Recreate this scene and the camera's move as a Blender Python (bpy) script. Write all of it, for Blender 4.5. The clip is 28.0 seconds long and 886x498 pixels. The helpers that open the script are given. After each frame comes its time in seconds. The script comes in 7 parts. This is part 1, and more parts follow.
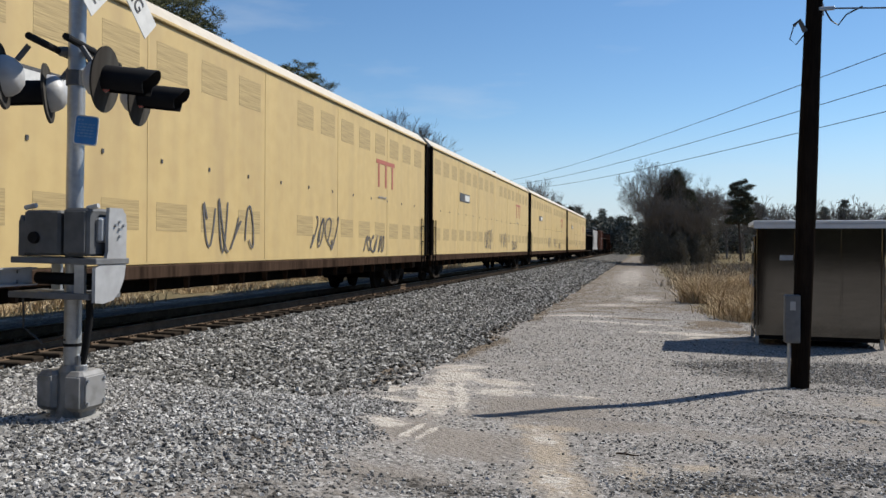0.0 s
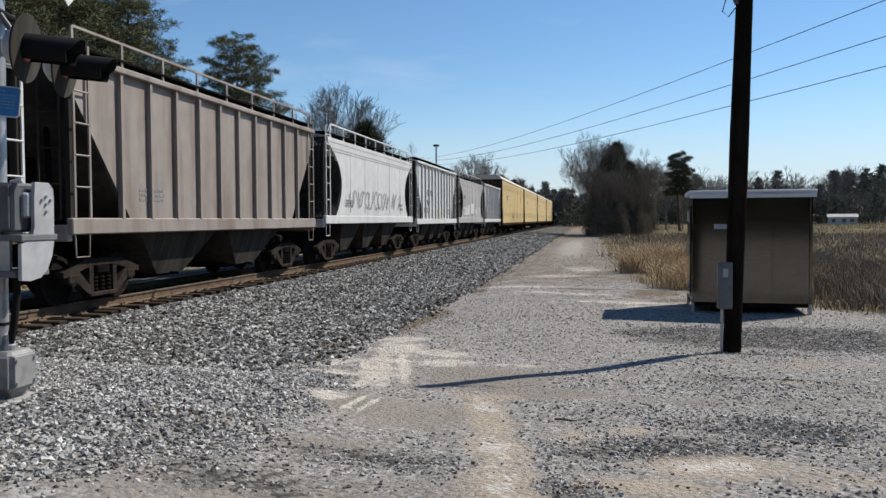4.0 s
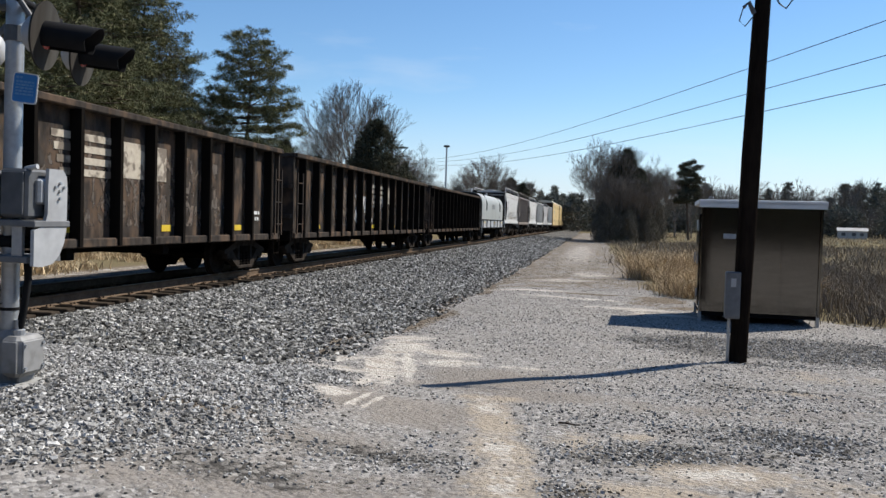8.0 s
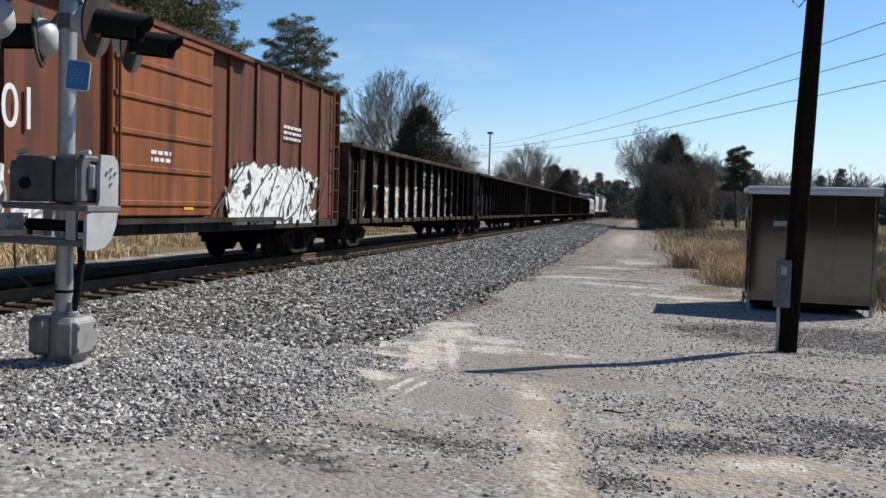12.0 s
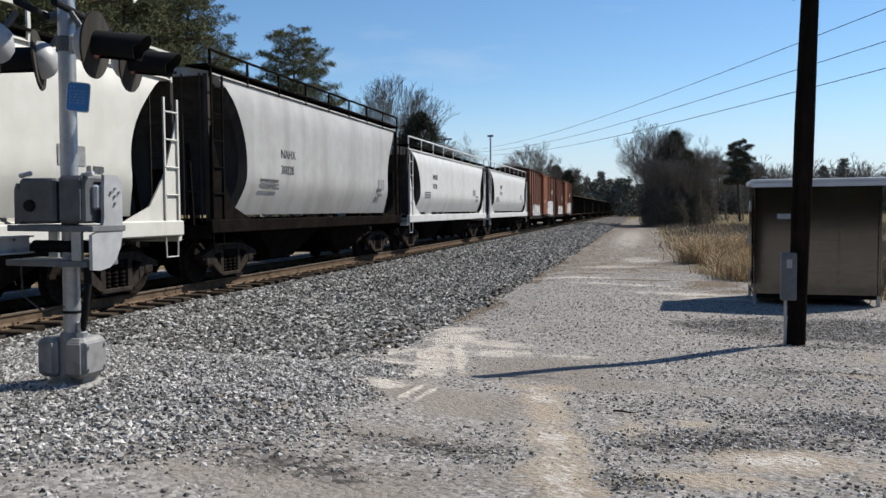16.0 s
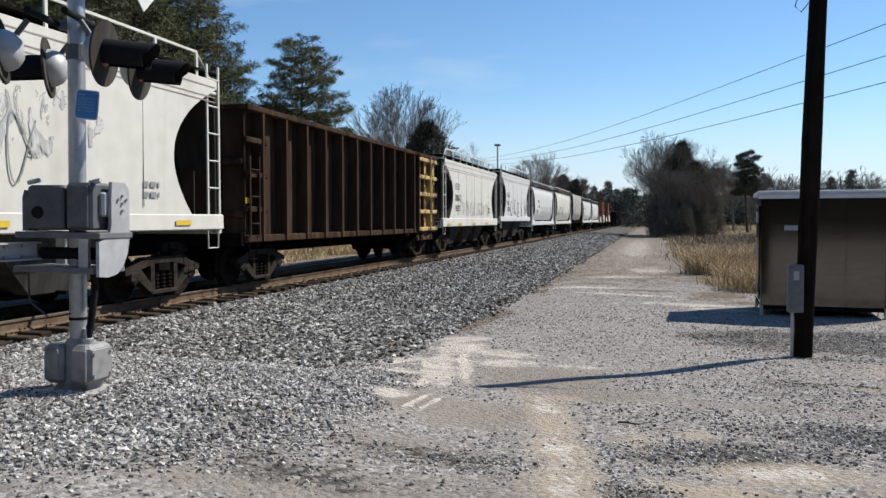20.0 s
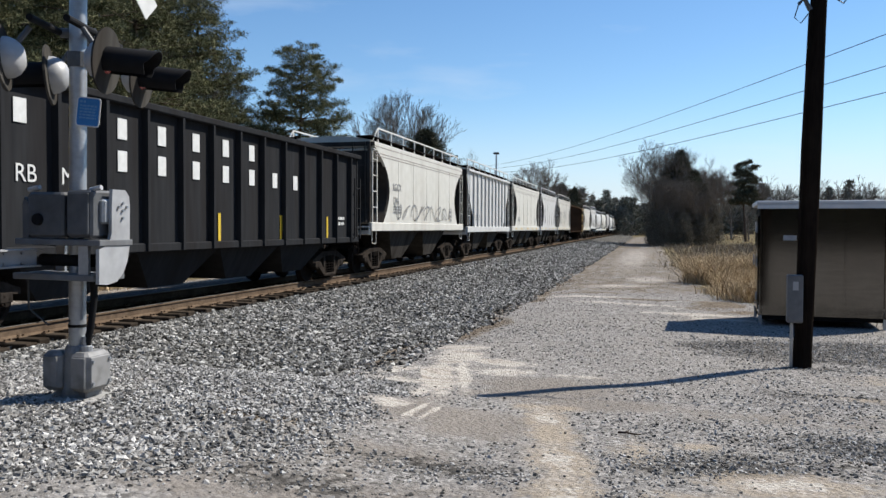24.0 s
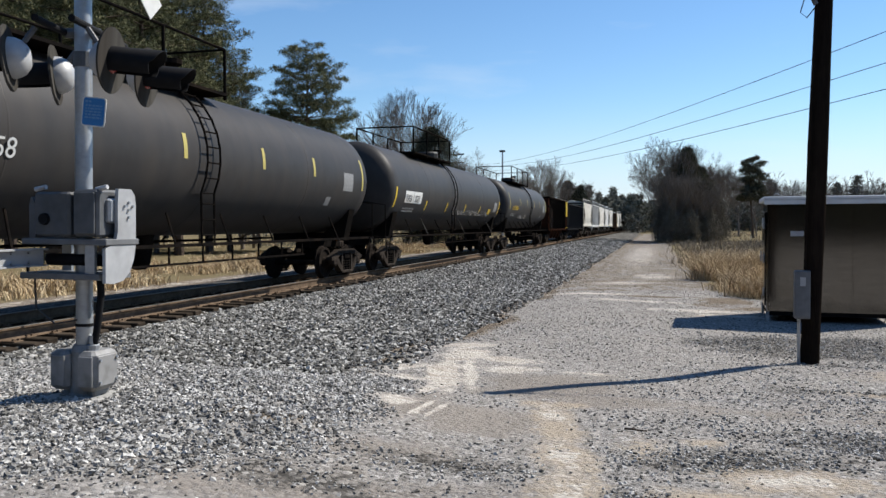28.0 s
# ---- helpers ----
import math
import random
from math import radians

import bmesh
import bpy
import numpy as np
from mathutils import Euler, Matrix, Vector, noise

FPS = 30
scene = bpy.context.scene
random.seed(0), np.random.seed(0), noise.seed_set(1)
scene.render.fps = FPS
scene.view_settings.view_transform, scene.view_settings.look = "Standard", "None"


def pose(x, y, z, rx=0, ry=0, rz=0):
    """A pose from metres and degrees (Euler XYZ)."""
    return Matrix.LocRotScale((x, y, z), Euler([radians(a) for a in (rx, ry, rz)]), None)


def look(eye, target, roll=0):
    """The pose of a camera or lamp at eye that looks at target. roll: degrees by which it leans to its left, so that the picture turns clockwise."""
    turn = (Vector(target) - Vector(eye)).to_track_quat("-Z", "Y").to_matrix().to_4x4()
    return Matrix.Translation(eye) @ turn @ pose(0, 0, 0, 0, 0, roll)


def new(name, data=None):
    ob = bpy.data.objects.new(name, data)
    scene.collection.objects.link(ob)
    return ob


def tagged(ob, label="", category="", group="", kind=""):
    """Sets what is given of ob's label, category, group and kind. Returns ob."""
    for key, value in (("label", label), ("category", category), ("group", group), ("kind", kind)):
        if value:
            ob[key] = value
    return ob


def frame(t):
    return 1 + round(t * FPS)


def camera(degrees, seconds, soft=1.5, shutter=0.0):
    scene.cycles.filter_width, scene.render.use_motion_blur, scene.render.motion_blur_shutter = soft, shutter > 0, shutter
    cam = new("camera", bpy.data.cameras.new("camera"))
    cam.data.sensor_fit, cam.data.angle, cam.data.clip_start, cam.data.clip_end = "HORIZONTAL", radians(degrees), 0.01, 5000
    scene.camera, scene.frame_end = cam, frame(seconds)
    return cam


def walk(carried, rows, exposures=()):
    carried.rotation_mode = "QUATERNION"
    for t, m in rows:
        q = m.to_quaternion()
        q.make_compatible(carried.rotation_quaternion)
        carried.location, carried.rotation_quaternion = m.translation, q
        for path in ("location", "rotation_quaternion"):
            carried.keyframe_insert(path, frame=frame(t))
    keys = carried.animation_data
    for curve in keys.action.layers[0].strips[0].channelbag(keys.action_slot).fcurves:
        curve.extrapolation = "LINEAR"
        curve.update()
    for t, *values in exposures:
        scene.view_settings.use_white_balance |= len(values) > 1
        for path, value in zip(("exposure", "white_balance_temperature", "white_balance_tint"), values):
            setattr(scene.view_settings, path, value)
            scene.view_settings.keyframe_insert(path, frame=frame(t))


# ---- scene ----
cam = camera(57.8, 28.0)
CAMERA_ROWS = [
    (0, pose(-0.025, 0.006, 1.616, 89.78, -0.36, 14.19)),
    (0.5, pose(0.023, 0.000, 1.590, 89.57, 0.34, 14.26)),
    (1, pose(0.036, -0.002, 1.589, 89.17, 0.46, 12.41)),
    (1.5, pose(0.019, 0.003, 1.595, 89.06, 0.78, 12.33)),
    (2, pose(0.024, 0.023, 1.590, 88.61, 0.88, 11.25)),
    (2.5, pose(0.045, 0.008, 1.596, 88.53, 1.25, 10.92)),
    (4.5, pose(0.022, 0.015, 1.592, 87.79, 0.14, 10.14)),
    (5, pose(0.018, 0.014, 1.581, 87.72, 0.42, 10.54)),
    (5.5, pose(0.009, 0.016, 1.580, 87.23, 0.48, 11.33)),
    (6, pose(0.008, 0.018, 1.585, 87.26, 0.51, 11.32)),
    (6.5, pose(0.014, 0.014, 1.587, 87.11, 0.49, 11.30)),
    (7, pose(0.005, 0.014, 1.579, 87.09, -0.95, 11.57)),
    (7.5, pose(0.005, 0.009, 1.587, 87.47, -0.81, 11.89)),
    (8, pose(0.011, -0.001, 1.586, 87.97, -1.56, 10.83)),
    (8.5, pose(0.013, 0.002, 1.586, 88.19, -1.30, 10.98)),
    (9, pose(0.015, 0.000, 1.584, 88.38, -1.27, 10.68)),
    (9.5, pose(0.005, 0.003, 1.589, 88.55, -1.55, 10.39)),
    (10, pose(0.001, 0.003, 1.583, 88.92, -1.40, 10.64)),
    (10.5, pose(0.014, -0.004, 1.587, 88.88, -1.29, 10.66)),
    (11, pose(0.010, 0.008, 1.580, 88.89, -1.17, 10.36)),
    (11.5, pose(0.002, 0.007, 1.584, 88.27, -1.19, 11.86)),
    (12, pose(-0.002, 0.012, 1.573, 86.96, -1.66, 13.90)),
    (12.5, pose(-0.002, 0.011, 1.577, 86.74, -1.23, 14.64)),
    (14.5, pose(0.009, -0.006, 1.593, 86.71, -0.81, 15.11)),
    (15, pose(0.007, -0.011, 1.597, 87.30, -0.11, 14.66)),
    (15.5, pose(0.008, -0.006, 1.602, 87.01, 0.20, 13.96)),
    (16, pose(0.004, -0.003, 1.591, 87.29, 0.51, 14.11)),
    (16.5, pose(0.004, -0.004, 1.596, 87.04, 0.33, 14.26)),
    (17, pose(0.002, -0.003, 1.596, 86.99, 0.31, 14.94)),
    (17.5, pose(0.010, -0.008, 1.597, 87.60, 0.56, 14.96)),
    (18, pose(0.002, -0.001, 1.603, 87.68, 0.14, 14.60)),
    (18.5, pose(0.006, -0.002, 1.603, 87.68, 0.11, 15.01)),
    (19, pose(-0.002, -0.008, 1.604, 88.13, -0.45, 14.79)),
    (19.5, pose(0.005, -0.012, 1.597, 88.14, -0.24, 14.83)),
    (20, pose(0.012, -0.004, 1.598, 87.91, 0.10, 14.59)),
    (20.5, pose(0.014, -0.005, 1.603, 87.85, 0.48, 14.23)),
    (21, pose(0.014, -0.003, 1.606, 88.06, 0.11, 14.04)),
    (21.5, pose(0.008, -0.005, 1.606, 88.41, -0.01, 14.18)),
    (23.5, pose(0.003, -0.003, 1.600, 88.41, 0.04, 14.30)),
    (24, pose(-0.007, -0.005, 1.609, 88.46, -0.20, 14.47)),
    (24.5, pose(-0.004, -0.006, 1.608, 88.53, 0.16, 14.61)),
    (25, pose(0.000, 0.000, 1.600, 88.45, 0.40, 14.60)),
    (25.5, pose(-0.002, -0.008, 1.600, 88.74, 0.12, 15.12)),
    (26, pose(-0.001, -0.004, 1.609, 88.52, -0.05, 14.92)),
    (26.5, pose(0.003, -0.009, 1.601, 88.53, 0.19, 14.84)),
    (27, pose(-0.008, -0.007, 1.604, 88.50, -0.14, 14.65)),
    (27.5, pose(-0.008, -0.003, 1.606, 88.51, -0.11, 15.17)),
    (28, pose(0.006, -0.003, 1.600, 88.34, 0.15, 14.94)),
]
walk(cam, CAMERA_ROWS, [(0, 0.24), (2, 0.31), (5, 0.27), (7, 0.45), (11, 0.48), (12, 0.42), (14.5, 0.30), (15, 0.27), (16, 0.34), (17, 0.36), (18, 0.24), (19, 0.26), (20, 0.44), (21, 0.28), (23.5, 0.45), (28, 0.52)])

# distance run by the train, seconds and metres
RUN = [(0, -0.00), (1, 18.82), (2, 37.68), (4.5, 85.10), (5, 94.57), (6, 113.51), (7, 132.57), (8, 151.62), (9, 170.64), (10, 189.70), (11, 208.64), (12, 227.46), (14.5, 274.20), (15, 283.45), (16, 301.83), (17, 320.15), (18, 338.40), (19, 356.67), (20, 375.01), (21, 393.27), (24, 447.78), (25, 465.86), (26, 483.85), (27, 501.73), (28, 519.52)]

# ---- light ----
SUN = Vector((0.522, 0.458, 0.719)).normalized()
world = bpy.data.worlds.new("sky")
scene.world = world
world.use_nodes = True
wn = world.node_tree
sky = wn.nodes.new("ShaderNodeTexSky")
sky.sky_type, sky.sun_disc = "NISHITA", False
sky.sun_elevation, sky.sun_rotation = math.asin(SUN.z), math.atan2(SUN.x, SUN.y)
sky.air_density, sky.dust_density, sky.ozone_density = 1.0, 0.0, 4.0
wn.nodes["Background"].inputs[1].default_value = 0.10
rich = wn.nodes.new("ShaderNodeHueSaturation")
rich.inputs["Saturation"].default_value = 1.12
wn.links.new(sky.outputs[0], rich.inputs["Color"])
# thin high cloud
wc, wm, wz, wr, wx = (wn.nodes.new("ShaderNode" + k) for k in ("TexCoord", "Mapping", "TexNoise", "MapRange", "Mix"))
wm.inputs["Scale"].default_value = (1.6, 3.0, 9.0)
wm.inputs["Rotation"].default_value = (0.25, 0.1, 0.5)
wz.inputs["Scale"].default_value, wz.inputs["Detail"].default_value, wz.inputs["Roughness"].default_value = 1.5, 7, 0.55
wr.inputs[1].default_value, wr.inputs[2].default_value, wr.inputs[4].default_value = 0.56, 0.78, 0.30
wx.data_type = "RGBA"
wx.inputs[7].default_value = (6.2, 6.6, 7.0, 1)
wn.links.new(wc.outputs["Generated"], wm.inputs[0])
wn.links.new(wm.outputs[0], wz.inputs["Vector"])
wn.links.new(wz.outputs[0], wr.inputs[0])
wn.links.new(wr.outputs[0], wx.inputs[0])
# pale haze low over the land
hs, hr, hx = (wn.nodes.new("ShaderNode" + k) for k in ("SeparateXYZ", "MapRange", "Mix"))
wn.links.new(wc.outputs["Generated"], hs.inputs[0])
wn.links.new(hs.outputs[2], hr.inputs[0])
hr.interpolation_type = "SMOOTHSTEP"
hr.inputs[1].default_value, hr.inputs[2].default_value, hr.inputs[3].default_value, hr.inputs[4].default_value = -0.02, 0.16, 0.75, 0.0
hx.data_type = "RGBA"
hx.inputs[7].default_value = (4.45, 5.10, 6.55, 1)
wn.links.new(hr.outputs[0], hx.inputs[0])
wn.links.new(rich.outputs[0], hx.inputs[6])
wn.links.new(hx.outputs[2], wx.inputs[6])
wn.links.new(wx.outputs[2], wn.nodes["Background"].inputs[0])
sun = new("sun", bpy.data.lights.new("sun", "SUN"))
sun.data.energy, sun.data.angle, sun.data.color = 5.0, radians(0.53), (1.0, 0.95, 0.87)
sun.matrix_world = look((30, 30, 60), Vector((30, 30, 60)) - SUN)


# ---- materials ----
def mat(name, a, b, scale=8.0, rough=0.7, metal=0.0, bump=0.15, dirt=None, dirt_scale=1.0, dirt_amount=0.5,
        stretch=(1, 1, 1), dirt_stretch=(1, 1, 1), grime=(0.45, 0.7), bump_scale=None, vary=0.0, spec=0.5):
    """A surface of two close tones with fine grain, a coarser stain or wear, and a little relief."""
    m = bpy.data.materials.new(name)
    m.use_nodes = True
    n, l = m.node_tree.nodes, m.node_tree.links
    a, b, dirt = (c and tuple(0.82 * v for v in c) for c in (a, b, dirt))
    p = n["Principled BSDF"]
    p.inputs["Roughness"].default_value, p.inputs["Metallic"].default_value = rough, metal
    p.inputs["Specular IOR Level"].default_value = spec
    co = n.new("ShaderNodeTexCoord")

    def grain(sc, st, detail):
        mp, nz = n.new("ShaderNodeMapping"), n.new("ShaderNodeTexNoise")
        mp.inputs["Scale"].default_value = st
        nz.inputs["Scale"].default_value, nz.inputs["Detail"].default_value = sc, detail
        l.new(co.outputs["Object"], mp.inputs[0])
        l.new(mp.outputs[0], nz.inputs["Vector"])
        return nz

    def blend(fac, x, y):
        mx = n.new("ShaderNodeMix")
        mx.data_type = "RGBA"
        l.new(fac, mx.inputs[0])
        for k, v in ((6, x), (7, y)):
            if isinstance(v, tuple):
                mx.inputs[k].default_value = (*v, 1)
            else:
                l.new(v, mx.inputs[k])
        return mx.outputs[2]

    def span(nz, lo, hi, top=1.0):
        r = n.new("ShaderNodeMapRange")
        r.inputs[1].default_value, r.inputs[2].default_value, r.inputs[4].default_value = lo, hi, top
        l.new(nz.outputs[0], r.inputs[0])
        return r.outputs[0]

    fine = grain(scale, stretch, 6)
    col = blend(span(fine, 0.3, 0.7), a, b)
    if dirt:
        col = blend(span(grain(dirt_scale, dirt_stretch, 8), *grime, dirt_amount), col, dirt)
    if vary:
        info, hsv, mr = n.new("ShaderNodeObjectInfo"), n.new("ShaderNodeHueSaturation"), n.new("ShaderNodeMapRange")
        mr.inputs[3].default_value, mr.inputs[4].default_value = 1 - vary, 1 + vary
        l.new(info.outputs["Random"], mr.inputs[0])
        l.new(mr.outputs[0], hsv.inputs["Value"])
        l.new(col, hsv.inputs["Color"])
        col = hsv.outputs[0]
    l.new(col, p.inputs["Base Color"])
    if bump:
        bp = n.new("ShaderNodeBump")
        bp.inputs["Strength"].default_value, bp.inputs["Distance"].default_value = bump, 0.02
        src = fine if bump_scale is None else grain(bump_scale, (1, 1, 1), 6)
        l.new(src.outputs[0], bp.inputs["Height"])
        l.new(bp.outputs[0], p.inputs["Normal"])
    return m


STREAK = (1.0, 2.2, 0.22)
tan_paint = mat("tan_paint", (0.66, 0.49, 0.21), (0.60, 0.43, 0.18), 3, 0.6, 0, 0.05, (0.42, 0.30, 0.15), 0.6, 0.45, (1, 1, 1), STREAK)
tan_screen = mat("tan_screen", (0.58, 0.43, 0.19), (0.33, 0.24, 0.105), 12, 0.7, 0, 0.2, stretch=(0.4, 0.12, 4.0))
roof_zinc = mat("roof_zinc", (0.62, 0.56, 0.45), (0.52, 0.46, 0.36), 4, 0.5, 0.1, 0.1)
white_paint = mat("white_paint", (0.67, 0.665, 0.64), (0.58, 0.575, 0.55), 3, 0.55, 0, 0.05, (0.36, 0.33, 0.29), 0.8, 0.38, (1, 1, 1), STREAK, grime=(0.5, 0.8))
cream_paint = mat("cream_paint", (0.70, 0.68, 0.61), (0.62, 0.60, 0.53), 3, 0.55, 0, 0.05, (0.34, 0.29, 0.23), 0.8, 0.42, (1, 1, 1), STREAK, grime=(0.5, 0.8))
pale_gray_paint = mat("pale_gray_paint", (0.47, 0.46, 0.44), (0.40, 0.39, 0.375), 3, 0.55, 0, 0.05, (0.27, 0.245, 0.22), 0.9, 0.5, (1, 1, 1), STREAK)
gray_paint = mat("gray_paint", (0.46, 0.45, 0.43), (0.38, 0.37, 0.36), 3, 0.55, 0, 0.05, (0.25, 0.20, 0.16), 1.0, 0.7, (1, 1, 1), STREAK)
brown_gray_paint = mat("brown_gray_paint", (0.34, 0.29, 0.25), (0.27, 0.23, 0.2), 3, 0.6, 0, 0.05, (0.16, 0.11, 0.08), 1.0, 0.7, (1, 1, 1), STREAK)
pale_hood = mat("pale_hood", (0.40, 0.415, 0.39), (0.35, 0.365, 0.345), 3, 0.5, 0, 0.04, (0.24, 0.24, 0.22), 0.8, 0.5, (1, 1, 1), STREAK)
black_car = mat("black_car", (0.075, 0.064, 0.055), (0.036, 0.031, 0.028), 5, 0.75, 0, 0.4, (0.155, 0.105, 0.073), 2.4, 0.65, (1, 1.5, 0.6), (1, 1.4, 0.7), grime=(0.48, 0.62), spec=0.0)
coal_black = mat("coal_black", (0.040, 0.041, 0.043), (0.028, 0.029, 0.031), 4, 0.75, 0, 0.08, (0.026, 0.022, 0.020), 0.9, 0.5, STREAK, STREAK, spec=0.0)
rust_car = mat("rust_car", (0.050, 0.021, 0.013), (0.034, 0.015, 0.010), 4, 0.8, 0, 0.1, (0.014, 0.010, 0.008), 0.8, 0.7, STREAK, STREAK, spec=0.0)
patch_brown = mat("patch_brown", (0.21, 0.155, 0.125), (0.16, 0.12, 0.10), 4, 0.8, 0, 0.05, (0.09, 0.06, 0.045), 1.5, 0.5, STREAK, STREAK, spec=0.0)
letter_cream = mat("letter_cream", (0.66, 0.60, 0.48), (0.54, 0.49, 0.39), 12, 0.6, 0, 0)
reflector_old = mat("reflector_old", (0.50, 0.42, 0.10), (0.42, 0.35, 0.10), 9, 0.6, 0, 0)
patch_dust = mat("patch_dust", (0.075, 0.07, 0.066), (0.055, 0.05, 0.047), 4, 0.8, 0, 0.05, (0.03, 0.024, 0.02), 1.5, 0.6, STREAK, STREAK, spec=0.0)
old_rust = mat("old_rust", (0.095, 0.061, 0.043), (0.045, 0.030, 0.022), 5, 0.85, 0, 0.15, (0.020, 0.014, 0.011), 1.6, 0.85, STREAK, STREAK, spec=0.0)
box_red = mat("box_red", (0.165, 0.055, 0.025), (0.105, 0.036, 0.018), 3, 0.7, 0, 0.06, (0.042, 0.021, 0.014), 1.2, 0.9, STREAK, STREAK, spec=0.25)
door_red = mat("door_red", (0.30, 0.092, 0.026), (0.22, 0.068, 0.021), 3, 0.65, 0, 0.06, (0.085, 0.033, 0.018), 1.2, 0.85, STREAK, STREAK, spec=0.25)
tank_black = mat("tank_black", (0.050, 0.048, 0.047), (0.040, 0.038, 0.037), 3, 0.5, 0, 0.03, (0.075, 0.064, 0.054), 0.7, 0.45, (1, 1, 1), STREAK, spec=0.12)
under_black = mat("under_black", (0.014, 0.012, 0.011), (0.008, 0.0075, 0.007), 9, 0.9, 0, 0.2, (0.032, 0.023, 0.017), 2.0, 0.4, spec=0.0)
truck_iron = mat("truck_iron", (0.046, 0.040, 0.035), (0.022, 0.019, 0.017), 9, 0.85, 0.0, 0.25, (0.080, 0.062, 0.049), 2.5, 0.4, spec=0.0)
wheel_steel = mat("wheel_steel", (0.034, 0.028, 0.024), (0.018, 0.015, 0.013), 12, 0.8, 0.0, 0.2, spec=0.0)
rail_steel = mat("rail_steel", (0.20, 0.145, 0.10), (0.13, 0.092, 0.065), 14, 0.85, 0.0, 0.2, (0.06, 0.042, 0.03), 2.5, 0.6, spec=0.0)
rail_shine = mat("rail_shine", (0.55, 0.53, 0.50), (0.42, 0.40, 0.38), 10, 0.3, 0.9, 0.03, stretch=(1, 0.1, 1))
tie_wood = mat("tie_wood", (0.060, 0.046, 0.035), (0.030, 0.024, 0.019), 9, 0.9, 0, 0.5, (0.10, 0.082, 0.065), 1.5, 0.5, (4, 0.6, 4), vary=0.25, spec=0.0)
yellow_mark = mat("yellow_mark", (0.75, 0.52, 0.03), (0.65, 0.44, 0.03), 9, 0.5, 0, 0.03)
yellow_paint = mat("yellow_paint", (0.60, 0.41, 0.11), (0.46, 0.30, 0.08), 5, 0.65, 0, 0.08, (0.075, 0.042, 0.022), 3.4, 0.9, STREAK, (1, 1, 0.7), grime=(0.50, 0.57))
letter_white = mat("letter_white", (0.78, 0.78, 0.75), (0.66, 0.66, 0.63), 12, 0.6, 0, 0)
letter_black = mat("letter_black", (0.05, 0.05, 0.055), (0.09, 0.09, 0.09), 12, 0.6, 0, 0)
letter_gray = mat("letter_gray", (0.20, 0.20, 0.20), (0.30, 0.30, 0.29), 12, 0.6, 0, 0)
letter_red = mat("letter_red", (0.42, 0.11, 0.08), (0.50, 0.16, 0.10), 12, 0.6, 0, 0)
spray_white = mat("spray_white", (0.86, 0.86, 0.85), (0.78, 0.78, 0.77), 6, 0.6, 0, 0)
spray_black = mat("spray_black", (0.07, 0.065, 0.07), (0.14, 0.13, 0.12), 6, 0.6, 0, 0)
galvanised = mat("galvanised", (0.52, 0.54, 0.56), (0.42, 0.44, 0.46), 25, 0.42, 0.65, 0.05, (0.33, 0.34, 0.36), 3, 0.4)
gray_enamel = mat("gray_enamel", (0.105, 0.11, 0.118), (0.075, 0.08, 0.085), 12, 0.6, 0.0, 0.05, (0.05, 0.05, 0.05), 3, 0.5)
silver_paint = mat("silver_paint", (0.50, 0.505, 0.51), (0.42, 0.425, 0.43), 10, 0.5, 0.1, 0.06, (0.24, 0.235, 0.23), 4, 0.6)
black_plastic = mat("black_plastic", (0.012, 0.012, 0.013), (0.008, 0.008, 0.009), 10, 0.8, 0, 0.03, spec=0.15)
sign_blue = mat("sign_blue", (0.03, 0.22, 0.56), (0.03, 0.18, 0.50), 10, 0.4, 0, 0)
sign_pale = mat("sign_pale", (0.16, 0.36, 0.62), (0.12, 0.30, 0.58), 10, 0.4, 0, 0)
lens_red = mat("lens_red", (0.30, 0.02, 0.015), (0.22, 0.015, 0.012), 30, 0.25, 0, 0.1)
pole_wood = mat("pole_wood", (0.022, 0.017, 0.013), (0.012, 0.009, 0.008), 8, 0.85, 0, 0.6, (0.04, 0.03, 0.022), 1.5, 0.5, (6, 6, 0.5), spec=0.0)
shed_steel = mat("shed_steel", (0.195, 0.188, 0.177), (0.155, 0.149, 0.140), 3, 0.10, 1.0, 0.004, (0.165, 0.15, 0.13), 0.9, 0.4, (1, 1, 8), (1, 1, 0.5))
shed_roof_white = mat("shed_roof_white", (0.78, 0.78, 0.77), (0.7, 0.7, 0.69), 5, 0.5, 0.1, 0.05)
bark = mat("bark", (0.13, 0.10, 0.08), (0.07, 0.055, 0.045), 9, 0.9, 0, 0.6, stretch=(3, 3, 0.6), spec=0.0)
bare_bark = mat("bare_bark", (0.23, 0.20, 0.175), (0.155, 0.134, 0.115), 9, 0.9, 0, 0.4, stretch=(3, 3, 0.6), spec=0.0)
dry_grass = mat("dry_grass", (0.52, 0.38, 0.18), (0.40, 0.28, 0.13), 3, 0.8, 0, 0, (0.27, 0.19, 0.10), 0.5, 0.6)
wire_black = mat("wire_black", (0.03, 0.03, 0.03), (0.02, 0.02, 0.02), 10, 0.6, 0, 0)
meter_gray = mat("meter_gray", (0.20, 0.205, 0.21), (0.15, 0.155, 0.16), 10, 0.6, 0.0, 0.05, (0.10, 0.10, 0.10), 4, 0.5, spec=0.2)
base_gray = mat("base_gray", (0.34, 0.337, 0.33), (0.27, 0.267, 0.26), 10, 0.55, 0.1, 0.1, (0.12, 0.115, 0.105), 5, 0.7, spec=0.3)
concrete = mat("concrete", (0.42, 0.41, 0.38), (0.34, 0.33, 0.31), 14, 0.9, 0, 0.3)

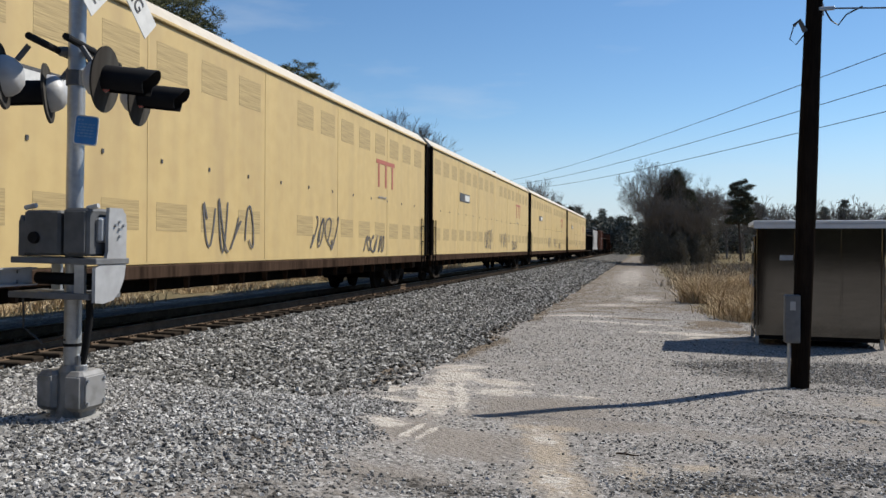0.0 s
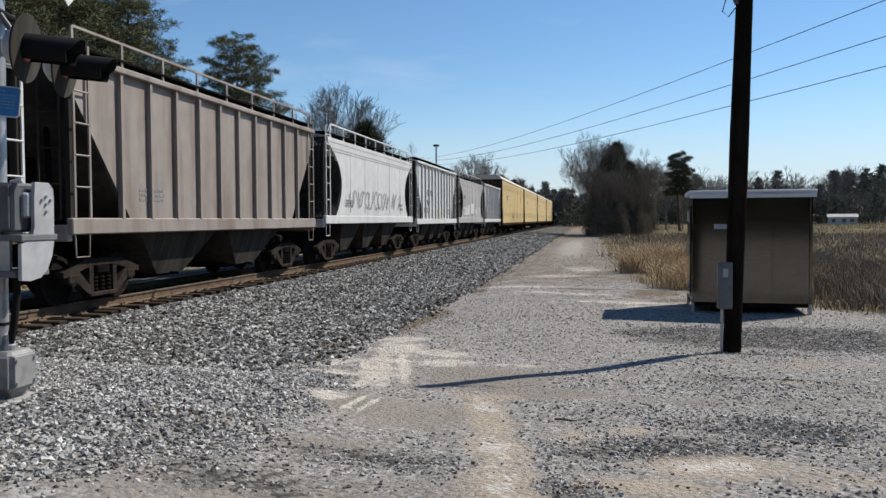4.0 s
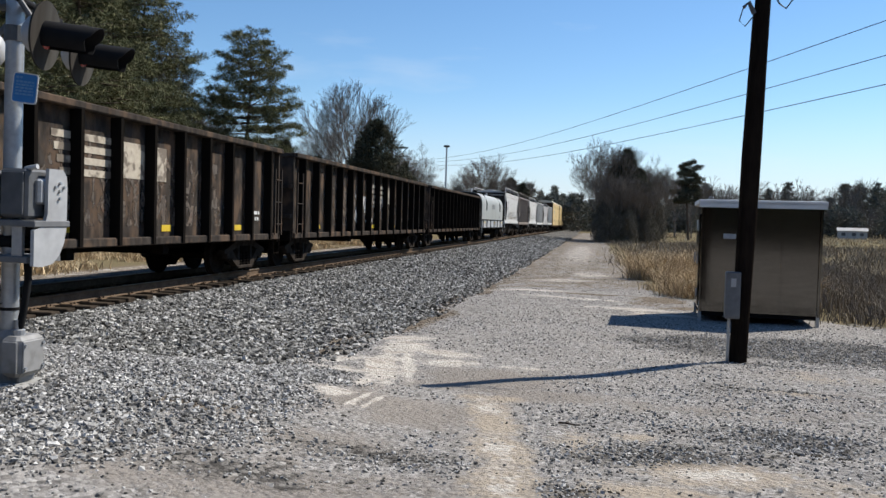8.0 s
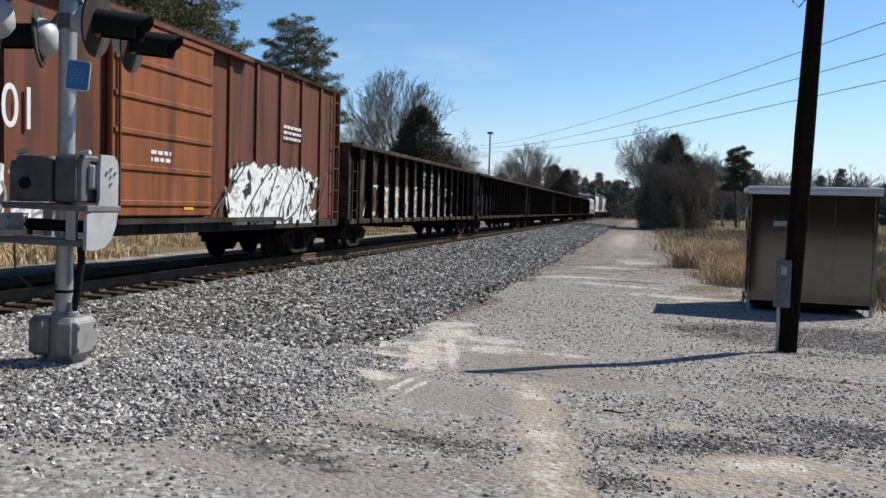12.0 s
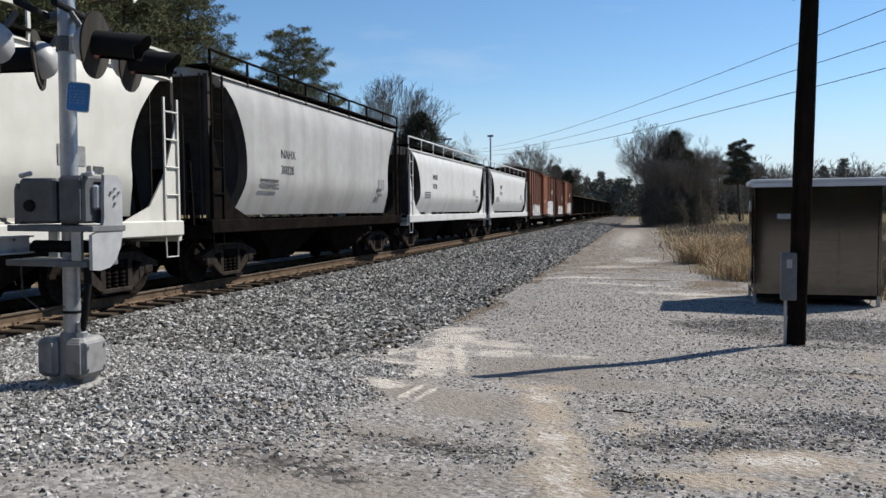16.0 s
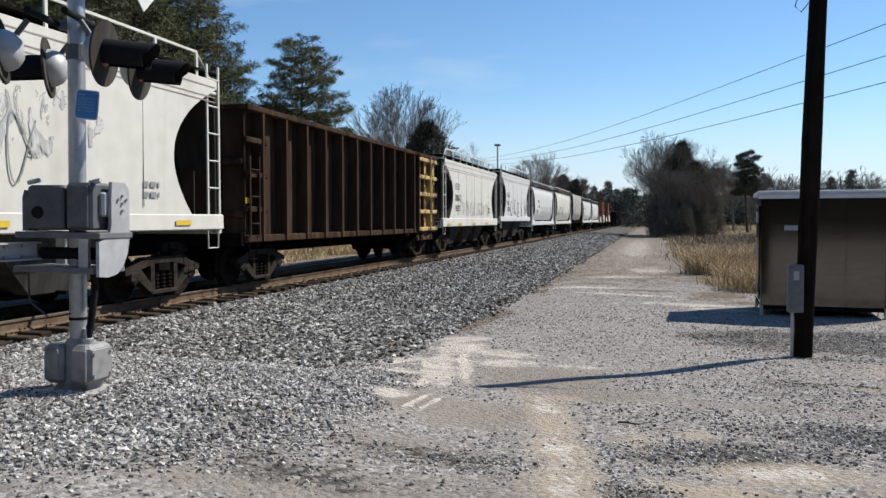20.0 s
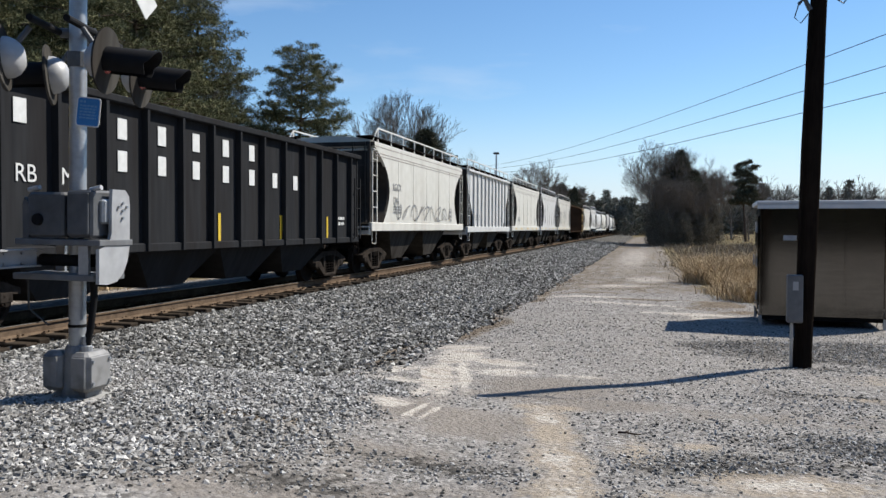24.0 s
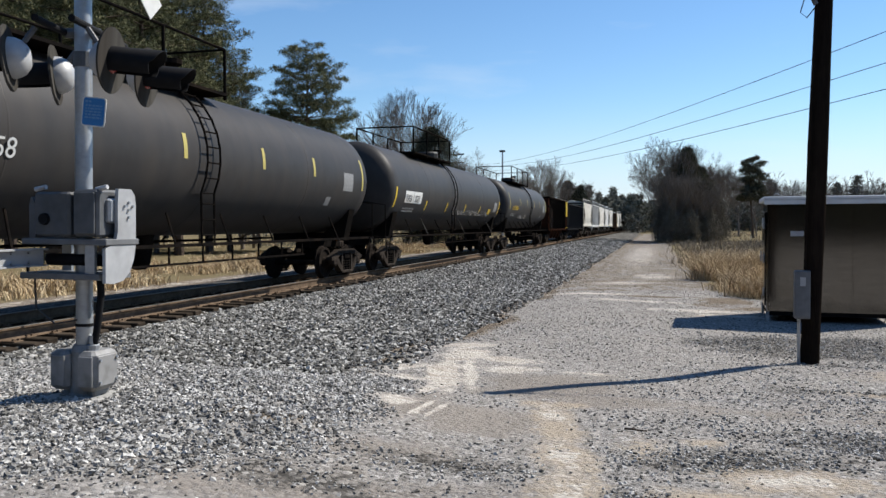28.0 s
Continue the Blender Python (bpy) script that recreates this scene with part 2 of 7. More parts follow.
# dark dirty tone that also puts shade into the colour of car ends
shade_grime = mat("shade_grime", (0.085, 0.077, 0.069), (0.05, 0.045, 0.04), 4, 0.8, 0, 0.08, (0.022, 0.019, 0.016), 0.8, 0.7, STREAK, STREAK, spec=0.0)
rib_black = mat("rib_black", (0.016, 0.014, 0.0125), (0.010, 0.009, 0.008), 4, 0.85, 0, 0.1, (0.030, 0.022, 0.017), 1.0, 0.5, STREAK, STREAK, spec=0.0)
logo_cream = mat("logo_cream", (0.56, 0.49, 0.38), (0.42, 0.36, 0.28), 9, 0.7, 0, 0, (0.12, 0.09, 0.065), 4.0, 0.85, grime=(0.48, 0.56))
pocket_gray = mat("pocket_gray", (0.090, 0.086, 0.078), (0.052, 0.049, 0.045), 4, 0.75, 0, 0.08, (0.035, 0.029, 0.024), 0.9, 0.8, STREAK, STREAK, spec=0.0)


def overspray(name, tones, seed, amount=0.5, scale=1.7):
    """Sprayed colour with ragged edges, see-through where there is none."""
    m = bpy.data.materials.new(name)
    m.use_nodes = True
    n, l = m.node_tree.nodes, m.node_tree.links
    p = n["Principled BSDF"]
    p.inputs["Roughness"].default_value, p.inputs["Specular IOR Level"].default_value = 0.7, 0.2
    co, sep, nz, nz2, ramp = n.new("ShaderNodeTexCoord"), n.new("ShaderNodeSeparateXYZ"), n.new("ShaderNodeTexNoise"), n.new("ShaderNodeTexNoise"), n.new("ShaderNodeValToRGB")
    mp = n.new("ShaderNodeMapping")
    mp.inputs["Location"].default_value = (seed * 3.1, seed * 1.7, seed * 2.3)
    mp.inputs["Scale"].default_value = (1, 1.3, 0.8)
    l.new(co.outputs["Object"], mp.inputs[0])
    for t, sc, dist in ((nz, scale, 1.6), (nz2, scale * 0.9, 3.0)):
        t.inputs["Scale"].default_value, t.inputs["Detail"].default_value, t.inputs["Distortion"].default_value = sc, 5, dist
        l.new(mp.outputs[0], t.inputs["Vector"])
    while len(ramp.color_ramp.elements) < len(tones):
        ramp.color_ramp.elements.new(0.5)
    for k, (e, c) in enumerate(zip(ramp.color_ramp.elements, tones)):
        e.position, e.color = 0.36 + 0.28 * k / max(1, len(tones) - 1), (*c, 1)
    ramp.color_ramp.interpolation = "CONSTANT"
    l.new(nz2.outputs[0], ramp.inputs[0])
    l.new(ramp.outputs[0], p.inputs["Base Color"])
    l.new(co.outputs["Generated"], sep.inputs[0])

    def calc(op, a, b):
        t = n.new("ShaderNodeMath")
        t.operation = op
        for k, v in enumerate((a, b)):
            if isinstance(v, (int, float)):
                t.inputs[k].default_value = v
            else:
                l.new(v, t.inputs[k])
        return t.outputs[0]

    def edge(axis):
        d = calc("ABSOLUTE", calc("SUBTRACT", sep.outputs[axis], 0.5), 0)
        return calc("MULTIPLY", calc("MAXIMUM", calc("SUBTRACT", d, 0.30), 0), 2.6)

    high = calc("MULTIPLY", calc("MAXIMUM", calc("SUBTRACT", sep.outputs[2], 0.72), 0), 2.2)
    v = calc("SUBTRACT", calc("SUBTRACT", calc("ADD", nz.outputs[0], amount - 0.5), edge(1)), high)
    r = n.new("ShaderNodeMapRange")
    r.inputs[1].default_value, r.inputs[2].default_value = 0.46, 0.50
    l.new(v, r.inputs[0])
    tr, mx = n.new("ShaderNodeBsdfTransparent"), n.new("ShaderNodeMixShader")
    l.new(r.outputs[0], mx.inputs[0])
    l.new(tr.outputs[0], mx.inputs[1])
    l.new(p.outputs[0], mx.inputs[2])
    l.new(mx.outputs[0], n["Material Output"].inputs[0])
    return m


WHT, GRY, BLK, TAN, RST, TEA = (0.66, 0.66, 0.64), (0.36, 0.36, 0.35), (0.03, 0.03, 0.03), (0.48, 0.36, 0.24), (0.30, 0.13, 0.06), (0.13, 0.28, 0.28)
spray_pale = overspray("spray_pale", [BLK, WHT, WHT, GRY, WHT], 1, 0.66, 1.3)
spray_solid = overspray("spray_solid", [GRY, WHT, WHT, GRY, WHT], 11, 0.80, 1.5)
spray_mixed = overspray("spray_mixed", [RST, TAN, WHT, TEA, RST, WHT], 2, 0.56)
spray_earth = overspray("spray_earth", [(0.16, 0.10, 0.06), (0.46, 0.37, 0.25), (0.60, 0.55, 0.45), (0.24, 0.15, 0.09), (0.62, 0.58, 0.50)], 3, 0.58, 1.9)
spray_faint = overspray("spray_faint", [GRY, (0.5, 0.49, 0.47), GRY], 4, 0.42)
spray_rust = overspray("spray_rust", [(0.10, 0.083, 0.068), (0.055, 0.042, 0.033), (0.13, 0.10, 0.078), (0.09, 0.05, 0.032)], 5, 0.44, 2.6)
spray_dark = overspray("spray_dark", [(0.055, 0.03, 0.016), (0.09, 0.05, 0.022), (0.03, 0.02, 0.012)], 9, 0.47, 3.0)
spray_thin = overspray("spray_thin", [GRY, (0.42, 0.41, 0.39), GRY], 7, 0.37, 4.5)
spray_drip = overspray("spray_drip", [(0.12, 0.12, 0.115), (0.26, 0.25, 0.24), (0.15, 0.15, 0.14)], 8, 0.40, 5.0)
spray_tag = overspray("spray_tag", [GRY, (0.55, 0.5, 0.42), (0.62, 0.60, 0.55), GRY], 6, 0.50)


# ---- mesh building ----
class Geo:
    def __init__(self):
        self.v, self.f = [], []

    def add(self, vs, fs):
        k = len(self.v)
        self.v += [tuple(p) for p in vs]
        self.f += [tuple(i + k for i in q) for q in fs]
        return self

    def box(self, cx, cy, cz, sx, sy, sz, turn=None, bevel=0.0):
        """A box by its centre and sizes, its edges chamfered."""
        hx, hy, hz = sx / 2, sy / 2, sz / 2
        c = min(bevel, hx * 0.6, hy * 0.6, hz * 0.6)
        if c <= 0:
            vs = [(x * hx, y * hy, z * hz) for x in (-1, 1) for y in (-1, 1) for z in (-1, 1)]
            fs = [(0, 1, 3, 2), (4, 6, 7, 5), (0, 4, 5, 1), (2, 3, 7, 6), (0, 2, 6, 4), (1, 5, 7, 3)]
        else:
            rings = [(-hz, c), (-hz + c, 0), (hz - c, 0), (hz, c)]
            vs, fs = [], []
            for z, i in rings:
                x, y = hx - i, hy - i
                d = c if i == 0 else c * 0.6
                vs += [(-x + d, -y, z), (x - d, -y, z), (x, -y + d, z), (x, y - d, z), (x - d, y, z), (-x + d, y, z), (-x, y - d, z), (-x, -y + d, z)]
            for r in range(3):
                for s in range(8):
                    fs.append((r * 8 + s, r * 8 + (s + 1) % 8, r * 8 + 8 + (s + 1) % 8, r * 8 + 8 + s))
            fs += [tuple(reversed(range(8))), tuple(range(24, 32))]
        m = Matrix.Translation((cx, cy, cz)) @ (turn or Matrix())
        return self.add([m @ Vector(p) for p in vs], fs)

    def tube(self, pts, r, n=8, r2=None, cap=True):
        """A round bar along a line of points."""
        pts = [Vector(p) for p in pts]
        vs, fs = [], []
        up = None
        for i, p in enumerate(pts):
            d = (pts[min(i + 1, len(pts) - 1)] - pts[max(i - 1, 0)]).normalized()
            if up is None:
                up = Vector((0, 0, 1)) if abs(d.z) < 0.9 else Vector((1, 0, 0))
            a = d.cross(up).normalized()
            b = a.cross(d).normalized()
            up = b
            rr = r if r2 is None else r + (r2 - r) * i / (len(pts) - 1)
            vs += [p + (a * math.cos(2 * math.pi * k / n) + b * math.sin(2 * math.pi * k / n)) * rr for k in range(n)]
        for i in range(len(pts) - 1):
            fs += [(i * n + k, i * n + (k + 1) % n, i * n + n + (k + 1) % n, i * n + n + k) for k in range(n)]
        if cap:
            fs += [tuple(reversed(range(n))), tuple(range(len(vs) - n, len(vs)))]
        return self.add(vs, fs)

    def prism(self, outline, axis, lo, hi):
        """An outline of (a, b) drawn out along x, y or z."""
        n = len(outline)
        put = {"x": lambda a, b, c: (c, a, b), "y": lambda a, b, c: (a, c, b), "z": lambda a, b, c: (a, b, c)}[axis]
        vs = [put(a, b, lo) for a, b in outline] + [put(a, b, hi) for a, b in outline]
        fs = [(k, (k + 1) % n, n + (k + 1) % n, n + k) for k in range(n)] + [tuple(reversed(range(n))), tuple(range(n, 2 * n))]
        return self.add(vs, fs)

    def rings(self, loops, cap=True):
        """Closed loops of equal length, skinned one to the next."""
        n = len(loops[0])
        vs = [p for lp in loops for p in lp]
        fs = [(i * n + k, i * n + (k + 1) % n, i * n + n + (k + 1) % n, i * n + n + k) for i in range(len(loops) - 1) for k in range(n)]
        if cap:
            fs += [tuple(reversed(range(n))), tuple(range(len(vs) - n, len(vs)))]
        return self.add(vs, fs)

    def lathe(self, profile, axis="x", n=20, cx=0.0, cy=0.0, cz=0.0):
        """A profile of (place along the axis, radius) turned round."""
        loops = []
        for s, r in profile:
            ring = []
            for k in range(n):
                a, b = r * math.cos(2 * math.pi * k / n), r * math.sin(2 * math.pi * k / n)
                p = {"x": (s, a, b), "y": (a, s, b), "z": (a, b, s)}[axis]
                ring.append((p[0] + cx, p[1] + cy, p[2] + cz))
            loops.append(ring)
        return self.rings(loops)

    def mesh(self, name, material, smooth=False):
        me = bpy.data.meshes.new(name)
        me.from_pydata(self.v, [], self.f)
        bm = bmesh.new()
        bm.from_mesh(me)
        bmesh.ops.recalc_face_normals(bm, faces=bm.faces)
        bm.to_mesh(me)
        bm.free()
        me.materials.append(material)
        if smooth:
            me.polygons.foreach_set("use_smooth", [True] * len(me.polygons))
            me.set_sharp_from_angle(angle=radians(38))
        return me


def part(name, geo, material, parent, label="", at=None, smooth=False, kind=""):
    """Links one mesh as a part of a thing or of a part; geo may be a mesh that is shared."""
    me = geo if isinstance(geo, bpy.types.Mesh) else geo.mesh(name, material, smooth)
    ob = new(name, me)
    ob.parent = parent
    if at is not None:
        ob.matrix_basis = at
    return tagged(ob, label, kind=kind)


def thing(name, label, category, at=None, group="", kind=""):
    ob = new(name)
    ob.empty_display_size = 0.3
    if at is not None:
        ob.matrix_basis = at
    return tagged(ob, label, category, group, kind)


TEXTS = {}


def lettering(name, text, size, material, parent, at, squeeze=1.0):
    """Raised flat lettering in the built-in font, as a mesh of its own."""
    key = (text, size, material.name, squeeze)
    if key not in TEXTS:
        cu = bpy.data.curves.new("lettering", "FONT")
        cu.body, cu.size, cu.extrude = text, size, 0.002
        tmp = bpy.data.objects.new("lettering", cu)
        me = bpy.data.meshes.new_from_object(tmp)
        for v in me.vertices:
            v.co.x *= squeeze
        me.materials.clear()
        me.materials.append(material)
        bpy.data.objects.remove(tmp)
        TEXTS[key] = me
    return part(name, TEXTS[key], material, parent, at=at, kind="stuff")


def bars(name, w, h, rows, material, parent, at, seed=1, x=0):
    """Writing too small to read: broken bars in lines."""
    rnd, g = random.Random(seed), Geo()
    step = h / rows
    for r in range(rows):
        x = 0.0
        while x < w:
            q = min(rnd.uniform(0.25, 0.9) * step * 1.6, w - x)
            g.box(x + q / 2, -(r + 0.5) * step, 0, q, step * 0.55, 0.004)
            x += q + step * 0.35
    return part(name, g, material, parent, at=at, kind="stuff")


def side(y, z, x=1.62):
    """The pose of flat writing on a car's side, which faces +x."""
    return pose(x, y, z, 90, 0, 90)


# ---- ground ----
TX, RAIL, EYE = -9.9, 0.13, 1.6


def smooth(a, b, x):
    t = np.clip((x - a) / (b - a), 0, 1)
    return t * t * (3 - 2 * t)


def toe(y):
    """Where the ballast bank ends, right of the track."""
    y = np.asarray(y, float)
    wave = (0.20 * np.sin(y * 0.9) + 0.12 * np.sin(y * 2.3 + 1)) * smooth(9, 12, y)
    return wave + np.interp(y, [0, 8, 10.7, 15, 24, 60, 110, 1500], [-7.6, -5.3, -4.2, -3.6, -3.4, -3.2, -3.2, -3.4])


# ridges and wheel ruts: middle, turn, half length, height
RIDGES = ((-0.8, 18.2, -10, 2.2, 0.05), (0.3, 19.8, 4, 2.4, 0.06), (-1.2, 21.6, -6, 1.8, 0.05), (0.2, 23.4, 8, 1.4, 0.05), (-1.91, 6.7, 88, 1.1, 0.018), (-2.9, 10.0, 62, 1.5, 0.03), (-2.5, 10.6, 58, 1.6, 0.03), (-3.2, 11.4, 20, 0.9, 0.03),
          (2.6, 9.3, -22, 1.3, 0.04), (3.0, 8.3, -8, 1.2, 0.03), (2.4, 11.4, 5, 1.5, 0.03), (1.6, 7.3, -6, 1.8, 0.015), (-3.7, 9.35, -28, 0.5, 0.05), (-3.0, 5.55, -5, 0.4, 0.03), (1.8, 6.3, -12, 0.8, 0.02))


def ground_height(x, y):
    """The lie of the land: a raised apron at the crossing, a falling track road, the ballast bed, a field."""
    x, y = np.asarray(x, float), np.asarray(y, float)
    z = -0.28 * smooth(2.0, 11.5, y) - 0.02
    z = z + 0.016 * np.sin(x * 0.9 + 1) * np.sin(y * 0.55) + 0.007 * np.sin(x * 2.3 + y * 1.7)
    z = z + 0.35 * np.exp(-(((x + 5.2) / 2.2) ** 2 + ((y - 82) / 3.0) ** 2))
    apron = smooth(9.6, 6.4, y + 0.25 * (x + 4)) * smooth(-1.2, -3.6, x)
    z = z + (0.20 - z) * apron
    for cx, cy, turn, span, high in RIDGES:
        c, q = math.cos(radians(turn)), math.sin(radians(turn))
        a, b = (x - cx) * c + (y - cy) * q, -(x - cx) * q + (y - cy) * c + 0.10 * np.sin(3.1 * x + cy)
        z = z + high * (np.exp(-(b / 0.22) ** 2) - 0.7 * np.exp(-((b - 0.46) / 0.24) ** 2)) * smooth(span, span * 0.6, np.abs(a))
    te = toe(y)
    ditch = smooth(te + 1.6, te, x) * (1 - apron) * smooth(70, 25, y)
    z = z - 0.10 * ditch
    bank = smooth(te + 0.1, TX + 2.1, x) * smooth(TX - 5.2, TX - 2.4, x)
    top = RAIL - 0.215 - 0.055 * smooth(1.75, 1.35, np.abs(x - TX))
    z = z + (top - z) * bank
    far = smooth(-16, -13.4, x)
    z = np.where(x < TX - 2.4, -0.25 * (1 - bank) * far + top * bank * far + (-0.25) * (1 - far), z)
    z = z + 0.35 * smooth(90, 260, y) * smooth(2, 14, np.abs(x - TX))
    return z


def build_ground():
    def steps(marks):
        out = []
        for (a, st), (b, _) in zip(marks, marks[1:]):
            out += list(np.arange(a, b, st))
        return np.array(out + [marks[-1][0]])

    xs = steps([(-900, 100), (-200, 20), (-60, 4), (-20, 0.5), (-12, 0.2), (-8.4, 0.12), (-4.2, 0.05), (1.6, 0.10), (5.0, 0.5), (12, 3), (60, 20), (200, 100), (900, 0)])
    ys = steps([(-200, 20), (-40, 4), (0, 1), (3, 0.10), (4.4, 0.05), (12, 0.11), (25, 0.3), (40, 1.0), (80, 4), (200, 25), (600, 100), (2400, 0)])
    gx, gy = np.meshgrid(xs, ys)
    gz = ground_height(gx, gy)
    nx, ny = len(xs), len(ys)
    me = bpy.data.meshes.new("ground")
    idx = np.arange(nx * ny).reshape(ny, nx)
    quads = np.stack([idx[:-1, :-1], idx[:-1, 1:], idx[1:, 1:], idx[1:, :-1]], -1).reshape(-1, 4)
    me.from_pydata(np.stack([gx, gy, gz], -1).reshape(-1, 3).tolist(), [], quads.tolist())
    me.polygons.foreach_set("use_smooth", [True] * len(me.polygons))
    zone = me.attributes.new("zones", "FLOAT_COLOR", "POINT")
    zone.data.foreach_set("color", zones(gx, gy).reshape(-1).astype(np.float32))
    tint = me.attributes.new("tints", "FLOAT_COLOR", "POINT")
    tint.data.foreach_set("color", tints(gx, gy).reshape(-1).astype(np.float32))
    me.materials.append(ground_material())
    return tagged(new("ground", me), "gravel track road, dirt and dry field beside the rails", "ground", kind="structure")


def spot(x, y, cx, cy, rx, ry, turn=0.0):
    """A soft oval patch, 1 in its middle."""
    c, s = math.cos(radians(turn)), math.sin(radians(turn))
    a, b = (x - cx) * c + (y - cy) * s, -(x - cx) * s + (y - cy) * c
    return np.clip(1.4 - np.sqrt((a / rx) ** 2 + (b / ry) ** 2), 0, 1)


def zones(x, y):
    """Red: dark ballast, green: sand and clay, blue: field grass, alpha: brown dirt."""
    te = toe(y)
    apron = smooth(9.4, 8.2, y + 0.25 * (x + 4)) * smooth(-8.2, -7.2, x)
    ballast = smooth(te + 0.35, te - 0.25, x) * smooth(TX - 4.0, TX - 2.8, x) * (1 - apron)
    sand = SAND(x, y)
    edge = np.interp(y, [0, 12, 19, 24, 60, 120, 1500], [9, 9, 3.5, 1.5, 1.0, 1.2, 1.6])
    grass = np.maximum(smooth(edge - 0.4, edge + 0.6, x) * smooth(15, 19, y), smooth(TX - 5.0, TX - 6.2, x))
    grass = np.maximum(grass, smooth(150, 190, y) * (np.abs(x - TX) > 6))
    dirt = DIRT(x, y, te)
    return np.stack([ballast, sand, grass, dirt], -1)


def patches(x, y, rows):
    out = 0.0 * x
    for cx, cy, rx, ry, turn, amount in rows:
        out = np.maximum(out, amount * spot(x, y, cx, cy, rx, ry, turn))
    return out


def tints(x, y):
    """Red: yellow-tan clay, green: coarse dark gravel, blue: smooth mauve-brown mud."""
    tan = patches(x, y, ((-0.98, 7.7, 0.20, 0.55, 14, 0.85), (-0.80, 6.9, 0.22, 0.6, 12, 1.0), (-0.64, 6.0, 0.24, 0.65, 10, 1.0), (-0.50, 5.0, 0.26, 0.7, 8, 1.0), (-1.05, 8.15, 0.35, 0.22, 0, 0.7), (0.95, 5.75, 0.55, 0.34, 5, 1.0), (0.40, 5.15, 0.50, 0.22, 0, 0.9),
                          (1.7, 5.5, 0.5, 0.25, 0, 0.7), (0.38, 6.8, 0.17, 0.16, 0, 0.9), (-0.2, 6.6, 0.28, 0.5, 10, 0.6), (3.0, 10.9, 0.7, 0.4, 0, 0.5), (2.55, 8.6, 0.5, 0.14, -8, 0.6), (2.2, 9.4, 0.5, 0.10, -20, 0.6)))
    coarse = patches(x, y, ((0.55, 6.2, 0.8, 0.38, 10, 0.9), (1.7, 7.1, 0.7, 0.45, 0, 0.9), (3.4, 13.4, 2.4, 1.2, 0, 1.5), (1.4, 13.6, 1.0, 0.5, 0, 1.0), (-0.15, 5.0, 0.3, 0.25, 0, 0.8), (-1.5, 5.4, 0.7, 0.3, 5, 0.7), (2.4, 11.8, 1.0, 0.3, 0, 0.7), (-2.2, 4.6, 0.9, 0.3, 10, 0.7), (1.9, 9.7, 0.8, 0.3, -10, 0.7)))
    mud = patches(x, y, ((-1.15, 9.2, 0.85, 0.95, 0, 1.2), (-1.55, 7.0, 0.65, 0.65, 0, 1.1), (-0.4, 8.5, 0.7, 0.4, 0, 1.0), (-1.9, 5.5, 0.8, 0.35, 10, 0.9), (-2.2, 7.2, 0.35, 0.9, 0, 0.9), (-2.0, 4.5, 1.2, 0.5, 10, 0.9), (1.3, 8.3, 1.6, 0.35, 0, 0.55), (-1.0, 4.7, 0.9, 0.3, 0, 0.5), (2.7, 9.7, 0.8, 0.25, -15, 0.8)))
    return np.stack([tan, coarse, mud, 0 * x + 1], -1)


def SAND(x, y):
    s = patches(x, y, ((-2.62, 9.9, 0.20, 1.5, 14, 1.2), (-2.28, 9.9, 0.10, 1.2, 14, 0.95), (-3.10, 10.5, 0.60, 0.34, 0, 1.0), (-2.75, 11.5, 0.40, 0.9, 18, 1.1), (-2.95, 12.5, 0.6, 0.30, 0, 1.0), (-3.35, 9.9, 0.45, 0.16, 0, 0.9), (-2.9, 9.2, 0.5, 0.18, 0, 0.8), (-2.0, 11.0, 0.6, 0.25, 0, 0.75), (-4.0, 9.8, 0.35, 0.18, 0, 0.8), (-1.85, 10.3, 0.6, 0.30, 0, 0.75), (-1.0, 10.3, 0.5, 0.14, 0, 0.6),
                       (-2.09, 7.05, 0.035, 0.62, 1, 1.0), (-1.95, 7.07, 0.035, 0.62, 1, 0.95), (-2.42, 7.3, 0.22, 0.30, 0, 0.75), (-2.42, 8.4, 0.07, 0.5, 8, 0.9), (-2.2, 8.6, 0.05, 0.5, 8, 0.7),
                       (-0.98, 7.7, 0.14, 0.45, 14, 0.6), (-0.66, 6.0, 0.14, 0.6, 10, 0.65), (-0.50, 5.0, 0.16, 0.6, 8, 0.7), (0.95, 5.75, 0.40, 0.25, 5, 0.65),
                       (-1.9, 22.8, 1.5, 0.40, -8, 0.75), (-0.6, 20.8, 1.6, 0.28, -10, 0.7), (0.9, 18.7, 1.3, 0.30, -12, 0.8), (1.7, 17.6, 0.8, 0.35, 0, 0.75), (-1.0, 27.0, 1.5, 0.8, 0, 0.52), (-0.1, 31.0, 0.9, 2.5, 0, 0.52), (-1.0, 55, 1.3, 26, 0, 0.42)))
    return np.maximum(s, 0.35 * smooth(TX - 3.2, TX - 4.4, x))


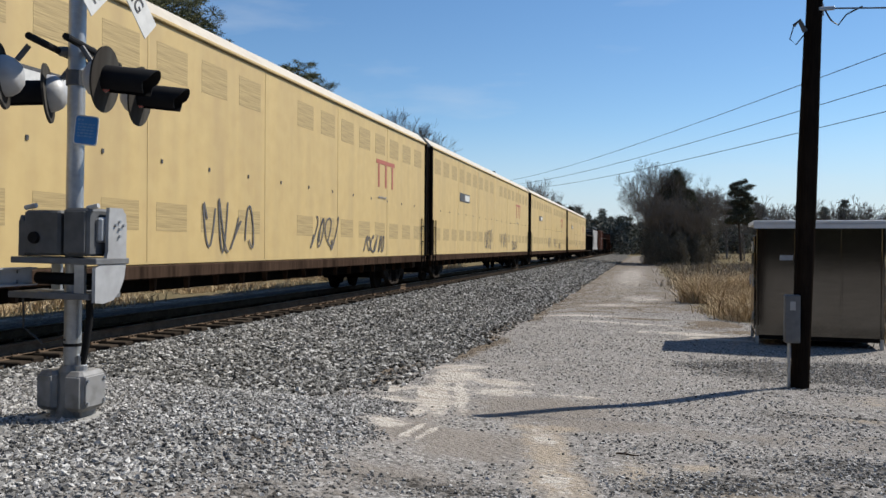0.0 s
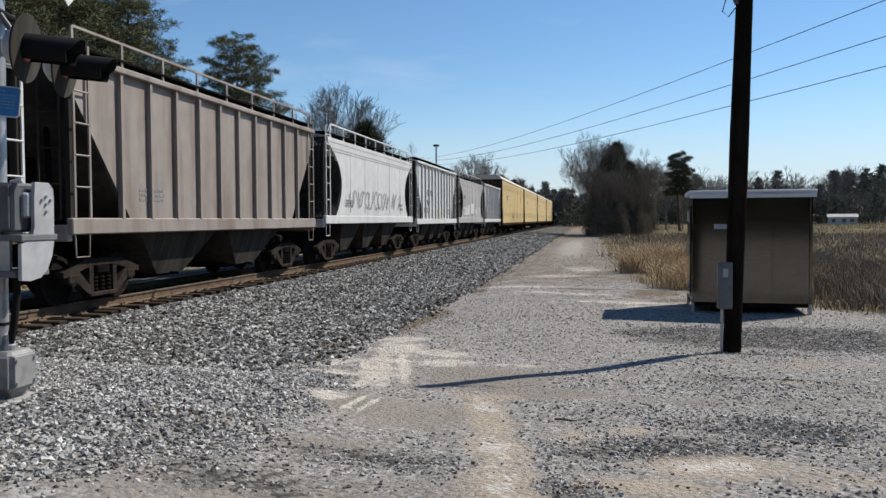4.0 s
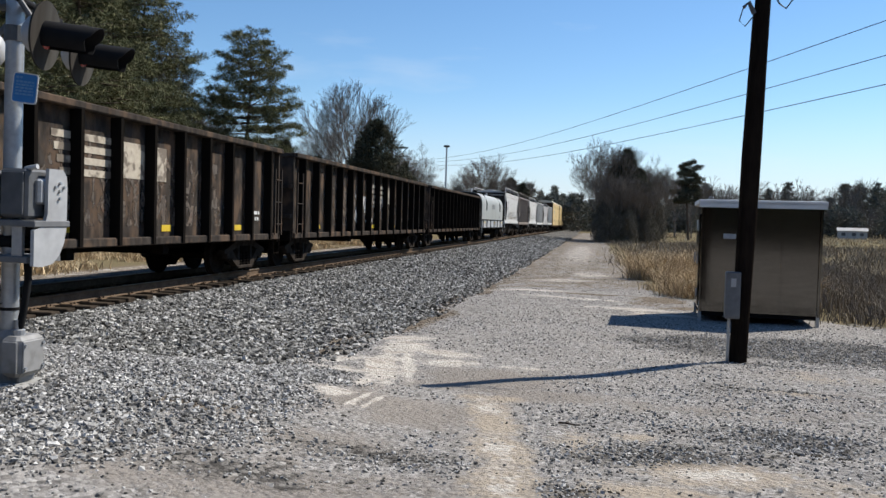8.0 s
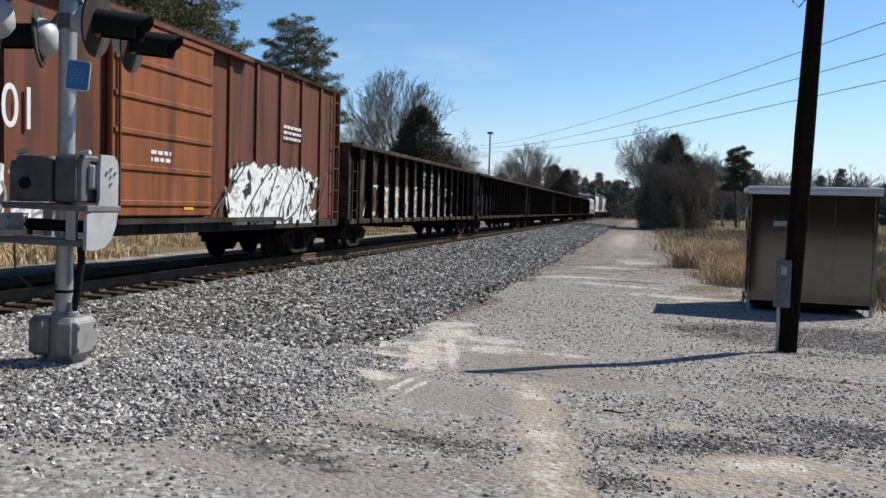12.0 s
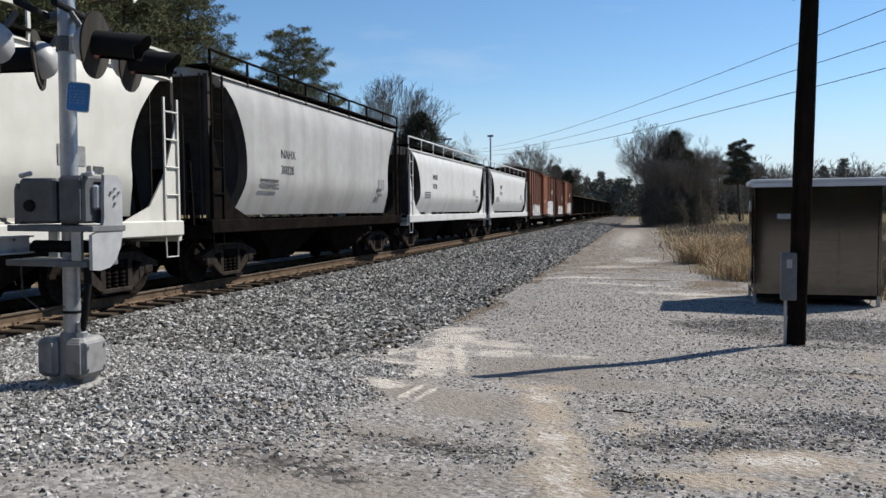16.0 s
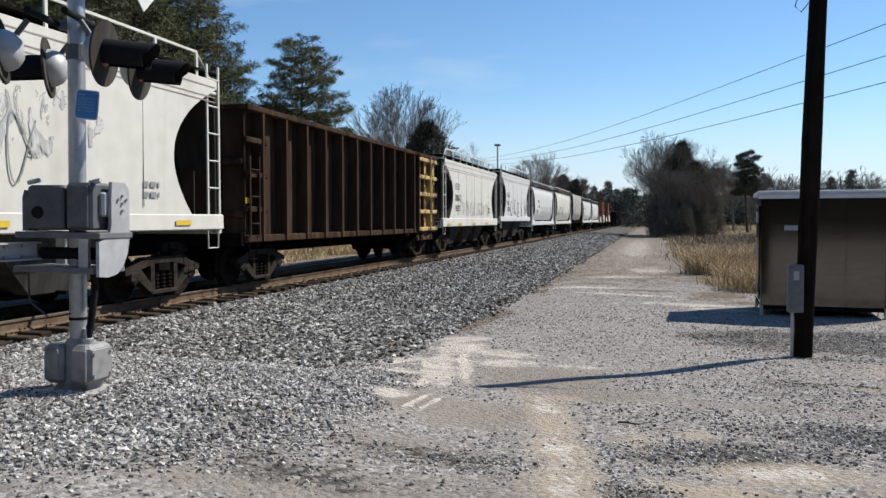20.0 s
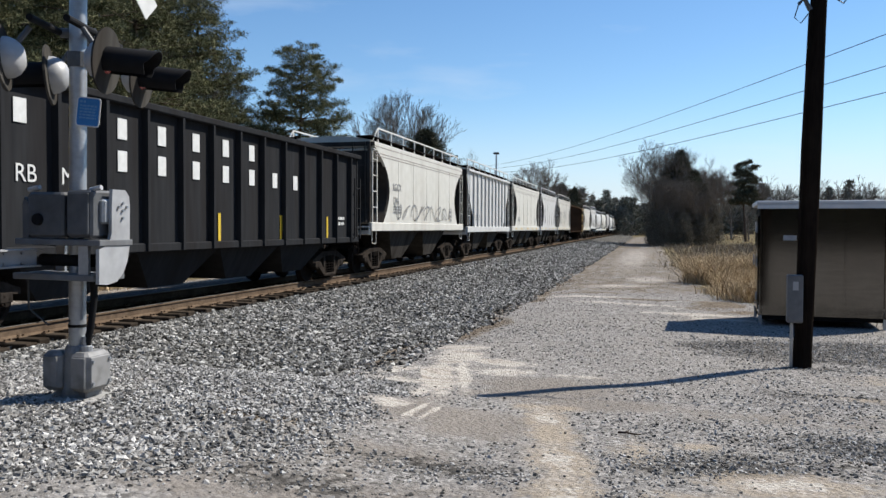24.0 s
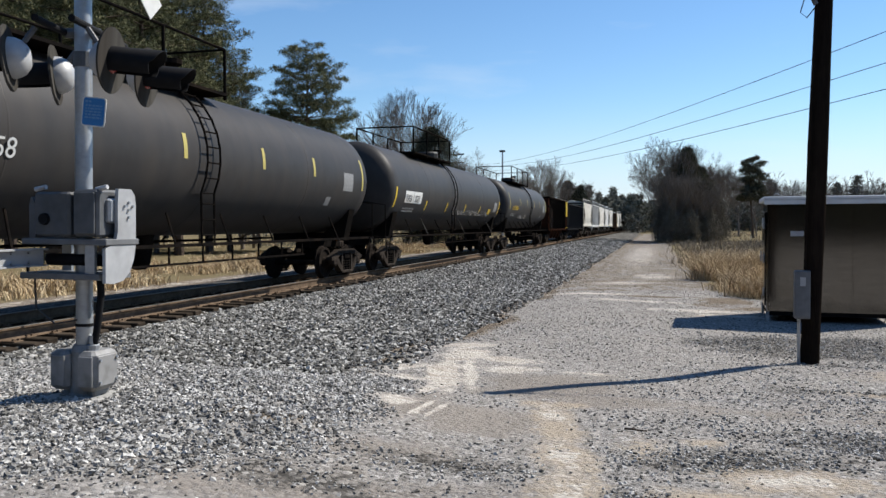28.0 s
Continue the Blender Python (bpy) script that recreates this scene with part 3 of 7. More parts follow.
def DIRT(x, y, te):
    d = 1.15 * smooth(0.95, 0.2, np.abs(x - te + 0.15)) * smooth(9, 11, y)
    d = np.maximum(d, patches(x, y, ((1.7, 21.0, 0.7, 1.2, 0, 0.95), (2.2, 19.2, 0.8, 0.5, 0, 0.8), (-3.8, 9.3, 0.38, 0.2, -30, 1.0), (-3.05, 5.5, 0.32, 0.12, 0, 1.0),
                                     (-2.78, 5.72, 0.26, 0.16, 0, 0.9), (-0.4, 22.2, 2.2, 0.25, -10, 0.85), (-1.9, 24.2, 1.5, 0.25, -12, 0.8), (0.6, 19.9, 1.3, 0.22, -12, 0.7), (-3.0, 80, 2.5, 2.0, 0, 1.0), (-0.3, 25.5, 0.12, 1.3, 12, 1.0))))
    d = np.maximum(d, 0.56 * smooth(22, 26, y) * (x > te))
    return np.maximum(d, 0.9 * smooth(TX - 2.2, TX - 3.0, x))


def ground_material():
    m = bpy.data.materials.new("ground_mix")
    m.use_nodes = True
    n, l = m.node_tree.nodes, m.node_tree.links
    p = n["Principled BSDF"]
    p.inputs["Roughness"].default_value, p.inputs["Specular IOR Level"].default_value = 1.0, 0.0
    co, at, sep = n.new("ShaderNodeTexCoord"), n.new("ShaderNodeAttribute"), n.new("ShaderNodeSeparateColor")
    at.attribute_name = "zones"
    l.new(at.outputs["Color"], sep.inputs[0])

    def noise_tex(scale, detail=6, rough=0.6, stretch=None):
        t = n.new("ShaderNodeTexNoise")
        t.inputs["Scale"].default_value, t.inputs["Detail"].default_value, t.inputs["Roughness"].default_value = scale, detail, rough
        if stretch:
            mp = n.new("ShaderNodeMapping")
            mp.inputs["Scale"].default_value = stretch
            mp.inputs["Rotation"].default_value = (0, 0, 0.35)
            l.new(co.outputs["Object"], mp.inputs[0])
            l.new(mp.outputs[0], t.inputs["Vector"])
        else:
            l.new(co.outputs["Object"], t.inputs["Vector"])
        return t.outputs[0]

    def vor(scale):
        t = n.new("ShaderNodeTexVoronoi")
        t.inputs["Scale"].default_value = scale
        l.new(co.outputs["Object"], t.inputs["Vector"])
        return t

    def calc(op, a, b, clamp=False):
        t = n.new("ShaderNodeMath")
        t.operation, t.use_clamp = op, clamp
        for k, v in enumerate((a, b)):
            if isinstance(v, (int, float)):
                t.inputs[k].default_value = v
            else:
                l.new(v, t.inputs[k])
        return t.outputs[0]

    def blend(fac, x, y):
        mx = n.new("ShaderNodeMix")
        mx.data_type = "RGBA"
        l.new(fac, mx.inputs[0])
        for k, v in ((6, x), (7, y)):
            if isinstance(v, tuple):
                mx.inputs[k].default_value = (*v, 1)
            else:
                l.new(v, mx.inputs[k])
        return mx.outputs[2]

    big, grainy = noise_tex(1.6, 6, 0.7), noise_tex(14, 6, 0.8)

    def edge(zone, nz, sharp=3.0):
        """A zone's soft edge broken up by noise."""
        both = calc("ADD", calc("MULTIPLY", calc("SUBTRACT", nz, 0.5), 2.6), calc("ADD", calc("MULTIPLY", calc("SUBTRACT", big, 0.5), 2.2), calc("MULTIPLY", calc("SUBTRACT", grainy, 0.5), 1.8)))
        s = calc("ADD", zone, calc("MULTIPLY", both, calc("MULTIPLY", calc("MINIMUM", zone, calc("SUBTRACT", 1.02, zone)), 2.2)))
        return calc("ADD", calc("MULTIPLY", calc("SUBTRACT", s, 0.5), sharp), 0.5, True)

    def tone(v, colors):
        r = n.new("ShaderNodeValToRGB")
        while len(r.color_ramp.elements) < len(colors):
            r.color_ramp.elements.new(0.5)
        for e, (pos, c) in zip(r.color_ramp.elements, colors):
            e.position, e.color = pos, (*c, 1)
        l.new(v, r.inputs[0])
        return r.outputs[0]

    coarse, mid, fine = noise_tex(0.7, 5), noise_tex(3.5, 8, 0.7), noise_tex(26, 6, 0.75)
    peb, peb2, peb3 = vor(34), vor(75), vor(20)
    streak = noise_tex(5, 6, 0.75, (0.35, 2.2, 1))
    pebble = tone(peb.outputs["Color"], [(0.0, (0.082, 0.078, 0.071)), (0.35, (0.181, 0.170, 0.157)), (0.7, (0.323, 0.305, 0.285)), (1.0, (0.547, 0.521, 0.488))])
    grit = tone(peb3.outputs["Color"], [(0.0, (0.104, 0.097, 0.087)), (0.45, (0.235, 0.221, 0.205)), (1.0, (0.459, 0.435, 0.404))])
    road = blend(tone(mid, [(0.42, (0, 0, 0)), (0.58, (1, 1, 1))]), pebble, grit)
    road = blend(calc("MULTIPLY", tone(big, [(0.4, (0, 0, 0)), (0.65, (1, 1, 1))]), 0.40), road, (0.268, 0.242, 0.214))
    road = blend(calc("MULTIPLY", tone(fine, [(0.54, (0, 0, 0)), (0.68, (1, 1, 1))]), 0.5), road, (0.115, 0.103, 0.090))
    dirt = blend(tone(fine, [(0.35, (0, 0, 0)), (0.65, (1, 1, 1))]), (0.071, 0.056, 0.041), (0.204, 0.165, 0.126))
    dirt = blend(calc("MULTIPLY", tone(peb.outputs["Color"], [(0.5, (0, 0, 0)), (1.0, (1, 1, 1))]), 0.55), dirt, (0.329, 0.292, 0.245))
    sand = blend(fine, (0.414, 0.383, 0.339), (0.594, 0.556, 0.506))
    clay = blend(calc("MULTIPLY", coarse, 0.5), sand, (0.363, 0.314, 0.252))
    clay = blend(calc("MULTIPLY", tone(peb2.outputs["Color"], [(0.45, (0, 0, 0)), (0.9, (1, 1, 1))]), 0.4), clay, (0.257, 0.224, 0.182))
    clay = blend(calc("MULTIPLY", tone(streak, [(0.51, (0, 0, 0)), (0.60, (1, 1, 1))]), 0.6), clay, (0.217, 0.177, 0.138))
    tan = blend(fine, (0.265, 0.215, 0.156), (0.428, 0.360, 0.273))
    tan = blend(calc("MULTIPLY", tone(peb2.outputs["Color"], [(0.5, (0, 0, 0)), (0.9, (1, 1, 1))]), 0.5), tan, (0.298, 0.271, 0.252))
    chips = tone(peb3.outputs["Color"], [(0.0, (0.028, 0.026, 0.023)), (0.5, (0.105, 0.097, 0.088)), (0.85, (0.248, 0.231, 0.209)), (1.0, (0.422, 0.398, 0.360))])
    mud = blend(mid, (0.160, 0.137, 0.115), (0.240, 0.211, 0.182))
    mud = blend(calc("MULTIPLY", tone(peb2.outputs["Color"], [(0.45, (0, 0, 0)), (0.9, (1, 1, 1))]), 0.6), mud, (0.296, 0.273, 0.244))
    rocks = tone(vor(19).outputs["Color"], [(0.0, (0.034, 0.032, 0.029)), (0.6, (0.105, 0.100, 0.091)), (1.0, (0.27, 0.258, 0.238))])
    field = blend(mid, (0.190, 0.155, 0.090), (0.130, 0.105, 0.062))
    at2, sep2 = n.new("ShaderNodeAttribute"), n.new("ShaderNodeSeparateColor")
    at2.attribute_name = "tints"
    l.new(at2.outputs["Color"], sep2.inputs[0])
    col = blend(calc("MULTIPLY", edge(sep2.outputs[2], mid, 1.4), 0.75), road, mud)
    col = blend(edge(sep2.outputs[1], mid, 2.4), col, chips)
    col = blend(edge(at.outputs["Alpha"], mid, 2.4), col, dirt)
    col = blend(calc("MULTIPLY", edge(sep2.outputs[0], mid, 1.3), 0.8), col, tan)
    col = blend(edge(sep.outputs[1], mid, 3.0), col, clay)
    col = blend(edge(sep.outputs[0], mid, 4.0), col, rocks)
    col = blend(edge(sep.outputs[2], mid, 4.0), col, field)
    l.new(col, p.inputs["Base Color"])
    h = calc("ADD", calc("MULTIPLY", peb3.outputs["Distance"], -0.7), calc("ADD", calc("MULTIPLY", fine, 0.6), calc("MULTIPLY", mid, 1.2)))
    bp = n.new("ShaderNodeBump")
    bp.inputs["Strength"].default_value, bp.inputs["Distance"].default_value = 0.7, 0.04
    l.new(h, bp.inputs["Height"])
    l.new(bp.outputs[0], p.inputs["Normal"])
    return m


build_ground()


# ---- track ----
def build_track():
    track = thing("railway_track", "single railway track with rusty rails on wooden ties in ballast", "railway track", pose(TX, 0, 0), kind="structure")
    foot, head = RAIL - 0.18, RAIL
    web = [(-0.075, foot), (0.075, foot), (0.075, foot + 0.012), (0.012, foot + 0.035), (0.012, head - 0.045), (0.036, head - 0.035), (0.036, head - 0.006),
           (-0.036, head - 0.006), (-0.036, head - 0.035), (-0.012, head - 0.045), (-0.012, foot + 0.035), (-0.075, foot + 0.012)]
    for sx in (-0.755, 0.755):
        rail = part("rail", Geo().prism([(a + sx, b) for a, b in web], "y", -60, 1400), rail_steel, track)
        part("rail_head", Geo().prism([(sx - 0.032, head - 0.005), (sx + 0.032, head - 0.005), (sx + 0.026, head), (sx - 0.026, head)], "y", -60, 1400), rail_shine, rail, "rail top worn bright")
    rnd = random.Random(5)
    tie = Geo().box(0, 0, 0, 2.6, 0.23, 0.18, bevel=0.015).mesh("tie", tie_wood)
    plate = Geo().box(0, 0, 0, 0.34, 0.19, 0.02, bevel=0.004)
    for sx in (-0.12, 0.12):
        plate.box(sx, 0.05, 0.02, 0.03, 0.03, 0.035).box(sx, -0.05, 0.02, 0.03, 0.03, 0.035)
    plate = plate.mesh("tie_plate", rail_steel)
    for k in range(150):
        y = 3 + k * 0.5 + rnd.uniform(-0.03, 0.03)
        t = part("tie", tie, tie_wood, track, at=pose(rnd.uniform(-0.10, 0.16), y, foot - 0.092, 0, 0, rnd.uniform(-1, 1)))
        if k < 70:
            for sx in (-0.755, 0.755):
                part("tie_plate", plate, rail_steel, t, at=pose(sx, 0, 0.095))
    rest = Geo()
    for k in range(300):
        rest.box(0, 78 + k * 0.5, foot - 0.10, 2.6, 0.23, 0.18)
    part("far_ties", rest, tie_wood, track, kind="stuff")


build_track()


# ---- steel equipment shed ----
def build_shed():
    g0 = float(ground_height(3.2, 17.5))
    x0, x1, y0, y1 = -1.13, 1.13, -0.9, 0.9
    shed = thing("equipment_shed", "bare stainless steel signal equipment shed on short legs", "shed", pose(3.27, 17.65, g0, 0, 0, -4))
    part("shed_body", Geo().box(0, 0, 1.28, 2.22, 1.76, 2.16, bevel=0.012), shed_steel, shed)
    roof = Geo().box(0, 0, 2.41, 2.38, 1.94, 0.09, bevel=0.012).box(0, -0.955, 2.35, 2.36, 0.03, 0.10)
    part("shed_roof", roof, shed_roof_white, shed, "white overhanging sheet roof")
    for x in (x0 + 0.03, x1 - 0.03):
        for y in (y0 + 0.05, y1 - 0.05):
            part("leg", Geo().box(x, y, 0.17, 0.06, 0.06, 0.44), galvanised, shed)
        part("corner_strip", Geo().box(x, y0 - 0.002, 1.28, 0.05, 0.05, 2.16, bevel=0.008), shed_steel, shed)
    for x in (-0.42, 0.40):
        part("seam", Geo().box(x, -0.884, 1.28, 0.03, 0.012, 2.12, bevel=0.003), shed_steel, shed)
    part("floor_frame", Geo().box(0, 0, 0.165, 2.20, 1.74, 0.07), under_black, shed)
    part("name_plate", Geo().box(-0.58, -0.888, 1.73, 0.24, 0.006, 0.10, bevel=0.002), silver_paint, shed, "small riveted plate")
    door = part("shed_door", Geo().box(-1.125, 0.05, 1.22, 0.04, 0.95, 1.9, bevel=0.012), shed_steel, shed)
    for z in (0.55, 1.22, 1.9):
        part("hinge", Geo().tube([(-1.16, -0.42, z - 0.08), (-1.16, -0.42, z + 0.08)], 0.018, 8), galvanised, door)
    part("door_handle", Geo().box(-1.17, 0.42, 1.25, 0.03, 0.04, 0.22, bevel=0.008).tube([(-1.15, 0.42, 1.25), (-1.2, 0.42, 1.25)], 0.015, 8), galvanised, door)
    part("vent", Geo().box(-1.15, 0.05, 1.95, 0.02, 0.4, 0.2, bevel=0.004), galvanised, door)
    for x in (-1.0, 1.0):
        part("lifting_eye", Geo().tube([(x, -0.9, 2.44), (x, -0.9, 2.49), (x + 0.04, -0.9, 2.52), (x + 0.08, -0.9, 2.49), (x + 0.08, -0.9, 2.44)], 0.01, 6), galvanised, shed)


build_shed()


# ---- wooden pole with its drop wire ----
def build_pole():
    g0 = float(ground_height(2.05, 12.02))
    pole = thing("utility_pole", "short dark creosoted wooden utility pole leaning slightly beside a track road", "utility pole", pose(2.05, 12.02, g0))
    top = 5.55
    lean = 0.17
    pts = [(lean * k / 10, 0.03 * math.sin(k * 0.9), -0.4 + (top + 0.4) * k / 10) for k in range(11)]
    part("shaft", Geo().tube(pts, 0.125, 14, 0.105), pole_wood, pole, smooth=True)
    box = part("meter_box", Geo().box(-0.12, -0.13, 0.96, 0.2, 0.13, 0.66, bevel=0.012), meter_gray, pole, "gray sheet-metal meter box")
    part("box_lid", Geo().box(-0.12, -0.20, 0.97, 0.18, 0.012, 0.62, bevel=0.004), meter_gray, box)
    part("box_label", Geo().box(-0.12, -0.208, 1.14, 0.07, 0.004, 0.12), silver_paint, box, "small pale label")
    part("conduit", Geo().tube([(-0.15, -0.1, -0.1), (-0.15, -0.1, 0.64)], 0.022, 8), galvanised, pole)
    part("conduit_riser", Geo().tube([(-0.08, -0.1, 1.28), (-0.05, -0.12, 3.0), (0.02, -0.13, 4.9)], 0.018, 8), pole_wood, pole)
    part("weather_head", Geo().tube([(0.02, -0.13, 4.9), (-0.06, -0.16, 5.05), (-0.13, -0.16, 4.98)], 0.035, 8, 0.025), gray_enamel, pole)
    part("drip_loop", Geo().tube([(-0.13, -0.16, 4.98), (-0.18, -0.16, 4.8), (-0.10, -0.16, 4.72), (0.0, -0.14, 4.85)], 0.008, 6), wire_black, pole)
    part("wire_bracket", Geo().box(0.30, -0.05, 5.22, 0.22, 0.05, 0.05, bevel=0.01).tube([(0.26, 0, 5.14), (0.26, 0, 5.30)], 0.022, 8), galvanised, pole)
    loop = [(0.28, -0.06, 5.2), (0.36, -0.06, 5.05), (0.45, -0.06, 4.98), (0.55, -0.06, 5.12), (0.75, -0.06, 5.22)]
    part("cable_loop", Geo().tube(loop, 0.011, 6), wire_black, pole)
    drop = [(0.28 + 14 * k / 12, -0.06 + 2 * k / 12, 5.22 - 0.35 * math.sin(math.pi * k / 12) + 0.9 * k / 12) for k in range(13)]
    part("drop_wire", Geo().tube(drop, 0.011, 6), wire_black, pole)


build_pole()


# ---- far wires and their pole ----
def build_wires():
    def place(az, el, dist):
        return Vector((math.sin(radians(az)) * dist, math.cos(radians(az)) * dist, EYE + math.tan(radians(el)) * dist))

    far = thing("power_line", "three thin overhead power wires on far wooden poles", "power line")
    ends = [((-11.4, 4.35), (23.5, 14.6)), ((-11.4, 4.15), (23.5, 12.2)), ((-11.4, 3.9), (23.5, 10.2))]
    for (a0, e0), (a1, e1) in ends:
        p, q = place(a0, e0, 170), place(a1, e1, 38)
        pts = [p.lerp(q, k / 24) - Vector((0, 0, 1.3 * math.sin(math.pi * k / 24))) for k in range(25)]
        part("wire", Geo().tube(pts, 0.022, 5), wire_black, far)
    base = place(-10.7, 0, 140)
    mast = thing("lattice_mast", "thin gray far mast with a small head", "mast", pose(base.x, base.y, -0.2))
    part("shaft", Geo().tube([(0, 0, -0.3), (0, 0, 14.6)], 0.22, 8, 0.14), galvanised, mast)
    part("head", Geo().box(0, 0, 14.7, 1.0, 0.5, 0.35, bevel=0.06), gray_enamel, mast)
    pb = place(-14.6, 0, 95)
    tp = thing("far_utility_pole", "far wooden power pole with crossarms", "utility pole", pose(pb.x, pb.y, -0.2))
    part("shaft", Geo().tube([(0, 0, -0.3), (0, 0, 10.6)], 0.16, 8, 0.12), pole_wood, tp)
    for z in (10.2, 9.2):
        part("crossarm", Geo().box(0.7, 0, z, 2.6, 0.12, 0.14), pole_wood, tp)
    part("brace", Geo().tube([(0, 0, 8.3), (1.8, 0, 10.1)], 0.04, 6), pole_wood, tp)


build_wires()


# ---- litter on the road ----
def build_litter():
    x, y = -0.17, 7.11
    z = float(ground_height(x, y))
    st = thing("dead_stick", "short dark dead stick lying on the gravel", "stick", pose(x, y, z))
    part("twig", Geo().tube([(-0.09, 0.03, 0.012), (-0.03, 0.0, 0.02), (0.04, -0.01, 0.014), (0.10, 0.005, 0.01)], 0.011, 6, 0.006), bark, st)
    part("side_twig", Geo().tube([(-0.02, 0, 0.018), (0.0, 0.05, 0.03)], 0.006, 5, 0.003), bark, st)


build_litter()


# ---- crossing signal with its gate ----
def build_signal():
    bx, by = -4.55, 5.62
    g0 = 0.18
    sig = thing("crossing_signal", "silver level crossing signal mast with lamps and a lowered gate", "crossing signal", pose(bx - 0.02, by, g0, 0, 0.75, 0))
    r = 0.068
    part("mast", Geo().tube([(0, 0, 0), (0, 0, 4.4)], r, 18), galvanised, sig, smooth=True)
    part("base_plate", Geo().box(0, 0, 0.01, 0.5, 0.4, 0.05, bevel=0.01), concrete, sig)
    base = part("base_box", Geo().box(-0.135, 0, 0.25, 0.18, 0.30, 0.32, bevel=0.03).box(0.125, 0, 0.25, 0.17, 0.30, 0.32, bevel=0.03), base_gray, sig, "cast silver junction box base")
    part("socket", Geo().lathe([(0.03, 0.13), (0.06, 0.115), (0.40, 0.105), (0.45, 0.085)], "z", 18), base_gray, base)
    for sx in (-0.15, 0.15):
        part("cover", Geo().box(sx * 0.88, -0.156, 0.25, 0.13, 0.02, 0.25, bevel=0.008), base_gray, base)
        part("foot", Geo().box(sx * 0.7, 0.02, 0.055, 0.09, 0.2, 0.09, bevel=0.01), base_gray, base)
    part("end_cover", Geo().box(0.216, 0, 0.25, 0.02, 0.24, 0.25, bevel=0.008), base_gray, base)
    for y in (-0.1, 0.1):
        for z in (0.16, 0.34):
            part("bolt", Geo().tube([(0.224, y, z), (0.240, y, z)], 0.014, 6), galvanised, base)
    part("hose", Geo().tube([(0.10, -0.02, 0.42), (0.14, -0.02, 0.6), (0.16, 0, 0.85), (0.15, 0, 1.05)], 0.03, 10), black_plastic, sig, smooth=True)
    part("hose_fitting", Geo().lathe([(0.41, 0.05), (0.45, 0.05), (0.46, 0.035), (0.53, 0.035)], "z", 12, 0.10, -0.02), galvanised, sig)
    part("cable", Geo().tube([(-0.40, -0.1, 1.05), (-0.37, -0.12, 0.75), (-0.2, -0.1, 0.62), (0.0, -0.09, 0.66)], 0.008, 6), wire_black, sig)
    part("strap", Geo().lathe([(0.60, r + 0.004), (0.625, r + 0.004)], "z", 18), black_plastic, sig)
    # gate machine
    mech = part("gate_machine", Geo().box(-0.14, 0.0, 1.52, 0.34, 0.42, 0.36, bevel=0.02).prism([(-0.36, 1.33), (-0.30, 1.33), (-0.30, 1.6), (-0.34, 1.66), (-0.36, 1.6)], "y", -0.2, 0.2), gray_enamel, sig, "gray gate machine case")
    part("case_right", Geo().box(0.17, 0.0, 1.53, 0.24, 0.40, 0.38, bevel=0.02), gray_enamel, mech)
    part("hatch", Geo().box(0.17, -0.208, 1.53, 0.19, 0.02, 0.33, bevel=0.01), gray_enamel, mech)
    part("lock", Geo().lathe([(-0.235, 0.045), (-0.21, 0.05)], "y", 14, -0.2, 0, 1.48), black_plastic, mech)
    for x in (-0.29, 0.29):
        part("case_top", Geo().tube([(x - 0.05, -0.15, 1.72), (x + 0.05, -0.15, 1.74)], 0.02, 8), silver_paint, mech)
    part("upper_plate", Geo().box(-0.03, 0, 1.30, 0.80, 0.42, 0.05, bevel=0.006), meter_gray, sig)
    part("lower_plate", Geo().box(-0.08, 0, 1.02, 0.76, 0.40, 0.05, bevel=0.006), meter_gray, sig)
    for x, y in ((0.20, -0.17), (0.20, 0.17), (-0.3, 0.17)):
        part("spacer", Geo().box(x, y, 1.16, 0.09, 0.03, 0.24), galvanised, sig)
    part("drive_shaft", Geo().tube([(-0.3, -0.05, 1.15), (0.3, -0.05, 1.15)], 0.05, 12), black_plastic, sig)
    # the counterweight arm, a curved white plate on the road side
    outline = [(-0.04, 1.73), (0.12, 1.73), (0.17, 1.68), (0.18, 1.60), (0.18, 1.27), (0.155, 1.15), (0.10, 1.05), (0.02, 0.985), (-0.10, 0.965), (-0.20, 0.975), (-0.20, 1.25), (-0.08, 1.29), (-0.05, 1.38), (-0.05, 1.60)]
    arm = part("counterweight_arm", Geo().prism(outline, "x", 0.33, 0.36), silver_paint, sig, "curved pale counterweight plate")
    part("weight", Geo().box(0.30, 0.02, 1.55, 0.06, 0.26, 0.20, bevel=0.02), galvanised, arm)
    for y, z in ((0.08, 1.62), (0.08, 1.50), (0.03, 1.59), (0.13, 1.59), (0.08, 1.56)):
        part("bolt", Geo().tube([(0.36, y, z), (0.378, y, z)], 0.013, 6), galvanised, arm)
    # lowered gate arm across the road
    gate = part("gate_arm", Geo().box(-0.28, -2.2, 1.17, 0.03, 4.1, 0.145, bevel=0.004).box(-0.25, -2.2, 1.235, 0.06, 4.1, 0.012).box(-0.25, -2.2, 1.105, 0.06, 4.1, 0.012), silver_paint, sig, "lowered aluminium gate arm")
    for y in (-0.32, -0.5, -0.9):
        for z in (1.13, 1.21):
            part("rivet", Geo().tube([(-0.245, y, z), (-0.262, y, z)], 0.012, 6), galvanised, gate)
    # crossarms and lamps, the pairs back to back
    arm_dir, out = Vector((-0.25, 0.97, 0)), Vector((0.97, 0.25, 0))
    for face in (-1, 1):
        c = out * (0.14 * face)
        part("crossarm", Geo().tube([c - arm_dir * 0.5 + Vector((0, 0, 3.0)), c + arm_dir * 0.5 + Vector((0, 0, 3.0))], 0.028, 10), black_plastic, sig)
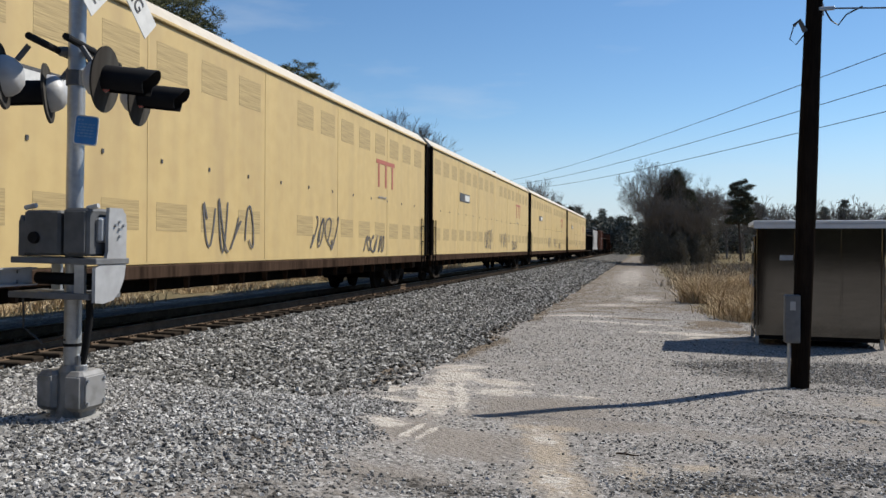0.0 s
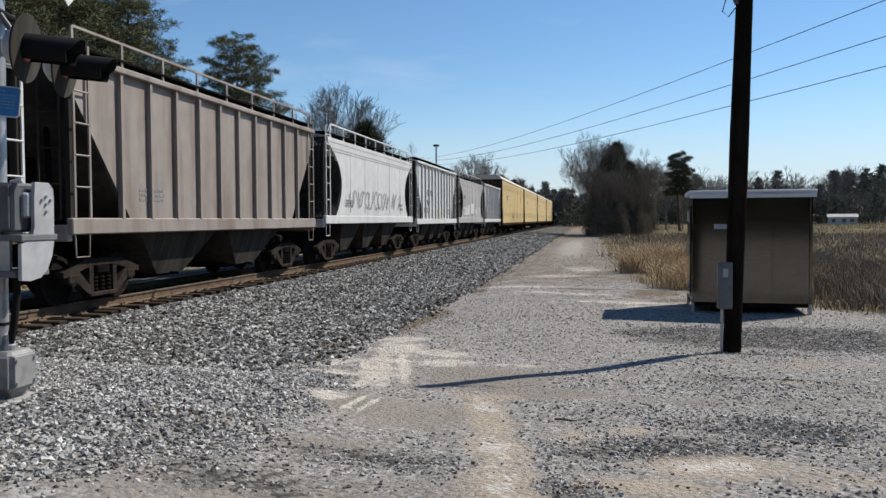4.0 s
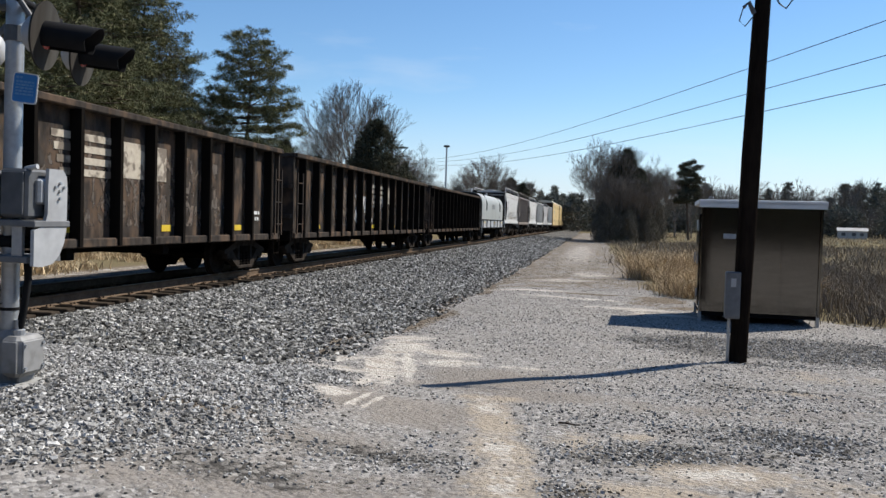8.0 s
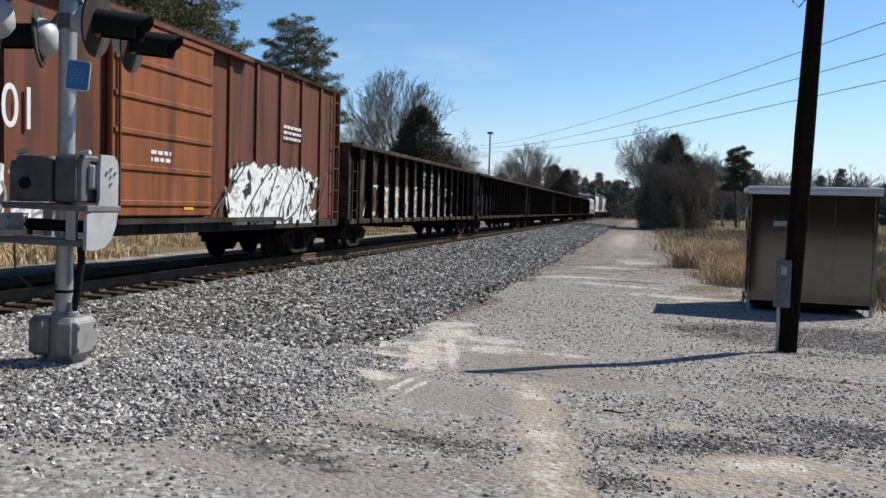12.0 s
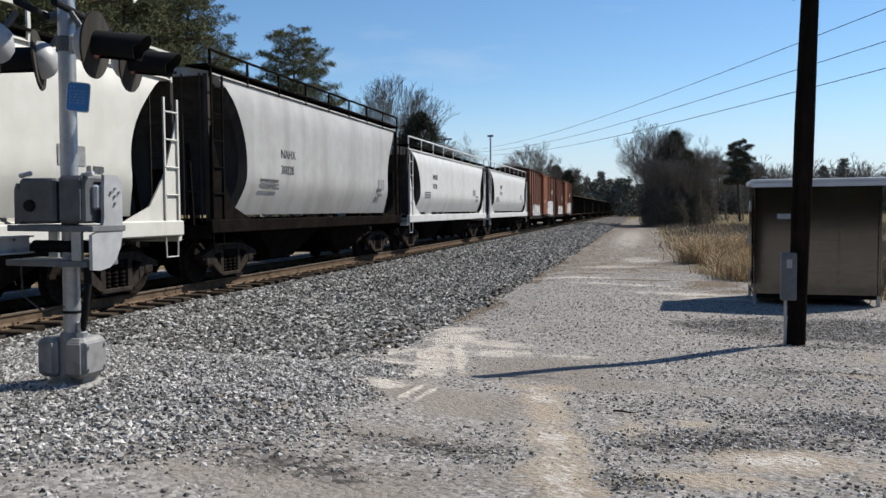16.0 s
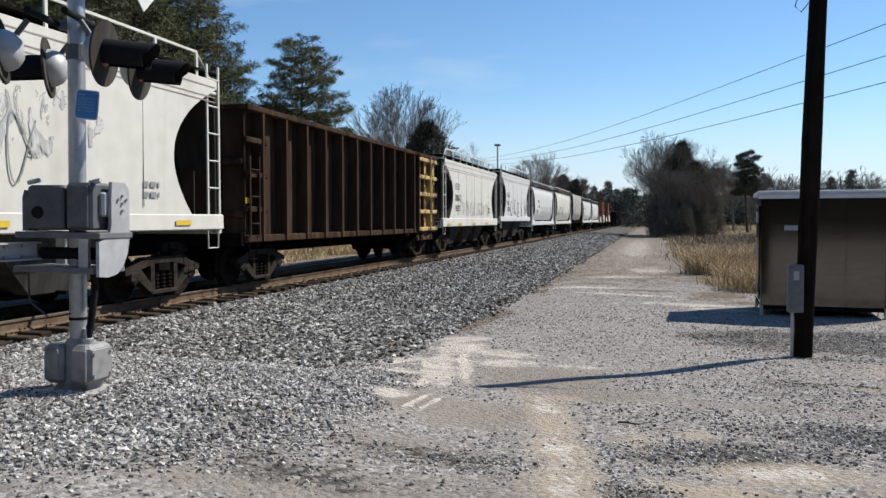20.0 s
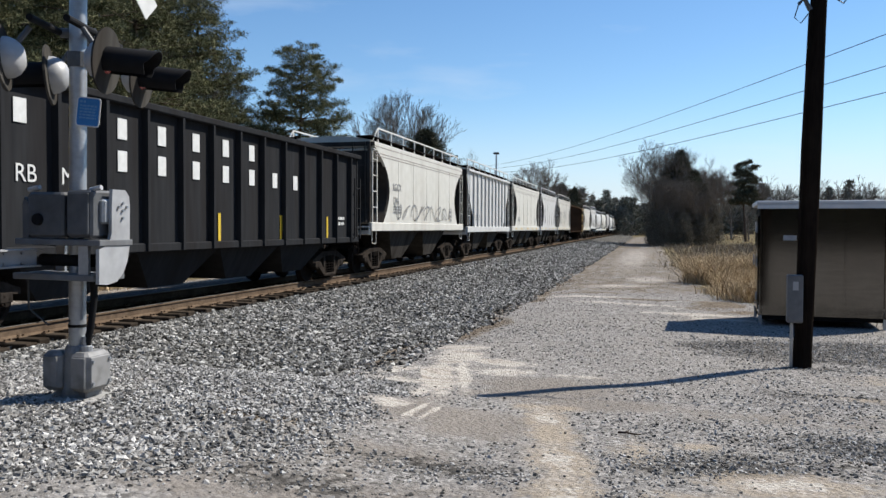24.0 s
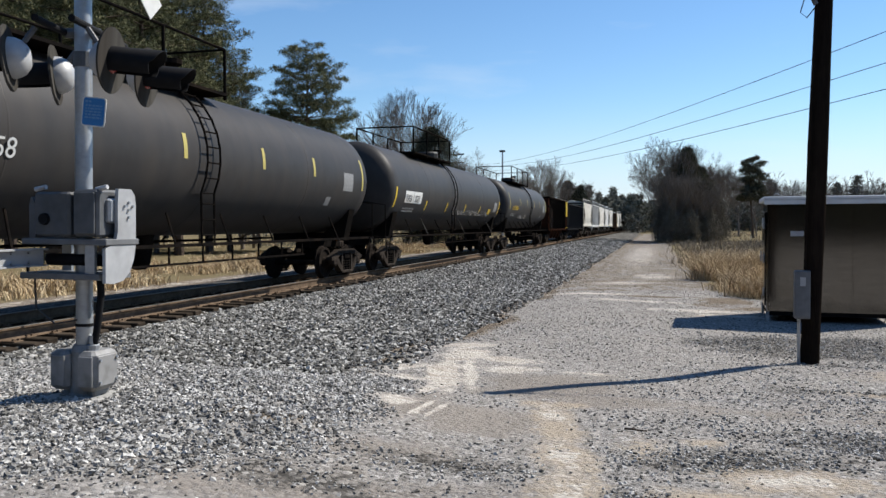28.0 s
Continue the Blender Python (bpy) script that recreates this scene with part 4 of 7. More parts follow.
        part("arm_bracket", Geo().tube([(0, 0, 3.0), c + Vector((0, 0, 3.0))], 0.04, 10), gray_enamel, sig)
        for sy in (-0.36, 0.36):
            at = out * (0.13 * face) + arm_dir * sy
            lamp = part("flashing_lamp", Geo().lathe([(0.24, 0.02), (0.245, 0.25), (0.262, 0.255), (0.265, 0.02)], "x", 28), pocket_gray, sig, "dark round lamp backing with a black visor", pose(at.x, at.y, 2.73, 0, 5, 14 if face > 0 else 210))
            part("lamp_housing", Geo().lathe([(0.10, 0.02), (0.11, 0.08), (0.15, 0.13), (0.20, 0.155), (0.24, 0.16)], "x", 20), silver_paint, lamp, smooth=True)
            part("lens", Geo().lathe([(0.266, 0.100), (0.285, 0.08), (0.295, 0.02)], "x", 20), lens_red, lamp, smooth=True)
            hood = Geo()
            n = 18
            vs, fs = [], []
            for rr in (0.112, 0.106):
                for s in (0.0, 1.0):
                    for k in range(n + 1):
                        a = radians(-50 + 280 * k / n)
                        reach = 0.264 + s * (0.40 * (0.80 + 0.20 * max(0.0, math.sin(a)) ** 0.5))
                        vs.append((reach, rr * math.cos(a), rr * math.sin(a)))
            q = n + 1
            for k in range(n):
                fs += [(k, k + 1, q + k + 1, q + k), (2 * q + k, 3 * q + k, 3 * q + k + 1, 2 * q + k + 1), (q + k, q + k + 1, 3 * q + k + 1, 3 * q + k)]
            part("visor", hood.add(vs, fs), black_plastic, lamp, smooth=True)
            part("bracket", Geo().tube([(0.14, 0, 0.12), (0.05, 0, 0.23)], 0.022, 8), gray_enamel, lamp)
    # blue notice and the crossbuck
    def plaque(w, h, c, y0, y1):
        """A thin plate with rounded corners."""
        pts = []
        for cx, cz, a0 in ((w - c, h - c, 0), (-w + c, h - c, 90), (-w + c, -h + c, 180), (w - c, -h + c, 270)):
            pts += [(cx + c * math.cos(radians(a0 + 30 * k)), cz + c * math.sin(radians(a0 + 30 * k))) for k in range(4)]
        return Geo().prism(pts, "y", y0, y1)

    sg = part("notice_sign", plaque(0.095, 0.118, 0.025, -0.003, 0.003), letter_white, sig, "small blue emergency notice plate", pose(0.165, -0.085, 2.345, 0, 5, 16))
    part("sign_face", plaque(0.086, 0.109, 0.02, -0.006, -0.0031), sign_blue, sg)
    bars("sign_writing", 0.13, 0.12, 5, sign_pale, sg, pose(-0.065, -0.008, 0.06, 90, 0, 0), 3)
    bars("sign_symbol", 0.05, 0.03, 1, sign_pale, sg, pose(-0.07, -0.008, 0.095, 90, 0, 0), 4)
    for tilt in (45, -45):
        b = part("crossbuck_blade", Geo().box(0, 0, 0, 0.008, 1.22, 0.23, bevel=0.003), letter_white, sig, "white crossbuck blade", pose(0.30 + 0.01 * (tilt > 0), 0.12, 3.72, tilt, 0, 0))
        for text, y in ((("RAIL", -0.52), ("ROAD", 0.12)) if tilt > 0 else (("CROSS", -0.54), ("ING", 0.14))):
            lettering("blade_word", text, 0.19, letter_black, b, pose(0.007, y, -0.065, 90, 0, 90), 0.8)
    part("crossbuck_bracket", Geo().box(0.15, 0.06, 3.72, 0.3, 0.06, 0.06), galvanised, sig)
    part("band", Geo().lathe([(2.72, r + 0.012), (2.84, r + 0.012)], "z", 18), gray_enamel, sig)


build_signal()


# ---- train: shared running gear ----
WHEEL_R = 0.44
WHEELSETS = []
GROUP = "cars of the passing freight train"


def shared_gear():
    gear = {}
    w = Geo().tube([(-0.95, 0, 0), (0.95, 0, 0)], 0.075, 12)
    for s in (-1, 1):
        w.lathe([(s * 0.70, 0.10), (s * 0.705, 0.47), (s * 0.735, 0.47), (s * 0.745, WHEEL_R + 0.004), (s * 0.84, WHEEL_R - 0.004), (s * 0.842, 0.37), (s * 0.80, 0.34), (s * 0.79, 0.16), (s * 0.85, 0.13), (s * 0.85, 0.05)], "x", 28)
        w.tube([(s * 0.98, 0, 0), (s * 1.15, 0, 0)], 0.105, 12)
        for k in range(3):
            a = 2 * math.pi * k / 3
            w.box(s * 1.155, 0.06 * math.cos(a), 0.06 * math.sin(a), 0.02, 0.03, 0.03)
    gear["wheelset"] = w.mesh("wheelset", wheel_steel, True)
    f = Geo()
    top = [(-1.16, 0.50), (-1.16, 0.60), (-0.95, 0.66), (-0.55, 0.80), (0.55, 0.80), (0.95, 0.66), (1.16, 0.60), (1.16, 0.50), (0.98, 0.52), (0.52, 0.64), (0.30, 0.68), (-0.30, 0.68), (-0.52, 0.64), (-0.98, 0.52)]
    f.prism(top, "x", -0.09, 0.09)
    for s in (-1, 1):
        f.prism([(s * 0.98, 0.53), (s * 0.72, 0.60), (s * 0.30, 0.22), (s * 0.30, 0.14), (s * 0.46, 0.18)], "x", -0.085, 0.085)
        f.prism([(s * 0.30, 0.14), (s * 0.42, 0.14), (s * 0.42, 0.66), (s * 0.30, 0.68)], "x", -0.08, 0.08)
        f.box(0, s * 0.89, 0.47, 0.2, 0.26, 0.17, bevel=0.02)
    f.box(0, 0, 0.155, 0.2, 0.84, 0.09, bevel=0.02)
    gear["side_frame"] = f.mesh("side_frame", truck_iron)
    sp = Geo()
    sp.lathe([(0.20 + 0.035 * k, 0.075 if k % 2 else 0.055) for k in range(10)], "z", 10, 0.02)
    gear["spring"] = sp.mesh("spring", under_black)
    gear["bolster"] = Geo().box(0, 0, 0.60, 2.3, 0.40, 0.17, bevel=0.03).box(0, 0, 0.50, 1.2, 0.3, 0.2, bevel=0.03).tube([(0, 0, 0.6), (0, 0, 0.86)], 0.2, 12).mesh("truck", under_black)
    gear["coupler"] = Geo().box(0, 0, 0, 0.16, 0.5, 0.18, bevel=0.02).box(0.03, 0.32, 0, 0.28, 0.24, 0.28, bevel=0.05).box(0.14, 0.43, 0, 0.1, 0.18, 0.26, bevel=0.04).mesh("coupler", truck_iron)
    gear["hose"] = Geo().tube([(0.35, 0.05, 0.0), (0.36, 0.25, -0.10), (0.34, 0.40, -0.32), (0.28, 0.52, -0.40)], 0.025, 8).mesh("air_hose", under_black)
    for n, h in ((5, 1.75), (7, 2.5), (9, 3.2), (10, 3.6)):
        g = Geo()
        for s in (-0.21, 0.21):
            g.box(0, s, h / 2, 0.03, 0.05, h)
        rungs = round(n * 0.65)
        for k in range(rungs):
            g.tube([(0.01, -0.21, (k + 0.5) * h / rungs), (0.01, 0.21, (k + 0.5) * h / rungs)], 0.017, 6)
        gear["ladder", n] = g
        gear["ladder_height", n] = h
    return gear


GEAR = shared_gear()
LADDERS = {}


def running_gear(car, length, inset=None, overhang=0.0):
    """Two trucks with their wheels, couplers and air hoses."""
    inset = inset or 1.95
    for s in (-1, 1):
        y = s * (length / 2 - inset)
        tr = part("truck", GEAR["bolster"], under_black, car, at=pose(0, y, 0))
        for sx in (-1, 1):
            part("side_frame", GEAR["side_frame"], truck_iron, tr, at=pose(sx * 1.06, 0, 0))
            for sy in (-0.2, 0.0, 0.2):
                part("spring", GEAR["spring"], under_black, tr, at=pose(sx * 1.06, sy, 0))
        for sy in (-0.89, 0.89):
            WHEELSETS.append(part("wheelset", GEAR["wheelset"], wheel_steel, tr, at=pose(0, sy, WHEEL_R)))
        part("coupler", GEAR["coupler"], truck_iron, car, at=pose(0, s * (length / 2 - 0.42), 0.87, 0, 0, 0 if s > 0 else 180))
        part("air_hose", GEAR["hose"], under_black, car, at=pose(0, s * (length / 2 - 0.6), 0.82, 0, 0, 0 if s > 0 else 180))


def ladder(car, rungs, material, x, y, z, turn=0, label=""):
    key = (rungs, material.name)
    if key not in LADDERS:
        LADDERS[key] = GEAR["ladder", rungs].mesh("ladder", material)
    return part("ladder", LADDERS[key], material, car, label, pose(x, y, z, 0, 0, turn))


def stirrup(car, material, x, y, z):
    part("stirrup_step", Geo().tube([(x, y - 0.2, z), (x, y - 0.18, z - 0.38), (x, y + 0.18, z - 0.38), (x, y + 0.2, z)], 0.016, 6), material, car)


def rect(hx, hy, z, round_=0.0):
    if round_ <= 0:
        return [(-hx, -hy, z), (hx, -hy, z), (hx, hy, z), (-hx, hy, z)]
    c = round_
    return [(-hx + c, -hy, z), (hx - c, -hy, z), (hx, -hy + c, z), (hx, hy - c, z), (hx - c, hy, z), (-hx + c, hy, z), (-hx, hy - c, z), (-hx, -hy + c, z)]


def spray(car, seed, y0, y1, z0, z1, material, x, count=9, width=0.05, fill=None, steps=18):
    """Sprayed writing that cannot be read: a ragged patch of colour, and ribbons that loop over it."""
    rnd = random.Random(seed)
    if fill:
        part("graffiti_patch", Geo().box(x + 0.001, (y0 + y1) / 2, z0 + (z1 - z0) * 0.6, 0.002, y1 - y0, (z1 - z0) * 1.2), fill, car, "sprayed graffiti patch")
    g = Geo()
    for c in range(count):
        cy = y0 + (y1 - y0) * (c + 0.5) / count
        w = (y1 - y0) / count * rnd.uniform(0.5, 0.75)
        a0, da = rnd.uniform(0, 6), rnd.uniform(4.0, 7.0) * rnd.choice((-1, 1))
        kx, kz = rnd.uniform(0.6, 1.4), rnd.uniform(0.8, 1.7)
        hgt = rnd.uniform(0.75, 1.0)
        pts = [(cy + w * math.cos(a0 + da * t * kx) * (0.5 + 0.5 * t), (z0 + z1) / 2 + (z1 - z0) / 2 * hgt * math.sin(a0 * 1.3 + da * t * kz)) for t in (j / (steps - 1) for j in range(steps))]
        vs, fs = [], []
        for j, (py, pz) in enumerate(pts):
            (ya, za), (yb, zb) = pts[max(0, j - 1)], pts[min(steps - 1, j + 1)]
            d = math.hypot(yb - ya, zb - za) or 1e-3
            ny, nz = -(zb - za) / d * width / 2, (yb - ya) / d * width / 2
            xx = x + 0.004 + 0.0004 * j + 0.0011 * (c % 4)
            vs += [(xx, py + ny, pz + nz), (xx, py - ny, pz - nz)]
            if j:
                fs.append((2 * j - 2, 2 * j - 1, 2 * j + 1, 2 * j))
        g.add(vs, fs)
    if count:
        part("graffiti", g, material, car, "sprayed graffiti lines", kind="stuff")


def plate(car, name, material, x, y, z, w, h, label=""):
    part(name, Geo().box(x, y, z, 0.008, w, h), material, car, label)


# ---- covered hoppers ----
def covered_hopper(length, label, paint, style="smooth", top=4.25, sill=1.3, bays=3, ribs=0, frame_paint=None, mark="", mark_z=3.0, mark_y=-0.28, end_paint=None,
                   walk_z=0.48, deep=0.28, letter=letter_gray, mark_size=0.36):
    frame_paint = frame_paint or paint
    car = thing("covered_hopper", label, "hopper car", group=GROUP)
    half, hw = length / 2 - 0.55, 1.56
    inset = 1.75 if style == "ribbed" else 2.2
    loops = []
    if style == "ribbed":
        zs = [sill, sill + 0.25, top - 0.7, top - 0.25, top]
        for z in zs:
            t = (z - sill) / (top - sill)
            loops.append(rect(hw - 0.09, half - inset * max(0, 1 - t * 1.25), z, 0.05))
    elif style == "smooth":
        for k in range(19):
            t = k / 18
            z = sill + (top - sill) * t
            wx = 1.535 + 0.022 * math.sin(min(1, t * 1.15) * math.pi * 0.62)
            cut = 0.12 + 1.5 * math.sin(math.pi * 0.8 * max(0.0, (0.93 - t) / 0.93) ** 0.8)
            loops.append(rect(wx, half - cut, z, 0.06))
    else:
        for k in range(15):
            t = k / 14
            z = sill + 0.12 + (top - sill - 0.12) * t
            wx = 1.535 - 0.26 * max(0.0, (0.26 - t) / 0.26) ** 1.2 - 0.10 * max(0, (t - 0.8) / 0.2) ** 2
            cut = 0.25 + 1.10 * math.sin(math.pi * 0.74 * (1 - t) ** 0.8)
            loops.append(rect(wx, half - cut, z, 0.14))
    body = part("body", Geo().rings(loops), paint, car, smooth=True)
    # faces turned to the ends get the darker tone, shade painted in
    body.data.materials.append(shade_grime)
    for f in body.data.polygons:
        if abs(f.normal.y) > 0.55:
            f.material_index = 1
    # roof
    roof = []
    for k in range(9):
        a = math.pi * k / 8
        roof.append((1.50 * math.cos(a), top - 0.01 + 0.20 * math.sin(a)))
    part("roof", Geo().prism(roof, "y", -half + 0.15, half - 0.15), paint, car, smooth=True)
    if style == "smooth":
        for z in (top - 0.02, top - 0.24):
            part("roof_bead", Geo().box(0, 0, z, 3.10, 2 * half - 0.35, 0.07, bevel=0.02), paint, car)
        for sx in (-1, 1):
            lines = Geo()
            for z in (top - 0.13, top - 0.33, top - 0.42):
                lines.box(sx * 1.556, 0, z, 0.012, 2 * half - 0.5, 0.022)
            part("bead_line", lines, brown_gray_paint, car)
        seam = Geo().box(0, 0, (sill + top) / 2 - 0.1, 0.010, 0.014, top - sill - 0.5).mesh("weld_seam", brown_gray_paint)
        for k in range(5):
            part("weld_seam", seam, brown_gray_paint, car, at=pose(1.555, (k - 2) * (half - 1.9) / 2.4, 0))
    for k in range(4):
        part("hatch", Geo().box(0, (k - 1.5) * half * 0.42, top + 0.24, 0.62, half * 0.36, 0.12, bevel=0.03), paint, car)
    # walkway and its rails on the roof
    for sx in (-1.25, 1.25):
        part("running_board", Geo().box(sx, 0, top + 0.16, 0.5, 2 * half, 0.04), under_black, car, "dark grated roof walkway")
    if walk_z:
        rail = Geo()
        reach = half - (0.75 if style == "smooth" else 0.15)
        for sx in (1.46, -1.46):
            rail.box(sx, 0, top + walk_z, 0.04, 2 * reach, 0.045)
            posts = 9
            for k in range(posts):
                rail.box(sx, -reach + 2 * reach * k / (posts - 1), top + walk_z / 2 - 0.02, 0.035, 0.06, walk_z + 0.04)
            if style == "smooth":
                for e in (-1, 1):
                    rail.tube([(sx, e * reach, top + walk_z), (sx, e * (half - 0.28), top + 0.05)], 0.02, 6)
        part("roof_railing", rail, frame_paint, car)
    # sills, end frames, ladders
    for sx in (-1, 1):
        part("side_sill", Geo().box(sx * (hw - 0.07), 0, sill - deep / 2 + 0.03, 0.12, 2 * half + 0.1, deep, bevel=0.02), frame_paint, car)
        if style == "ribbed":
            part("top_chord", Geo().box(sx * (hw - 0.02), 0, top - 0.04, 0.10, 2 * half - 0.1, 0.12, bevel=0.02), frame_paint, car)
    for s in (-1, 1):
        part("end_platform", Geo().box(0, s * (half - 0.35), sill - 0.18, 2.9, 0.9, 0.10, bevel=0.01), under_black, car)
        # end posts and end ladders are darkened too, as if in shade
        for sx in (-1, 1):
            part("end_post", Geo().box(sx * 1.40, s * (half - 0.10), (sill + top) / 2, 0.09, 0.09, top - sill), shade_grime, car)
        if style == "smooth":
            # end sheet coloured dark for the side turned from the sun
            part("end_sheet", Geo().prism([(-1.36, sill + 0.9), (1.36, sill + 0.9), (1.40, top + 0.05), (0.5, top + 0.16), (-0.5, top + 0.16), (-1.40, top + 0.05)], "y", s * (half - 0.22) - 0.02, s * (half - 0.22) + 0.02), shade_grime, car, "grimy end sheet darkened for shade")
        part("centre_post", Geo().box(0, s * (half - 0.7), sill + 0.5, 0.5, 0.16, 1.2), under_black, car)
        part("slope_brace", Geo().tube([(0.9, s * (half - 0.3), sill - 0.1), (0.7, s * (half - 0.5), sill + 1.6)], 0.05, 6).tube([(-0.9, s * (half - 0.3), sill - 0.1), (-0.7, s * (half - 0.5), sill + 1.6)], 0.05, 6), under_black, car)
        part("end_beam", Geo().box(0, s * (half + 0.02), sill - 0.22, 2.95, 0.16, 0.28, bevel=0.02), frame_paint, car)
        ladder(car, 7 if top < 4.2 else 9, frame_paint, 1.52, s * (half - 0.28), sill - 0.25)
        stirrup(car, frame_paint, 1.50, s * (half - 0.28), sill - 0.25)
        part("end_ladder", Geo().tube([(0.9, s * half, sill), (0.9, s * half, top)], 0.02, 6).tube([(1.3, s * half, sill), (1.3, s * half, top)], 0.02, 6)
             .tube([(0.9, s * half, sill + 0.6), (1.3, s * half, sill + 0.6)], 0.015, 6).tube([(0.9, s * half, sill + 1.2), (1.3, s * half, sill + 1.2)], 0.015, 6).tube([(0.9, s * half, sill + 1.8), (1.3, s * half, sill + 1.8)], 0.015, 6), shade_grime, car)
    if style == "round":
        for s in (-1, 1):
            for sx in (-1, 1):
                corner = [(s * (half - 1.75), sill), (s * (half - 0.05), sill), (s * (half - 0.05), sill + 1.9), (s * (half - 0.45), sill + 0.9), (s * (half - 0.95), sill + 0.28)]
                part("end_gusset", Geo().prism(corner, "x", sx * 1.47, sx * 1.50), frame_paint, car)
    part("brake_wheel", Geo().lathe([(-half - 0.13, 0.05), (-half - 0.12, 0.28), (-half - 0.09, 0.28), (-half - 0.08, 0.05)], "y", 16, -0.55, 0, sill + 1.1), truck_iron, car)
    # hopper pockets below
    span = (2 * half - 2 * 2.1) / bays
    # dark pocket colour stands for dirt and for the shade under the car
    pocket_paint = end_paint or shade_grime
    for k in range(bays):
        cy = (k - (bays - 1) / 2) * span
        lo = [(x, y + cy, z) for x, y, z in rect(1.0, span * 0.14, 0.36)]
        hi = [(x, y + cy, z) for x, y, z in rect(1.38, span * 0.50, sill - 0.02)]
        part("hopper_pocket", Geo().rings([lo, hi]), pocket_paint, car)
        part("gate", Geo().box(0, cy, 0.33, 1.5, span * 0.36, 0.10, bevel=0.02).tube([(-1.2, cy, 0.36), (1.2, cy, 0.36)], 0.03, 8), under_black, car)
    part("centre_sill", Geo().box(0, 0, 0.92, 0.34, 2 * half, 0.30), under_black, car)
    part("brake_cylinder", Geo().tube([(0.5, half - 1.0, sill - 0.02), (0.5, half - 0.5, sill - 0.02)], 0.14, 12), under_black, car)
    if ribs:
        rib = Geo().prism([(-0.04, sill), (0.04, sill), (0.04, top - 0.1), (-0.04, top - 0.1)], "x", -0.08, 0.015).mesh("rib", frame_paint)
        for k in range(ribs):
            y = (k - (ribs - 1) / 2) * (2 * half - 0.9) / (ribs - 1)
            lowz = max(0.0, abs(y) - (half - inset)) / inset
            if lowz > 0.25:
                continue
            for sx in (-1, 1):
                part("rib", rib, frame_paint, car, at=pose(sx * (hw - 0.02), y, 0, 0, 0, 0 if sx > 0 else 180))
    x = {"ribbed": 1.476, "smooth": 1.562, "round": 1.544}[style]
    if mark:
        for i, row in enumerate(mark.split("|")):
            lettering("reporting_mark", row, mark_size, letter, car, side(-half + 2.0 + (half * 2) * (mark_y + 0.28), mark_z - i * mark_size * 1.25, x), 0.95)
    low = sill + (0.95 if style == "round" else 0.62)
    bars("stencil_text", 0.9, 0.28, 3, letter, car, side(-half + 2.1, low, x), len(label))
    bars("data_block", 0.45, 0.35, 2, letter, car, side(half - 2.6, low, x), len(label) + 1)
    running_gear(car, length)
    return car


